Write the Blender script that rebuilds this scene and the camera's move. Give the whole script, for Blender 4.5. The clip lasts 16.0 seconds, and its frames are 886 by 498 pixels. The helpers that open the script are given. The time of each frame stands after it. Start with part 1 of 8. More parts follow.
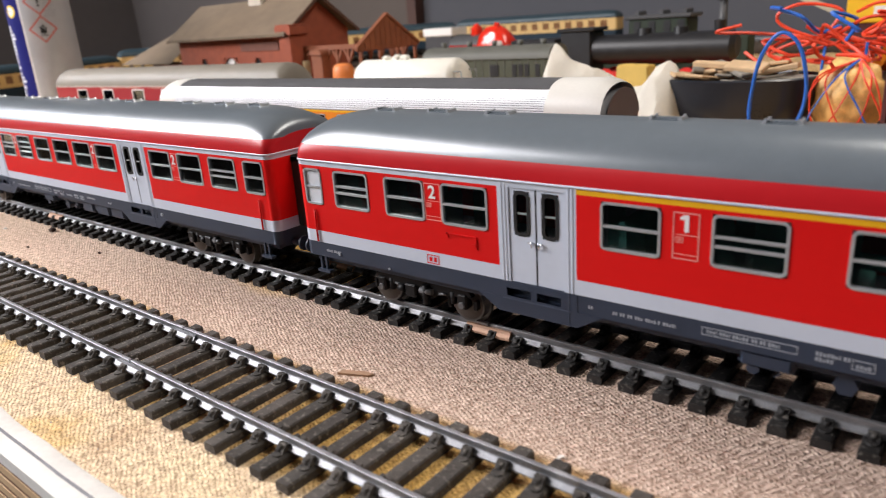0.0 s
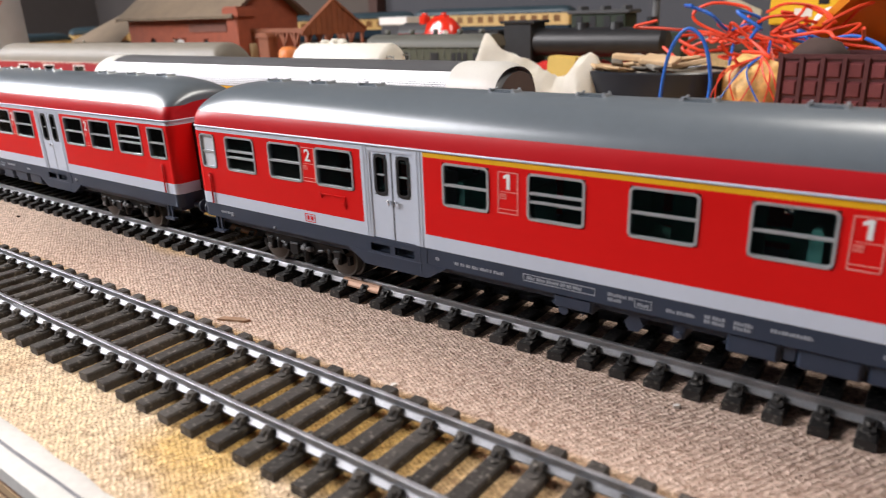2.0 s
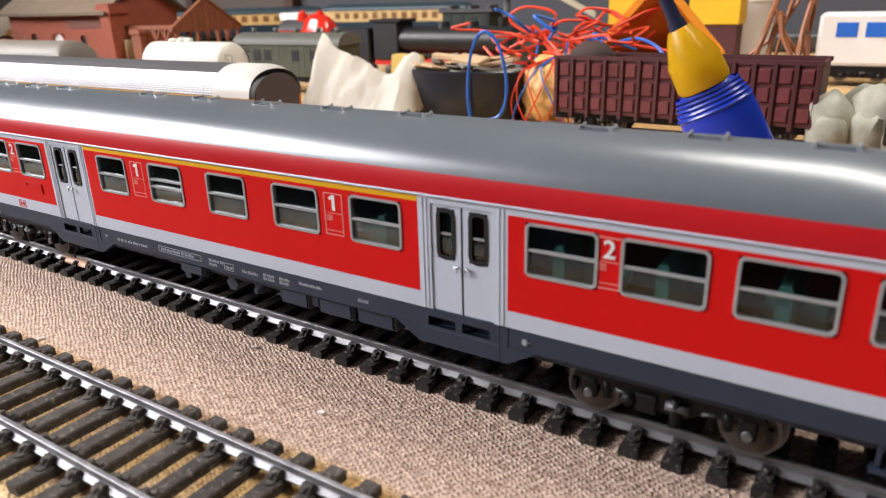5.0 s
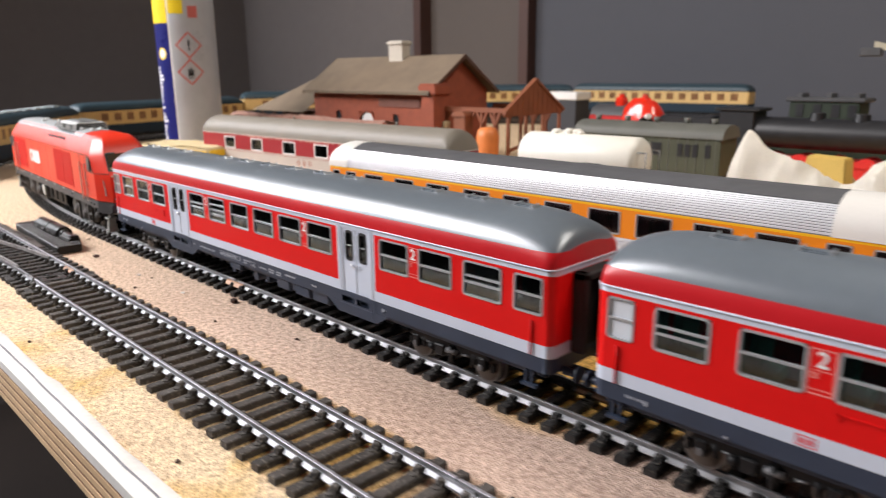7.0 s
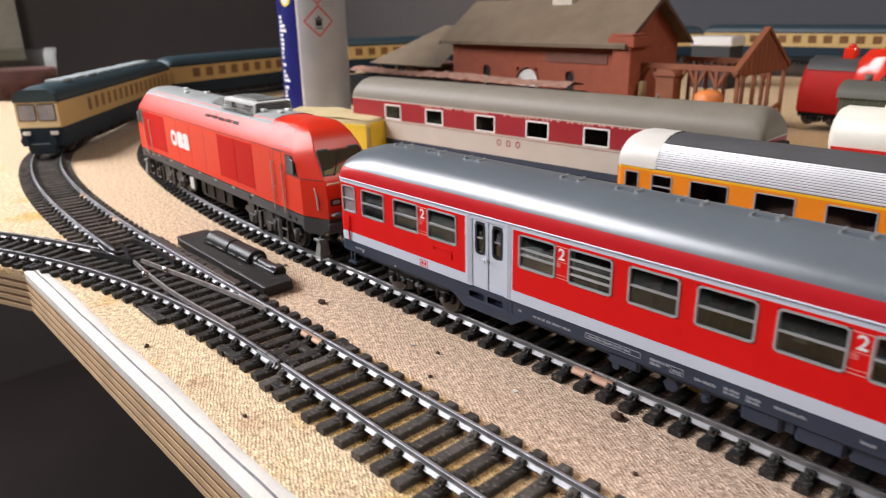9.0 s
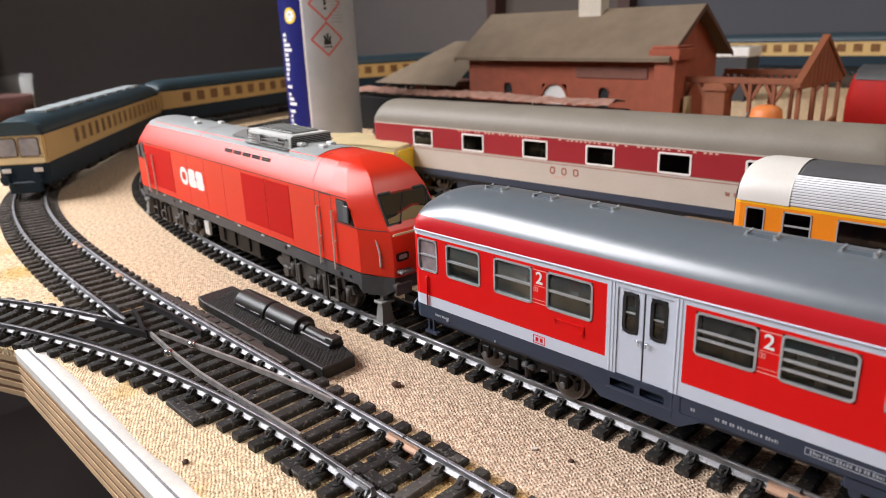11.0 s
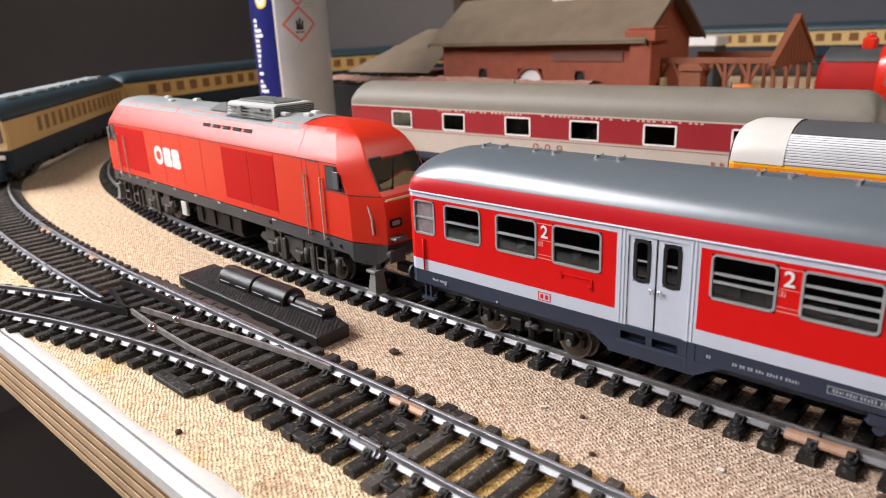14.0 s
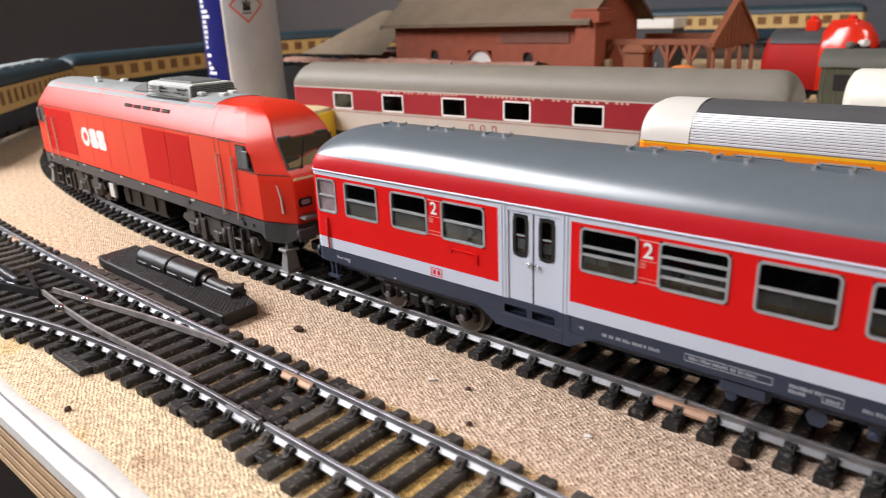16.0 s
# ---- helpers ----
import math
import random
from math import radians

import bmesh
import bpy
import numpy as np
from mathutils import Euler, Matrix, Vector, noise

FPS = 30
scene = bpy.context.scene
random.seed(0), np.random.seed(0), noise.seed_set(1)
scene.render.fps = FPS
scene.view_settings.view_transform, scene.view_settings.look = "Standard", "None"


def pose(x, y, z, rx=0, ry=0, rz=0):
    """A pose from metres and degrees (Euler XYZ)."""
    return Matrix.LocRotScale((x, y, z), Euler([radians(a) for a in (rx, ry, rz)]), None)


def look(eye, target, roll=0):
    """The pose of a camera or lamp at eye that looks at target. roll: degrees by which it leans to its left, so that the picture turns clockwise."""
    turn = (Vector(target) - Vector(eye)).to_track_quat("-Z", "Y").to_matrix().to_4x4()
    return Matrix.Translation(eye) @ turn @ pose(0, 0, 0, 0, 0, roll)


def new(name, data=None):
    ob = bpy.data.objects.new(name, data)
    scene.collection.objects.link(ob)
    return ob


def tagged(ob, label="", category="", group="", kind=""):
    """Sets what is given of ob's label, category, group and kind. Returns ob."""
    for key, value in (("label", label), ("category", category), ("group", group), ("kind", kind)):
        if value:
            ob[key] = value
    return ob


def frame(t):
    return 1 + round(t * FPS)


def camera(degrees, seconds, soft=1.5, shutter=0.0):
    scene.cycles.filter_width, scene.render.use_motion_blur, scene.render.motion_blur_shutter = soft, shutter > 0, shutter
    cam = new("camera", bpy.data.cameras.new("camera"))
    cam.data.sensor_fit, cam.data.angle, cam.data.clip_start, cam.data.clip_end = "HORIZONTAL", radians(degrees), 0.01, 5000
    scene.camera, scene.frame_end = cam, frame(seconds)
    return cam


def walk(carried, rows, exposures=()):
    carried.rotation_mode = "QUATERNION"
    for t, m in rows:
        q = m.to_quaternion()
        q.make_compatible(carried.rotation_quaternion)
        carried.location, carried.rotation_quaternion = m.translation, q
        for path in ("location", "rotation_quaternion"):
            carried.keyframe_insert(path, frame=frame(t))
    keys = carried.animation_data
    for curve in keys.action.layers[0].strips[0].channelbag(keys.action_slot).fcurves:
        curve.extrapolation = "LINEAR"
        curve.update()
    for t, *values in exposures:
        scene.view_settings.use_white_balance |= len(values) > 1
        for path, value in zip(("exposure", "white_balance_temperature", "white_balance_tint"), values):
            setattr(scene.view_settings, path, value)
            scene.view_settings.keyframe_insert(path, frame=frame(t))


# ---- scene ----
# A model railway on a baseboard in a hobby room, 1:87. Lengths in the builders are millimetres.
LENS, MM = 65.0, 0.001
cam = camera(LENS, 16.0, soft=1.03, shutter=0.35)
cam.data.dof.use_dof = True
cam.data.dof.focus_distance = 0.215
cam.data.dof.aperture_fstop = 24.0
PATH = [
    # seconds, x, y, z, pitch, roll, yaw
    (0, 0.4739, -0.1287, 0.0826, -18.42, -4.12, 39.74),
    (0.5, 0.4866, -0.1304, 0.0830, -18.95, -3.55, 38.40),
    (1, 0.5003, -0.1342, 0.0808, -18.91, -2.34, 37.11),
    (1.5, 0.5018, -0.1333, 0.0797, -19.04, -2.08, 37.27),
    (2, 0.5066, -0.1287, 0.0785, -19.18, -2.05, 36.94),
    (2.5, 0.5356, -0.1212, 0.0809, -18.73, -2.34, 32.98),
    (3, 0.5674, -0.1123, 0.0771, -19.68, -0.50, 31.54),
    (3.2, 0.5777, -0.1099, 0.0805, -21.08, -1.45, 31.71),
    (5.3, 0.5974, -0.1097, 0.0832, -19.33, -1.59, 33.70),
    (5.5, 0.5749, -0.1168, 0.0839, -18.64, -1.56, 35.29),
    (6, 0.5070, -0.1376, 0.0933, -15.82, -2.11, 40.26),
    (6.5, 0.4520, -0.1373, 0.0969, -13.73, -3.06, 43.96),
    (7, 0.4016, -0.1410, 0.0965, -14.26, -0.49, 45.14),
    (7.5, 0.3457, -0.1470, 0.1055, -15.84, -0.29, 46.06),
    (8, 0.2922, -0.1497, 0.1034, -17.87, -0.37, 47.01),
    (8.5, 0.2542, -0.1444, 0.1079, -18.42, -0.78, 47.32),
    (9, 0.2237, -0.1480, 0.1073, -19.06, -1.16, 47.80),
    (9.5, 0.1949, -0.1430, 0.1112, -18.35, -1.84, 47.48),
    (9.7, 0.1859, -0.1383, 0.1106, -17.99, -1.93, 47.90),
    (12, 0.1540, -0.1383, 0.1045, -17.43, -3.04, 44.12),
    (12.5, 0.1526, -0.1368, 0.1021, -16.83, -3.67, 44.14),
    (13, 0.1503, -0.1366, 0.0969, -17.55, -3.23, 43.61),
    (13.5, 0.1496, -0.1418, 0.0972, -17.43, -2.79, 43.57),
    (14, 0.1489, -0.1433, 0.0934, -17.83, -2.55, 43.22),
    (14.5, 0.1501, -0.1408, 0.0953, -17.53, -3.19, 42.99),
    (15, 0.1530, -0.1367, 0.0950, -17.89, -3.09, 42.43),
    (15.5, 0.1560, -0.1351, 0.0942, -18.51, -2.69, 42.35),
    (16, 0.1682, -0.1302, 0.0911, -19.16, -2.42, 41.49),
]
walk(cam, [(t, pose(x, y, z, 0, 0, yaw) @ pose(0, 0, 0, 90 + p, 0, 0) @ pose(0, 0, 0, 0, 0, roll)) for t, x, y, z, p, roll, yaw in PATH],
     [(0, -0.03), (2.5, 0.06), (3.0, 0.16), (5.5, 0.24), (7.0, -0.03), (8.5, -0.37), (16, -0.28)])

# ---- light: ceiling lamp of the room; key and far fill lamps added, their sources unseen
world = bpy.data.worlds.new("room_air")
scene.world = world
world.use_nodes = True
world.node_tree.nodes["Background"].inputs["Color"].default_value = (0.75, 0.82, 1.0, 1)
world.node_tree.nodes["Background"].inputs["Strength"].default_value = 0.016


def area_lamp(name, eye, target, size, size_y, watts, color):
    data = bpy.data.lights.new(name, "AREA")
    data.shape, data.size, data.size_y, data.energy, data.color = "RECTANGLE", size, size_y, watts, color
    ob = new(name, data)
    ob.matrix_world = look(eye, target)
    return ob


area_lamp("ceiling_lamp_light", (0.66, 0.33, 0.84), (0.60, 0.25, 0), 0.66, 0.20, 6.8, (1.0, 0.92, 0.83))
# added key from the front left, hangs free with no window behind it
area_lamp("window_light", (-0.67, -0.57, 0.81), (-0.08, 0.0, 0.02), 0.75, 0.5, 27.0, (1.0, 0.95, 0.955))
# added fill before the closed end wall, for sheen on the locomotive
area_lamp("far_window_light", (-1.80, -0.66, 0.84), (0.0, 0.1, 0.0), 1.05, 0.55, 36.0, (0.90, 0.94, 1.0))

# ---- materials
MATS = {}


def mat(name, color, rough=0.5, metal=0.0, vary=0.12, scale=60.0, bump=0.0, bump_scale=900.0, coat=0.0, spec=0.5, island=0.0, rvary=0.1, dust=0.0):
    """Plain surface with two scales of variation; scales are per metre."""
    if name in MATS:
        return MATS[name]
    m = bpy.data.materials.new(name)
    m.use_nodes = True
    nt = m.node_tree
    bsdf = nt.nodes["Principled BSDF"]
    geo = nt.nodes.new("ShaderNodeNewGeometry")
    tex = nt.nodes.new("ShaderNodeTexCoord")
    n1 = nt.nodes.new("ShaderNodeTexNoise")
    n1.inputs["Scale"].default_value, n1.inputs["Detail"].default_value = scale, 5
    n2 = nt.nodes.new("ShaderNodeTexNoise")
    n2.inputs["Scale"].default_value, n2.inputs["Detail"].default_value = scale * 14, 3
    for n in (n1, n2):
        nt.links.new(geo.outputs["Position"], n.inputs["Vector"])
    add = nt.nodes.new("ShaderNodeMath")
    add.operation = "MULTIPLY_ADD"
    nt.links.new(n1.outputs["Fac"], add.inputs[0])
    add.inputs[1].default_value = 0.65
    half = nt.nodes.new("ShaderNodeMath")
    half.operation = "MULTIPLY"
    nt.links.new(n2.outputs["Fac"], half.inputs[0])
    half.inputs[1].default_value = 0.35
    nt.links.new(half.outputs[0], add.inputs[2])
    val = nt.nodes.new("ShaderNodeMapRange")
    val.inputs["From Min"].default_value, val.inputs["From Max"].default_value = 0.3, 0.7
    val.inputs["To Min"].default_value, val.inputs["To Max"].default_value = 1 - vary, 1 + vary
    nt.links.new(add.outputs[0], val.inputs["Value"])
    hsv = nt.nodes.new("ShaderNodeHueSaturation")
    hsv.inputs["Color"].default_value = (*color, 1)
    last = val.outputs[0]
    if island:
        info = nt.nodes.new("ShaderNodeObjectInfo")
        r = nt.nodes.new("ShaderNodeMapRange")
        r.inputs["To Min"].default_value, r.inputs["To Max"].default_value = 1 - island, 1 + island
        nt.links.new(info.outputs["Random"], r.inputs["Value"])
        mul = nt.nodes.new("ShaderNodeMath")
        mul.operation = "MULTIPLY"
        nt.links.new(last, mul.inputs[0])
        nt.links.new(r.outputs[0], mul.inputs[1])
        last = mul.outputs[0]
    nt.links.new(last, hsv.inputs["Value"])
    surface = hsv.outputs[0]
    if dust:
        # pale specks and a thin film of dust
        sp = nt.nodes.new("ShaderNodeTexNoise")
        sp.inputs["Scale"].default_value, sp.inputs["Detail"].default_value = 900, 3
        nt.links.new(geo.outputs["Position"], sp.inputs["Vector"])
        cut = nt.nodes.new("ShaderNodeMapRange")
        cut.inputs["From Min"].default_value, cut.inputs["From Max"].default_value = 0.57, 0.70
        cut.inputs["To Max"].default_value = dust
        nt.links.new(sp.outputs["Fac"], cut.inputs["Value"])
        mx = nt.nodes.new("ShaderNodeMix")
        mx.data_type = "RGBA"
        mx.inputs["B"].default_value = (0.36, 0.33, 0.29, 1)
        nt.links.new(cut.outputs[0], mx.inputs["Factor"])
        nt.links.new(surface, mx.inputs["A"])
        surface = mx.outputs["Result"]
    nt.links.new(surface, bsdf.inputs["Base Color"])
    rr = nt.nodes.new("ShaderNodeMapRange")
    rr.inputs["To Min"].default_value, rr.inputs["To Max"].default_value = max(0.02, rough - rvary), min(1, rough + rvary)
    nt.links.new(add.outputs[0], rr.inputs["Value"])
    nt.links.new(rr.outputs[0], bsdf.inputs["Roughness"])
    bsdf.inputs["Metallic"].default_value = metal
    bsdf.inputs["Coat Weight"].default_value = coat
    bsdf.inputs["Specular IOR Level"].default_value = spec
    if bump:
        b = nt.nodes.new("ShaderNodeBump")
        b.inputs["Strength"].default_value, b.inputs["Distance"].default_value = bump, 0.0004
        n3 = nt.nodes.new("ShaderNodeTexNoise")
        n3.inputs["Scale"].default_value, n3.inputs["Detail"].default_value = bump_scale, 4
        nt.links.new(geo.outputs["Position"], n3.inputs["Vector"])
        nt.links.new(n3.outputs["Fac"], b.inputs["Height"])
        nt.links.new(b.outputs[0], bsdf.inputs["Normal"])
    MATS[name] = m
    return m


def glass(name, tint=(0.8, 0.85, 0.85), gloss=1.0, rough=0.03):
    m = bpy.data.materials.new(name)
    m.use_nodes = True
    nt = m.node_tree
    nt.nodes.remove(nt.nodes["Principled BSDF"])
    out = nt.nodes["Material Output"]
    clear, shine, mix, fres = (nt.nodes.new("ShaderNode" + k) for k in ("BsdfTransparent", "BsdfGlossy", "MixShader", "Fresnel"))
    clear.inputs["Color"].default_value = (*tint, 1)
    shine.inputs["Roughness"].default_value = rough
    fres.inputs["IOR"].default_value = 1.45
    gain = nt.nodes.new("ShaderNodeMath")
    gain.operation, gain.use_clamp = "MULTIPLY", True
    gain.inputs[1].default_value = gloss
    nt.links.new(fres.outputs[0], gain.inputs[0])
    nt.links.new(gain.outputs[0], mix.inputs["Fac"])
    nt.links.new(clear.outputs[0], mix.inputs[1])
    nt.links.new(shine.outputs[0], mix.inputs[2])
    nt.links.new(mix.outputs[0], out.inputs["Surface"])
    return m


def hardboard():
    """Back of a hardboard sheet: pressed wire-screen weave, fibres, brown middle strip, glue-yellow stains along the front track."""
    m = bpy.data.materials.new("hardboard_screen_side")
    m.use_nodes = True
    nt = m.node_tree
    N, Lk = nt.nodes.new, nt.links.new
    bsdf = nt.nodes["Principled BSDF"]
    geo = N("ShaderNodeNewGeometry")

    def tex(scale, detail=4):
        n = N("ShaderNodeTexNoise")
        n.inputs["Scale"].default_value, n.inputs["Detail"].default_value = scale, detail
        Lk(geo.outputs["Position"], n.inputs["Vector"])
        return n

    def math_node(op, a, b=None, c=None, clamp=False):
        n = N("ShaderNodeMath")
        n.operation, n.use_clamp = op, clamp
        for k, v in enumerate((a, b, c)):
            if v is None:
                continue
            if isinstance(v, (int, float)):
                n.inputs[k].default_value = v
            else:
                Lk(v, n.inputs[k])
        return n.outputs[0]

    def blend(fac, a, b, kind="MIX"):
        n = N("ShaderNodeMix")
        n.data_type, n.blend_type = "RGBA", kind
        for sock, v in (("Factor", fac), ("A", a), ("B", b)):
            if isinstance(v, tuple):
                n.inputs[sock].default_value = (*v, 1)
            elif isinstance(v, (int, float)):
                n.inputs[sock].default_value = v
            else:
                Lk(v, n.inputs[sock])
        return n.outputs["Result"]
    big, mid, fine, fibre = tex(9, 5), tex(60, 6), tex(520, 5), tex(1500, 4)
    xyz = N("ShaderNodeSeparateXYZ")
    Lk(geo.outputs["Position"], xyz.inputs[0])
    # where the glue ran: a band round the front track with a ragged border
    wob = math_node("MULTIPLY_ADD", big.outputs["Fac"], 0.05, -0.025)
    yy = math_node("ADD", xyz.outputs["Y"], wob)
    band = N("ShaderNodeMapRange")
    band.inputs["From Min"].default_value, band.inputs["From Max"].default_value = -0.034, -0.052
    Lk(yy, band.inputs["Value"])
    spots = math_node("MULTIPLY", band.outputs[0], math_node("MULTIPLY_ADD", mid.outputs["Fac"], 2.2, -0.55, True), clamp=True)
    base = blend(math_node("MULTIPLY_ADD", big.outputs["Fac"], 2.4, -0.75, True), (0.51, 0.395, 0.34), (0.70, 0.555, 0.47))
    # golden light on the left end, painted into the board colour
    lit_left = N("ShaderNodeMapRange")
    lit_left.inputs["From Min"].default_value, lit_left.inputs["From Max"].default_value = 0.30, -0.20
    Lk(math_node("ADD", xyz.outputs["X"], math_node("MULTIPLY_ADD", big.outputs["Fac"], 0.2, -0.1)), lit_left.inputs["Value"])
    # warm lamplight over the rear of the board, put into its colour as yellow
    back = N("ShaderNodeMapRange")
    back.inputs["From Min"].default_value, back.inputs["From Max"].default_value = 0.15, 0.30
    Lk(xyz.outputs["Y"], back.inputs["Value"])
    base = blend(math_node("MULTIPLY", back.outputs[0], 0.8), base, (0.80, 0.53, 0.20))
    base = blend(math_node("MULTIPLY", lit_left.outputs[0], 0.8), base, (0.90, 0.71, 0.48))
    base = blend(math_node("MULTIPLY", band.outputs[0], 0.65), base, (0.90, 0.70, 0.47))
    base = blend(spots, base, (0.93, 0.77, 0.53))
    glue = math_node("MULTIPLY", band.outputs[0], math_node("MULTIPLY_ADD", tex(22, 5).outputs["Fac"], 9.0, -4.75, True), clamp=True)
    base = blend(math_node("MULTIPLY", glue, 0.7), base, (0.76, 0.48, 0.10))
    bed = N("ShaderNodeMapRange")
    bed.inputs["From Min"].default_value, bed.inputs["From Max"].default_value = 0.0185, 0.0150
    Lk(math_node("ABSOLUTE", math_node("ADD", xyz.outputs["Y"], 0.0462)), bed.inputs["Value"])
    east = N("ShaderNodeMapRange")
    east.inputs["From Min"].default_value, east.inputs["From Max"].default_value = 0.0, 0.05
    Lk(xyz.outputs["X"], east.inputs["Value"])
    soak = math_node("MULTIPLY", math_node("MULTIPLY", bed.outputs[0], east.outputs[0]), math_node("MULTIPLY_ADD", tex(16, 4).outputs["Fac"], 3.2, -0.9, True), clamp=True)
    base = blend(math_node("MULTIPLY", soak, 0.85), base, (0.66, 0.42, 0.10))
    spill = N("ShaderNodeMapRange")
    spill.inputs["From Min"].default_value, spill.inputs["From Max"].default_value = 0.050, 0.034
    away = N("ShaderNodeVectorMath")
    away.operation = "DISTANCE"
    Lk(geo.outputs["Position"], away.inputs[0])
    away.inputs[1].default_value = (0.292, 0.048, 0.0)
    Lk(math_node("ADD", away.outputs["Value"], wob), spill.inputs["Value"])
    base = blend(math_node("MULTIPLY", spill.outputs[0], 0.85), base, (0.80, 0.50, 0.09))
    rust = math_node("MULTIPLY", band.outputs[0], math_node("MULTIPLY_ADD", tex(34, 5).outputs["Fac"], 10.0, -6.1, True), clamp=True)
    base = blend(math_node("MULTIPLY", rust, 0.4), base, (0.36, 0.17, 0.07))
    specks = math_node("MULTIPLY_ADD", tex(330, 2).outputs["Fac"], 14.0, -10.2, True)
    base = blend(math_node("MULTIPLY", specks, 0.55), base, (0.30, 0.16, 0.07))
    grain = N("ShaderNodeValToRGB")
    e = grain.color_ramp.elements
    e[0].position, e[0].color = 0.38, (0.50, 0.43, 0.385, 1)
    e[1].position, e[1].color = 0.61, (1.32, 1.30, 1.28, 1)
    Lk(math_node("ADD", math_node("MULTIPLY", fine.outputs["Fac"], 0.5), math_node("MULTIPLY", fibre.outputs["Fac"], 0.5)), grain.inputs["Fac"])
    base = blend(1.0, base, grain.outputs[0], "MULTIPLY")
    # the weave: two crossed waves, pulled about by the fibres
    turn = N("ShaderNodeMapping")
    turn.inputs["Rotation"].default_value = (0, 0, radians(28))
    warp = tex(260, 3)
    vec = N("ShaderNodeVectorMath")
    vec.operation = "MULTIPLY_ADD"
    Lk(warp.outputs["Color"], vec.inputs[0])
    vec.inputs[1].default_value = (0.0021, 0.0021, 0.0)
    Lk(geo.outputs["Position"], vec.inputs[2])
    Lk(vec.outputs[0], turn.inputs["Vector"])
    waves = []
    for axis, sc in (("X", 235), ("Y", 320)):
        w = N("ShaderNodeTexWave")
        w.bands_direction = axis
        w.inputs["Scale"].default_value = sc
        Lk(turn.outputs[0], w.inputs["Vector"])
        waves.append(w.outputs["Fac"])
    weave = math_node("MULTIPLY", *waves)
    base = blend(math_node("MULTIPLY_ADD", weave, -0.32, 0.17, True), base, (0.38, 0.25, 0.16))
    Lk(base, bsdf.inputs["Base Color"])
    bsdf.inputs["Roughness"].default_value = 0.88
    bsdf.inputs["Specular IOR Level"].default_value = 0.25
    b = N("ShaderNodeBump")
    b.inputs["Strength"].default_value, b.inputs["Distance"].default_value = 1.0, 0.0005
    Lk(math_node("ADD", math_node("MULTIPLY", weave, 0.75), math_node("ADD", math_node("MULTIPLY", fine.outputs["Fac"], 1.1), math_node("MULTIPLY", fibre.outputs["Fac"], 0.5))), b.inputs["Height"])
    Lk(b.outputs[0], bsdf.inputs["Normal"])
    return m


RED = mat("traffic_red_paint", (0.66, 0.008, 0.008), 0.42, vary=0.04, scale=20, spec=0.18)
RED_EDGE = mat("cantrail_red_paint", (0.52, 0.012, 0.018), 0.34, vary=0.05, scale=20, spec=0.4)
WHITE = mat("light_grey_paint", (0.54, 0.59, 0.69), 0.42, vary=0.04, scale=40)
SKIRT = mat("slate_grey_plastic", (0.022, 0.033, 0.059), 0.5, vary=0.15, scale=90)
ROOF = mat("umbra_grey_roof", (0.145, 0.17, 0.195), 0.30, vary=0.07, scale=30, metal=0.15, spec=0.8, bump=0.05, bump_scale=600, rvary=0.05)
CHROME = mat("bright_metal", (0.72, 0.74, 0.78), 0.22, metal=0.9, vary=0.1)
FRAME = mat("aluminium_frame", (0.50, 0.52, 0.55), 0.35, metal=0.5, vary=0.08)
BLACK = mat("black_plastic", (0.012, 0.012, 0.014), 0.45, vary=0.3, scale=150)
GANG = mat("gangway_rubber", (0.014, 0.013, 0.013), 0.7, vary=0.3, scale=200)
SLEEPER = mat("sleeper_plastic", (0.017, 0.0155, 0.015), 0.6, vary=0.55, scale=190, spec=0.35, bump=0.35, bump_scale=1800, island=0.25, dust=0.35)
SLEEPER_OLD = mat("dusty_sleeper_plastic", (0.055, 0.049, 0.045), 0.7, vary=0.6, scale=190, spec=0.3, bump=0.4, bump_scale=1700, island=0.3, dust=0.4)
RAIL = mat("nickel_silver_rail", (0.28, 0.285, 0.305), 0.52, metal=0.65, vary=0.5, scale=220, rvary=0.22)
RAIL_OLD = mat("worn_turnout_rail", (0.20, 0.20, 0.21), 0.5, metal=0.7, vary=0.5, scale=200, rvary=0.2)
RAIL_DULL = mat("tarnished_rail", (0.29, 0.295, 0.31), 0.44, metal=0.7, vary=0.3, scale=180)
COPPER = mat("copper_joiner", (0.46, 0.28, 0.19), 0.6, metal=0.25, vary=0.25, scale=200)
BOARD = hardboard()
PLY_L = mat("plywood_light_ply", (0.55, 0.38, 0.22), 0.75, vary=0.18, scale=80, bump=0.3)
PLY_D = mat("plywood_dark_ply", (0.22, 0.12, 0.065), 0.8, vary=0.25, scale=80, bump=0.3)
FILLER = mat("white_edge_filler", (0.74, 0.72, 0.69), 0.75, vary=0.14, scale=45, bump=0.3, bump_scale=300)
YELLOW = mat("first_class_yellow", (0.80, 0.42, 0.01), 0.4, vary=0.04)
SEAT = mat("seat_green", (0.11, 0.36, 0.31), 0.6, vary=0.15)
SEAT_B = mat("seat_brown", (0.06, 0.05, 0.05), 0.6, vary=0.2)
INTERIOR = mat("interior_grey", (0.05, 0.056, 0.06), 0.7, vary=0.1)
PANE = glass("window_pane", (0.58, 0.62, 0.63), 0.9, 0.06)
FROST = mat("frosted_white_pane", (0.60, 0.63, 0.68), 0.3, vary=0.03)
CURTAIN = mat("curtained_pane", (0.24, 0.19, 0.20), 0.4, vary=0.35, scale=420)
PRINT = mat("white_print", (0.80, 0.80, 0.80), 0.5, vary=0.03)
PRINT_G = mat("grey_print", (0.33, 0.355, 0.40), 0.5, vary=0.1)
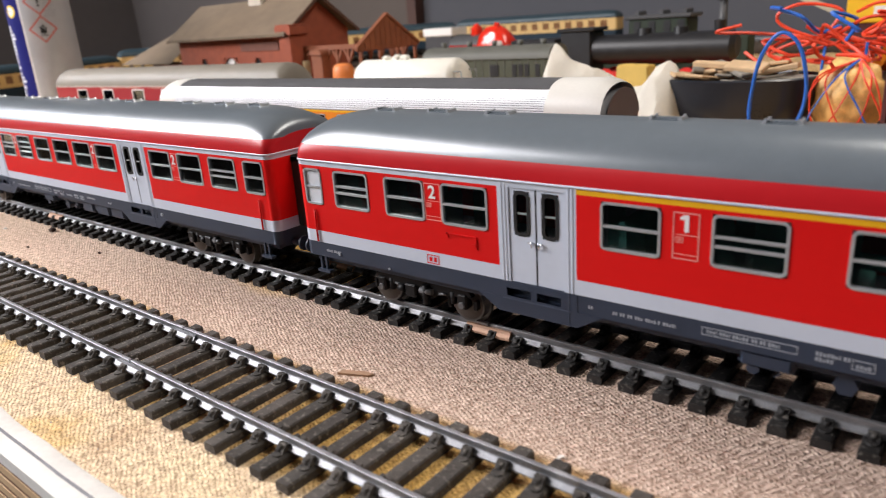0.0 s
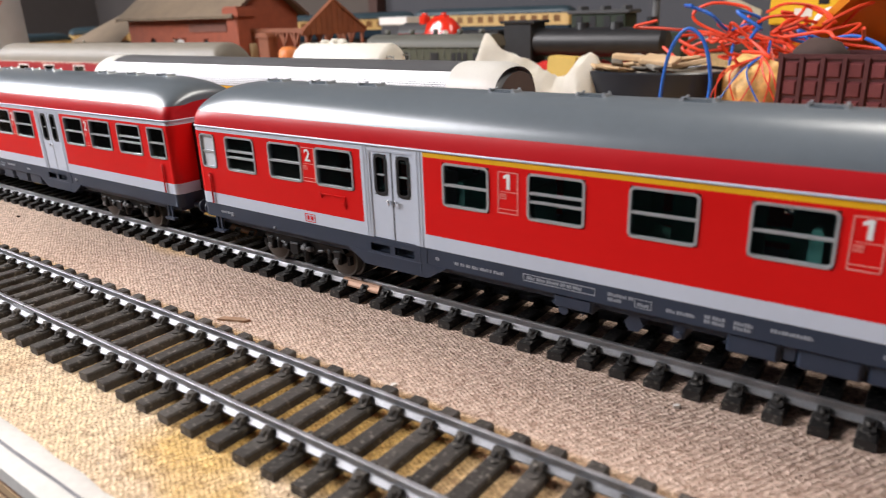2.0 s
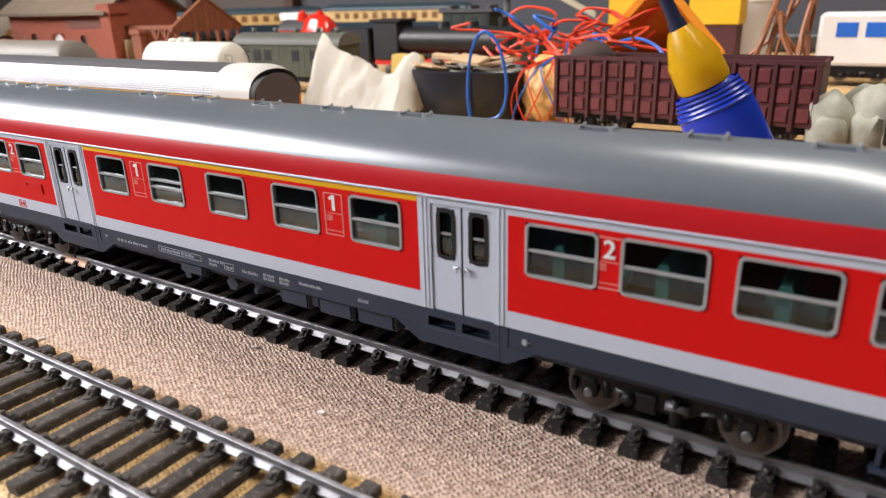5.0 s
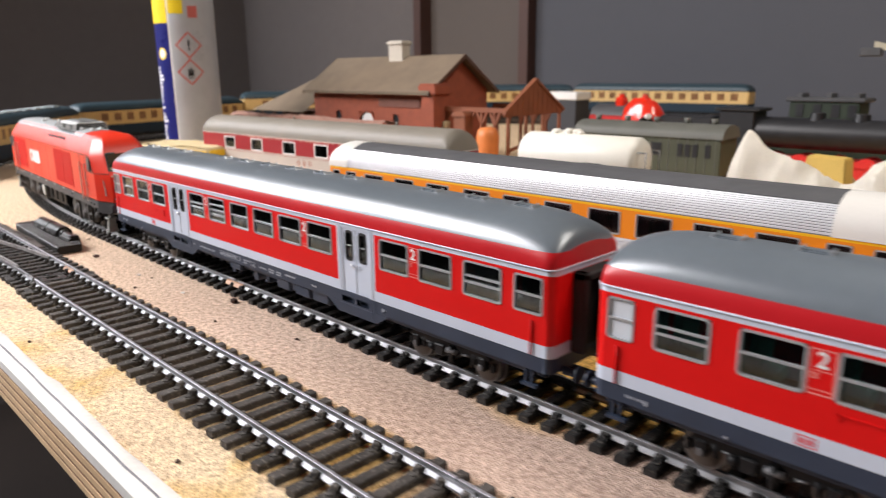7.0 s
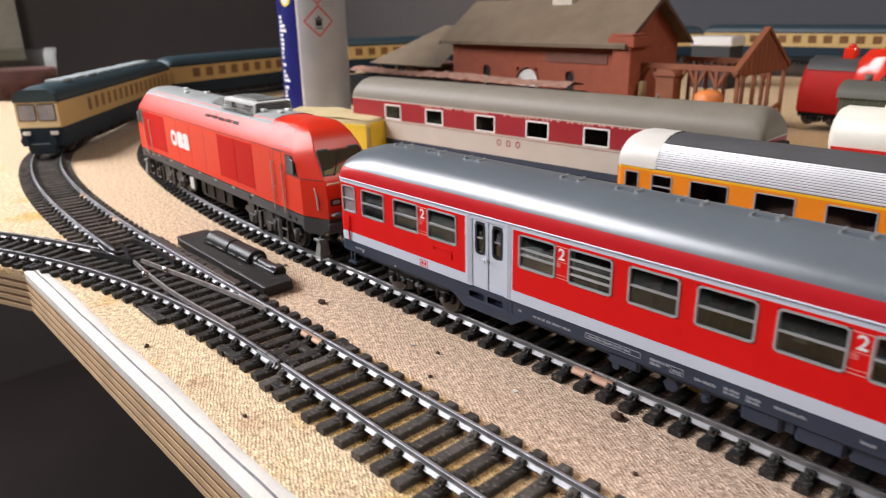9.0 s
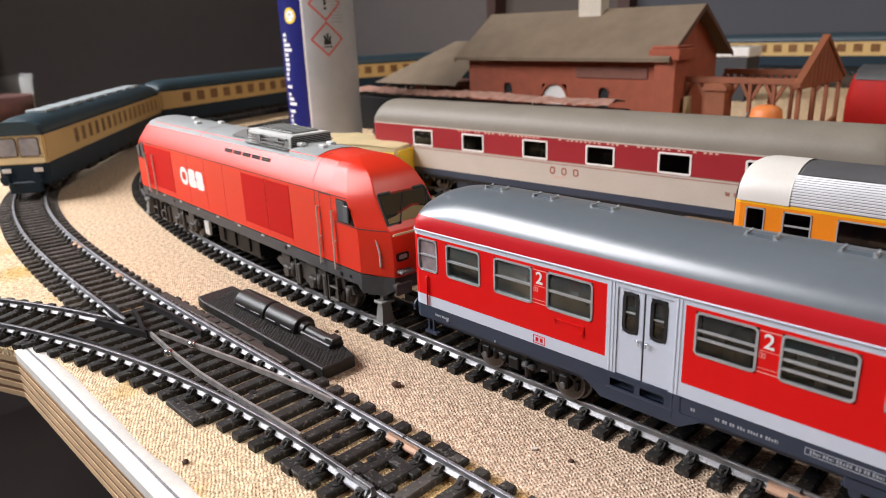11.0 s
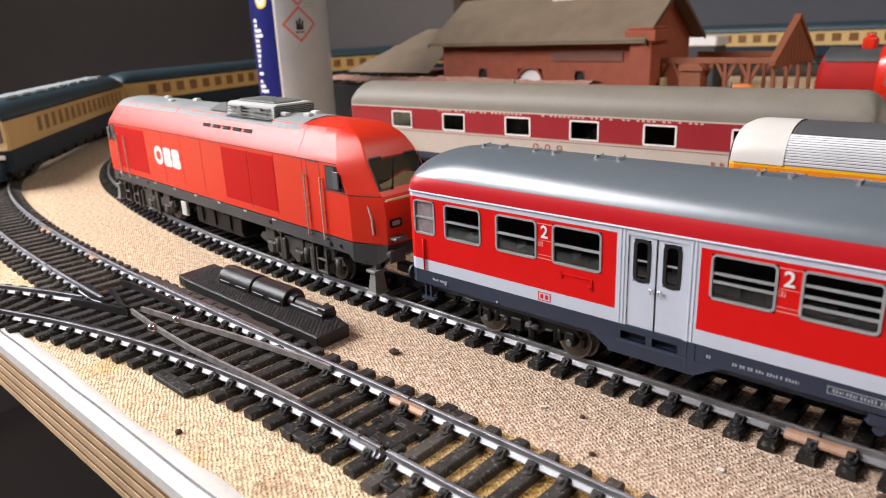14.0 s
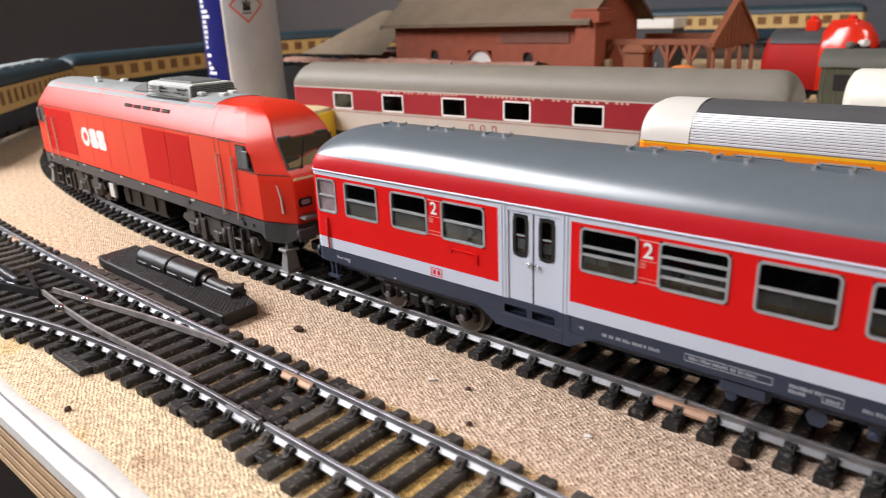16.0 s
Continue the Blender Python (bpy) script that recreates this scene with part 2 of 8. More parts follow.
WHEEL = mat("wheel_steel", (0.15, 0.147, 0.145), 0.38, metal=0.7, vary=0.2)
BOGIE = mat("bogie_black", (0.007, 0.007, 0.008), 0.5, vary=0.3, scale=200, spec=0.25)

# ---- builders


def box(bm, x0, x1, y0, y1, z0, z1, bevel=0.0, mi=0):
    v = [bm.verts.new(p) for p in ((x0, y0, z0), (x1, y0, z0), (x1, y1, z0), (x0, y1, z0), (x0, y0, z1), (x1, y0, z1), (x1, y1, z1), (x0, y1, z1))]
    fs = [bm.faces.new([v[i] for i in q]) for q in ((3, 2, 1, 0), (4, 5, 6, 7), (0, 1, 5, 4), (1, 2, 6, 5), (2, 3, 7, 6), (3, 0, 4, 7))]
    for f in fs:
        f.material_index = mi
    if bevel:
        es = list({e for f in fs for e in f.edges})
        r = bmesh.ops.bevel(bm, geom=es, offset=bevel, segments=1, affect="EDGES", profile=0.5)
        for f in r["faces"]:
            f.material_index = mi
    return v


def cyl(bm, p0, p1, r0, r1=None, n=14, mi=0, caps=True):
    p0, p1 = Vector(p0), Vector(p1)
    r1 = r0 if r1 is None else r1
    q = (p1 - p0).to_track_quat("Z", "Y")
    rings = [[bm.verts.new(p + q @ Vector((r * math.cos(a), r * math.sin(a), 0))) for a in (2 * math.pi * k / n for k in range(n))] for p, r in ((p0, r0), (p1, r1))]
    for k in range(n):
        f = bm.faces.new((rings[0][k], rings[0][(k + 1) % n], rings[1][(k + 1) % n], rings[1][k]))
        f.material_index, f.smooth = mi, True
    if caps:
        bm.faces.new(rings[0][::-1]).material_index = mi
        bm.faces.new(rings[1]).material_index = mi


def prism(bm, pts, a, b, axis="y", mi=0):
    """A polygon pulled from a to b along an axis. Points: (x, z) for y, (y, z) for x, (x, y) for z."""
    put = {"y": lambda p, t: (p[0], t, p[1]), "x": lambda p, t: (t, p[0], p[1]), "z": lambda p, t: (p[0], p[1], t)}[axis]
    r0, r1 = ([bm.verts.new(put(p, t)) for p in pts] for t in (a, b))
    n = len(pts)
    fs = [bm.faces.new(r0), bm.faces.new(r1[::-1])] + [bm.faces.new((r0[k], r1[k], r1[(k + 1) % n], r0[(k + 1) % n])) for k in range(n)]
    for f in fs:
        f.material_index = mi
    bmesh.ops.recalc_face_normals(bm, faces=fs)


def loft(bm, rings, closed=True, caps=True, mi=0, smooth=True):
    rows = [[bm.verts.new(p) for p in ring] for ring in rings]
    n = len(rows[0])
    fs = []
    for a, b in zip(rows, rows[1:]):
        for k in range(n if closed else n - 1):
            f = bm.faces.new((a[k], a[(k + 1) % n], b[(k + 1) % n], b[k]))
            f.material_index, f.smooth = mi, smooth
            fs.append(f)
    if caps:
        for r in (rows[0], rows[-1]):
            f = bm.faces.new(r)
            f.material_index = mi
            fs.append(f)
    bmesh.ops.recalc_face_normals(bm, faces=fs)
    return fs


def part(name, bm, material, parent=None, label="", smooth=False, sharp=38):
    """Links a bmesh in millimetres as ONE mesh object under a thing or under a part."""
    bmesh.ops.scale(bm, vec=(MM, MM, MM), verts=bm.verts)
    me = bpy.data.meshes.new(name)
    bm.to_mesh(me)
    bm.free()
    for m in material if isinstance(material, (list, tuple)) else [material]:
        me.materials.append(m)
    if smooth:
        me.polygons.foreach_set("use_smooth", [True] * len(me.polygons))
        me.set_sharp_from_angle(angle=radians(sharp))
    ob = new(name, me)
    ob.parent = parent
    return tagged(ob, label) if label else ob


def thing(name, label, category, x=0, y=0, z=0, turn=0, group="", kind=""):
    ob = new(name)
    ob.matrix_world = pose(x * MM, y * MM, z * MM, 0, 0, turn)
    return tagged(ob, label, category, group, kind)


def again(src, parent, m=None):
    """One more part on the same mesh, moved by m (millimetres)."""
    ob = new(src.name.split(".")[0], src.data)
    ob.parent = parent
    if m is not None:
        ob.matrix_basis = Matrix.Translation(m.translation * MM) @ m.to_3x3().to_4x4()
    return ob


def rounded(x0, x1, z0, z1, r, n=4):
    pts = []
    for cx, cz, a0 in ((x1 - r, z1 - r, 0), (x0 + r, z1 - r, 90), (x0 + r, z0 + r, 180), (x1 - r, z0 + r, 270)):
        pts += [(cx + r * math.cos(radians(a0 + 90 * k / n)), cz + r * math.sin(radians(a0 + 90 * k / n))) for k in range(n + 1)]
    return pts


def ring_frame(bm, x0, x1, z0, z1, r, w, ya, yb, mi=0):
    """A rounded window frame, w wide, between two depths."""
    o, i = rounded(x0, x1, z0, z1, r), rounded(x0 + w, x1 - w, z0 + w, z1 - w, max(0.1, r - w))
    rows = [[bm.verts.new((p[0], y, p[1])) for p in pts] for pts, y in ((o, yb), (o, ya), (i, ya), (i, yb))]
    n = len(o)
    fs = []
    for a, b in zip(rows, rows[1:]):
        for k in range(n):
            fs.append(bm.faces.new((a[k], a[(k + 1) % n], b[(k + 1) % n], b[k])))
    for f in fs:
        f.material_index = mi
    bmesh.ops.recalc_face_normals(bm, faces=fs)


def lettering(name, text, size, m, material, parent):
    """Raised letters in the built-in font, as a mesh."""
    cu = bpy.data.curves.new(name, "FONT")
    cu.body, cu.size, cu.extrude, cu.offset, cu.align_x = text, size * MM, 0.00003, size * MM * 0.018, "CENTER"
    tmp = new(name + "_curve", cu)
    me = bpy.data.meshes.new_from_object(tmp.evaluated_get(bpy.context.evaluated_depsgraph_get()))
    bpy.data.objects.remove(tmp)
    bpy.data.curves.remove(cu)
    me.materials.clear()
    me.materials.append(material)
    ob = new(name, me)
    ob.parent = parent
    ob.matrix_basis = Matrix.Translation(m.translation * MM) @ m.to_3x3().to_4x4()
    return ob


def wall_with_holes(bm, xs, zs, holes, yo, yi, mat_of):
    """Upright panel as a grid of cells without those in holes; faces out, in and in the reveals."""
    def hole(i, k):
        if not (0 <= i < len(xs) - 1 and 0 <= k < len(zs) - 1):
            return True
        cx, cz = (xs[i] + xs[i + 1]) / 2, (zs[k] + zs[k + 1]) / 2
        return any(a < cx < b and c < cz < d for a, b, c, d in holes)
    s = 1 if yi > yo else -1
    vo = {}

    def v(i, k, y):
        key = (i, k, y)
        if key not in vo:
            vo[key] = bm.verts.new((xs[i], y, zs[k]))
        return vo[key]

    def face(*vs, m=0):
        f = bm.faces.new(vs)
        f.material_index = m
    for i in range(len(xs) - 1):
        for k in range(len(zs) - 1):
            if hole(i, k):
                continue
            m = mat_of((xs[i] + xs[i + 1]) / 2, (zs[k] + zs[k + 1]) / 2)
            face(v(i, k, yo), v(i + 1, k, yo), v(i + 1, k + 1, yo), v(i, k + 1, yo), m=m)
            face(v(i, k, yi), v(i, k + 1, yi), v(i + 1, k + 1, yi), v(i + 1, k, yi), m=m)
            for (di, dk), (a, b) in (((-1, 0), ((i, k), (i, k + 1))), ((1, 0), ((i + 1, k), (i + 1, k + 1))), ((0, -1), ((i, k), (i + 1, k))), ((0, 1), ((i, k + 1), (i + 1, k + 1)))):
                if hole(i + di, k + dk):
                    face(v(*a, yo), v(*b, yo), v(*b, yi), v(*a, yi), m=m)
    return s

# ---- the room
WALL_GREY = mat("blue_grey_wall_paint", (0.080, 0.082, 0.096), 0.85, vary=0.06, scale=3, bump=0.1, bump_scale=150)
WALL_DARK = mat("dark_grey_wall_cloth", (0.15, 0.13, 0.124), 0.9, vary=0.08, scale=3)
WALL_TAN = mat("tan_panel", (0.115, 0.094, 0.083), 0.85, vary=0.06, scale=3)
POST = mat("dark_brown_post", (0.07, 0.03, 0.022), 0.6, vary=0.2, scale=8)
FLOOR = mat("dark_floor", (0.032, 0.022, 0.018), 0.8, vary=0.25, scale=4)
CEIL = mat("ceiling_white", (0.30, 0.29, 0.27), 0.9, vary=0.05, scale=3)


def slab(name, x0, x1, y0, y1, z0, z1, material, label, category):
    bm = bmesh.new()
    box(bm, x0, x1, y0, y1, z0, z1)
    return tagged(part(name, bm, material), label, category, kind="structure")


slab("floor", -2000, 2600, -2300, 1500, -900, -860, FLOOR, "dark brown floor of the hobby room", "floor")
slab("ceiling", -2000, 2600, -2300, 1500, 1640, 1700, CEIL, "white ceiling above the layout", "ceiling")
slab("wall_north", -620, 2500, 1180, 1260, -860, 1640, WALL_GREY, "plain blue-grey wall behind the layout", "wall")
slab("wall_panel", -972, -646, 1190, 1260, -860, 1640, WALL_TAN, "tan panel between two dark posts", "wall")
slab("wall_north_dark", -1900, -998, 1180, 1260, -860, 1640, WALL_DARK, "dark grey wall behind the layout", "wall")
slab("wall_west", -1980, -1900, -2200, 1260, -860, 1640, WALL_DARK, "dark grey end wall of the room", "wall")
slab("wall_east", 2500, 2580, -2200, 1260, -860, 1640, WALL_GREY, "plain blue-grey end wall", "wall")
slab("wall_south", -1980, 2580, -2280, -2200, -860, 1640, WALL_GREY, "plain blue-grey wall behind the camera", "wall")
slab("trim_1", -998, -972, 1150, 1260, -860, 1640, POST, "dark brown upright wooden post at the wall", "post")
slab("trim_2", -646, -620, 1150, 1260, -860, 1640, POST, "dark brown upright wooden post at the wall", "post")

# ---- the baseboard
EDGE = [(1250, -91), (120, -90), (-118, -91), (-150, -104), (-190, -122), (-240, -150), (-330, -200), (-800, -330), (-1050, -330), (-1050, 1140), (1250, 1140)]
base = thing("baseboard", "plywood baseboard with a hardboard top and white-filled front edge", "baseboard", kind="structure")
bm = bmesh.new()
prism(bm, EDGE, -3.0, 0.0, "z")
part("hardboard_top", bm, BOARD, base, "tan hardboard, woven screen side up")
z = -3.0
for k in range(9):
    bm = bmesh.new()
    dz = 2.1 if k % 2 == 0 else 1.5
    inset = 0.25 if k % 2 else 0.0
    prism(bm, [(x, y + (inset if y < 0 else -inset)) for x, y in EDGE], z - dz, z, "z")
    part("ply", bm, PLY_L if k % 2 == 0 else PLY_D, base)
    z -= dz
for x, y in ((-300, 1000), (-300, 320), (1100, 1000), (1100, 250)):
    bm = bmesh.new()
    box(bm, x - 30, x + 30, y - 30, y + 30, -860, z)
    part("leg", bm, PLY_D, base)
# white filler along the front edge, with an uneven inner border
bm = bmesh.new()
n = 160
rng = random.Random(3)
rows = []
for k in range(n + 1):
    x = -116 + 1366 * k / n
    w = 7.0 + 1.4 * noise.noise(Vector((x * 0.02, 0, 0))) + 1.2 * noise.noise(Vector((x * 0.11, 4, 0)))
    rows.append([(x, -91.2, -3.2), (x, -91.3, 0.3), (x, -90.2, 0.65), (x, -88 + 0.2 * w, 0.7), (x, -90 + w - 1, 0.35), (x, -90 + w, -0.2)])
loft(bm, rows, closed=False, caps=False)
part("edge_filler", bm, FILLER, base, "white filler smeared along the front edge", smooth=True)
bm = bmesh.new()
rows = []
for k in range(n + 1):
    x = -116 + 1366 * k / n
    c = -87.6 + 0.5 * noise.noise(Vector((x * 0.05, 2, 0)))
    rows.append([(x, c - 0.35 - 0.2 * noise.noise(Vector((x * 0.2, 7, 0))), 0.78), (x, c + 0.35, 0.78)])
loft(bm, rows, closed=False, caps=False)
part("pencil_line", bm, mat("grey_pencil_line", (0.22, 0.22, 0.24), 0.8, vary=0.4, scale=120), base)

# ---- track
SP, GA = 7.7, 8.6  # sleeper pitch, half the rail distance


def arc_path(y, x0, x1, radius, sweep, x2=None, step=4.0):
    """Straight from x0 down to x1, then a curve to the back, then straight again to x2: (x, y, heading in degrees)."""
    out, x = [], x0
    while x > x1:
        out.append((x, y, 180.0))
        x -= step
    n = int(radius * radians(abs(sweep)) / step)
    s = 1 if sweep > 0 else -1
    for k in range(n + 1):
        a = radians(abs(sweep)) * k / n
        out.append((x1 - radius * math.sin(a), y + s * radius * (1 - math.cos(a)), 180.0 - s * math.degrees(a)))
    if x2 is not None:
        x = out[-1][0]
        while x < x2:
            x += step
            out.append((x, out[-1][1], 0.0))
    return out


def at_length(path, pitch, first=0.0):
    """Evenly spaced stations on a path."""
    out, want, done = [], first, 0.0
    for (x0, y0, h0), (x1, y1, h1) in zip(path, path[1:]):
        d = math.hypot(x1 - x0, y1 - y0)
        while want <= done + d:
            u = (want - done) / d
            out.append((x0 + u * (x1 - x0), y0 + u * (y1 - y0), h0 + u * (h1 - h0)))
            want += pitch
        done += d
    return out


RAIL_SHAPE = [(-1.3, 2.3), (1.3, 2.3), (1.3, 2.6), (0.42, 3.3), (0.3, 3.5), (0.3, 4.2), (0.5, 4.4), (0.5, 5.0), (0.38, 5.1), (-0.38, 5.1), (-0.5, 5.0), (-0.5, 4.4), (-0.3, 4.2), (-0.3, 3.5), (-0.42, 3.3), (-1.3, 2.6)]


def rail(path, off, material, parent, name="rail", level=None):
    bm = bmesh.new()
    rings = []
    for x, y, h in path:
        nx, ny = -math.sin(radians(h)), math.cos(radians(h))
        rings.append([(x + nx * (off + a), y + ny * (off + a), b + (level(h) if level else 0)) for a, b in RAIL_SHAPE])
    loft(bm, rings, smooth=False)
    return part(name, bm, material, parent)


def sleeper_bm(length=30.0, clips=(-GA, GA), w=3.7):
    bm = bmesh.new()
    h = length / 2
    prism(bm, [(-w / 2, 0.0), (w / 2, 0.0), (w / 2, 1.75), (w / 2 - 0.3, 2.1), (-w / 2 + 0.3, 2.1), (-w / 2, 1.75)], -h, h, "y")
    for c in clips:
        for s in (-1, 1):
            prism(bm, [(c + s * 0.45, 2.0), (c + s * 2.9, 2.0), (c + s * 2.6, 2.9), (c + s * 1.5, 3.9), (c + s * 0.55, 3.6)], -1.1, 1.1, "x")
            cyl(bm, (0, c + s * 2.1, 2.3), (0, c + s * 2.1, 3.8), 0.75, 0.6, 6)
            cyl(bm, (0, c + s * 2.9, 2.0), (0, c + s * 2.9, 2.45), 1.35, 1.2, 8)
    return bm


def climb(a):
    """Height of the outer track at an angle of its curve, in millimetres."""
    u = min(1.0, max(0.0, (a - radians(60)) / radians(95)))
    return 17.0 * u * u * (3 - 2 * u)


def lay_track(name, label, path, material, rail_mat, pitch=SP, first=2.0, skip=None, rails=True, level=None, gauge=GA, tie=30.0, shift=0.0):
    tr = thing(name, label, "track", kind="structure")
    if rails:
        for off in (-gauge, gauge):
            rail(path, off, rail_mat, tr, level=level)
    proto = None
    for x, y, h in at_length(path, pitch, first):
        if skip and skip(x, y):
            continue
        if proto is None:
            bm = sleeper_bm(tie, (shift - gauge, shift + gauge))
            proto = part("sleeper", bm, material, tr)
            ob = proto
        else:
            ob = again(proto, tr)
        u = radians(h)
        ob.matrix_basis = pose((x + math.sin(u) * shift) * MM, (y - math.cos(u) * shift) * MM, (level(h) if level else 0) * MM, 0, 0, h + 2.0 * (rng.random() - 0.5))
    return tr


YT2, YM, GF = -47.1, 16.2, 9.5  # the two track centres; half the rail distance of the front track
Y_RING = -48.3
main_path = arc_path(YM, 760, -49, 1145, 12.5)
for k in range(1, 140):
    x, y, h = main_path[-1]
    main_path.append((x + 4 * math.cos(radians(h)), y + 4 * math.sin(radians(h)), h - math.degrees(4 / 370)))
main_track = lay_track("main_track", "straight and curved track with black sleepers under the train", main_path, SLEEPER, RAIL_DULL, pitch=7.88, first=5.1)
# the front track: straight, easing into the ring curve
ring = arc_path(Y_RING, -200, -200, 520, 180, 500)
ring = [p for p in ring if p[2] <= 154.0]
ease = []
p0, p1 = Vector((-40.0, YT2)), Vector(ring[0][:2])
span = (p1 - p0).length
t0, t1 = Vector((-span, 0)), Vector((math.cos(radians(ring[0][2])), math.sin(radians(ring[0][2])))) * span * 0.85
for k in range(96):
    u = k / 96
    q = p0 * (2 * u ** 3 - 3 * u * u + 1) + t0 * (u ** 3 - 2 * u * u + u) + p1 * (3 * u * u - 2 * u ** 3) + t1 * (u ** 3 - u * u)
    d = p0 * (6 * u * u - 6 * u) + t0 * (3 * u * u - 4 * u + 1) + p1 * (6 * u - 6 * u * u) + t1 * (3 * u * u - 2 * u)
    ease.append((q.x, q.y, math.degrees(math.atan2(d.y, d.x)) % 360.0))
yard_path = [(x, YT2, 180.0) for x in range(700, -40, -4)] + ease + ring
yard_track = lay_track("yard_track", "front track with dusty black sleepers, curving round the layout", yard_path, SLEEPER_OLD, RAIL, pitch=8.0,
                       skip=lambda x, y: -118 < x < 46 and y < -20, level=lambda h: climb(radians(180.0 - h)), gauge=GF, tie=34.4, shift=-1.0, rails=False)
RISE = lambda h: climb(radians(180.0 - h))
turned = next(k for k, p in enumerate(yard_path) if p[0] < -100)
for off, line in ((-GF, yard_path), (GF, [p for p in yard_path[:turned] if p[0] >= 46]), (GF, yard_path[turned:])):
    rail(line, off, RAIL, yard_track, level=RISE)
bm = bmesh.new()
loft(bm, [[(x - math.sin(radians(h)) * o, y + math.cos(radians(h)) * o, z_) for o, z_ in ((-22, 0), (-17, climb(radians(180 - h)) - 0.05), (17, climb(radians(180 - h)) - 0.05), (22, 0))] for x, y, h in yard_path if climb(radians(180 - h)) > 0.2])
tagged(part('embankment', bm, mat('dark_cork_bed', (0.05, 0.035, 0.025), 0.9, vary=0.25, scale=90, bump=0.5)), 'dark cork ramp under the outer track', 'track bed', kind='structure')
div_path = arc_path(YT2, 46, 30, 440, -62)
YARD_AT = sorted((p[0], p[1]) for p in yard_path[:280] if p[2] > 90)
turnout = thing("turnout", "track turnout with black sleepers and silver rails, joining at the front edge", "track", kind="structure")
def yard_y(x):
    return float(np.interp(x, [p[0] for p in YARD_AT], [p[1] for p in YARD_AT]))


rail(div_path, GF, RAIL_OLD, turnout)
rail([p for p in div_path if p[0] < -104], -GF, RAIL_OLD, turnout)
proto = None
for x, y, h in at_length(div_path, SP, 3.0):
    if x > -118:
        # long timbers that carry both roads
        far, near = yard_y(x) + 17.5, y - 17.0
        bm = sleeper_bm(far - near, [yard_y(x) + GF - (far + near) / 2, y - GF - (far + near) / 2])
        ob = part("sleeper", bm, SLEEPER, turnout)
        ob.matrix_basis = pose(x * MM, (far + near) / 2 * MM, 0)
    else:
        if proto is None:
            ob = proto = part("sleeper", sleeper_bm(34.0, (-GF, GF)), SLEEPER, turnout)
        else:
            ob = again(proto, turnout)
        ob.matrix_basis = pose(x * MM, y * MM, 0, 0, 0, h)
# check rails, wing rails, crossing nose and the two hinged blades


def bar(name, pts, w, z0, z1, material, label=""):
    """An upright strip along a line of points."""
    bm = bmesh.new()
    rows = []
    for k, p in enumerate(pts):
        a, b = Vector(pts[max(k - 1, 0)]), Vector(pts[min(k + 1, len(pts) - 1)])
        d = (b - a).normalized()
        n_ = Vector((-d.y, d.x)) * w / 2
        rows.append([(p[0] + n_.x, p[1] + n_.y, z0), (p[0] - n_.x, p[1] - n_.y, z0), (p[0] - n_.x, p[1] - n_.y, z1), (p[0] + n_.x, p[1] + n_.y, z1)])
    loft(bm, rows, smooth=False)
    return part(name, bm, material, turnout, label)


bar("check_rail", [(-116, -43.4), (-110, -42.0), (-76, -40.8), (-70, -41.4)], 1.2, 2.0, 4.6, BLACK)
bar("check_rail", [(-110, -76.8), (-104, -75.2), (-70, -66.8), (-63, -65.6)], 1.2, 2.0, 4.6, BLACK)
bar("wing_rail", [(-112, -49.6), (-103, -51.2), (-92, -54.2), (-84, -55.2)], 1.2, 2.0, 4.7, BLACK)
bar("wing_rail", [(-112, -63.6), (-103, -60.4), (-90, -56.6), (-83, -54.4)], 1.3, 2.0, 4.7, BLACK)
bm = bmesh.new()
prism(bm, [(-124, -56.6), (-112, -57.4), (-101, -56.6), (-100, -55.8), (-112, -54.2), (-124, -52.4)], 2.0, 4.6, "z")
part("frog", bm, BLACK, turnout, "black plastic crossing nose")
BLADE = mat("dull_blade_metal", (0.36, 0.35, 0.345), 0.5, metal=0.6, vary=0.5, scale=240)
for pts in ([(-83, -54.6), (-62, -56.2), (-40, -57.0), (-20, -56.5), (0, -55.6), (14, -55.3)], [(-82, -51.6), (-62, -48.4), (-40, -44.6), (-20, -41.6), (-4, -39.6), (6, -38.8)]):
    bl = bar("switch_blade", pts, 0.85, 3.2, 5.0, BLADE)
    bm = bmesh.new()
    bmesh.ops.create_icosphere(bm, subdivisions=2, radius=1.5)
    bmesh.ops.translate(bm, vec=(pts[1][0], pts[1][1] + (-1.2 if pts[1][1] < -52 else -0.6), 4.6), verts=bm.verts)
    part("hinge_rivet", bm, CHROME, bl, smooth=True)
bm = bmesh.new()
box(bm, -124, -30, -33.6, -30.2, 0.2, 2.5, 0.4)
box(bm, -92, -50, -30.2, -28.2, 0.2, 1.6, 0.3)
for a in (-90, -82, -74, -66, -58):
    box(bm, a, a + 5, -32.6, -31.0, 2.5, 2.9)
part("tie_bar_cover", bm, mat("brown_black_plastic", (0.045, 0.034, 0.028), 0.6, vary=0.35, scale=150), turnout)
for a, b, y0, y1 in ((31.5, 46.5, -52.6, -49.4), (31.5, 46.5, -44.6, -41.4), (-36.5, -18.0, -70.2, -66.4), (16.5, 31.0, -63.6, -60.8)):
    bm = bmesh.new()
    box(bm, a, b, y0, y1, 0.1, 1.95, 0.25)
    part("sleeper_web", bm, SLEEPER, turnout)
for xx, yy in ((18.4, -47.0), (33.8, -47.2), (-20.1, -50.0), (-58.6, -51.6)):
    bm = bmesh.new()
    cyl(bm, (xx, yy, 2.0), (xx, yy, 2.35), 1.3, 1.2, 12)
    cyl(bm, (xx, yy, 2.3), (xx, yy, 2.5), 0.6, 0.6, 8)
    part("screw_hole_boss", bm, BLACK, turnout)
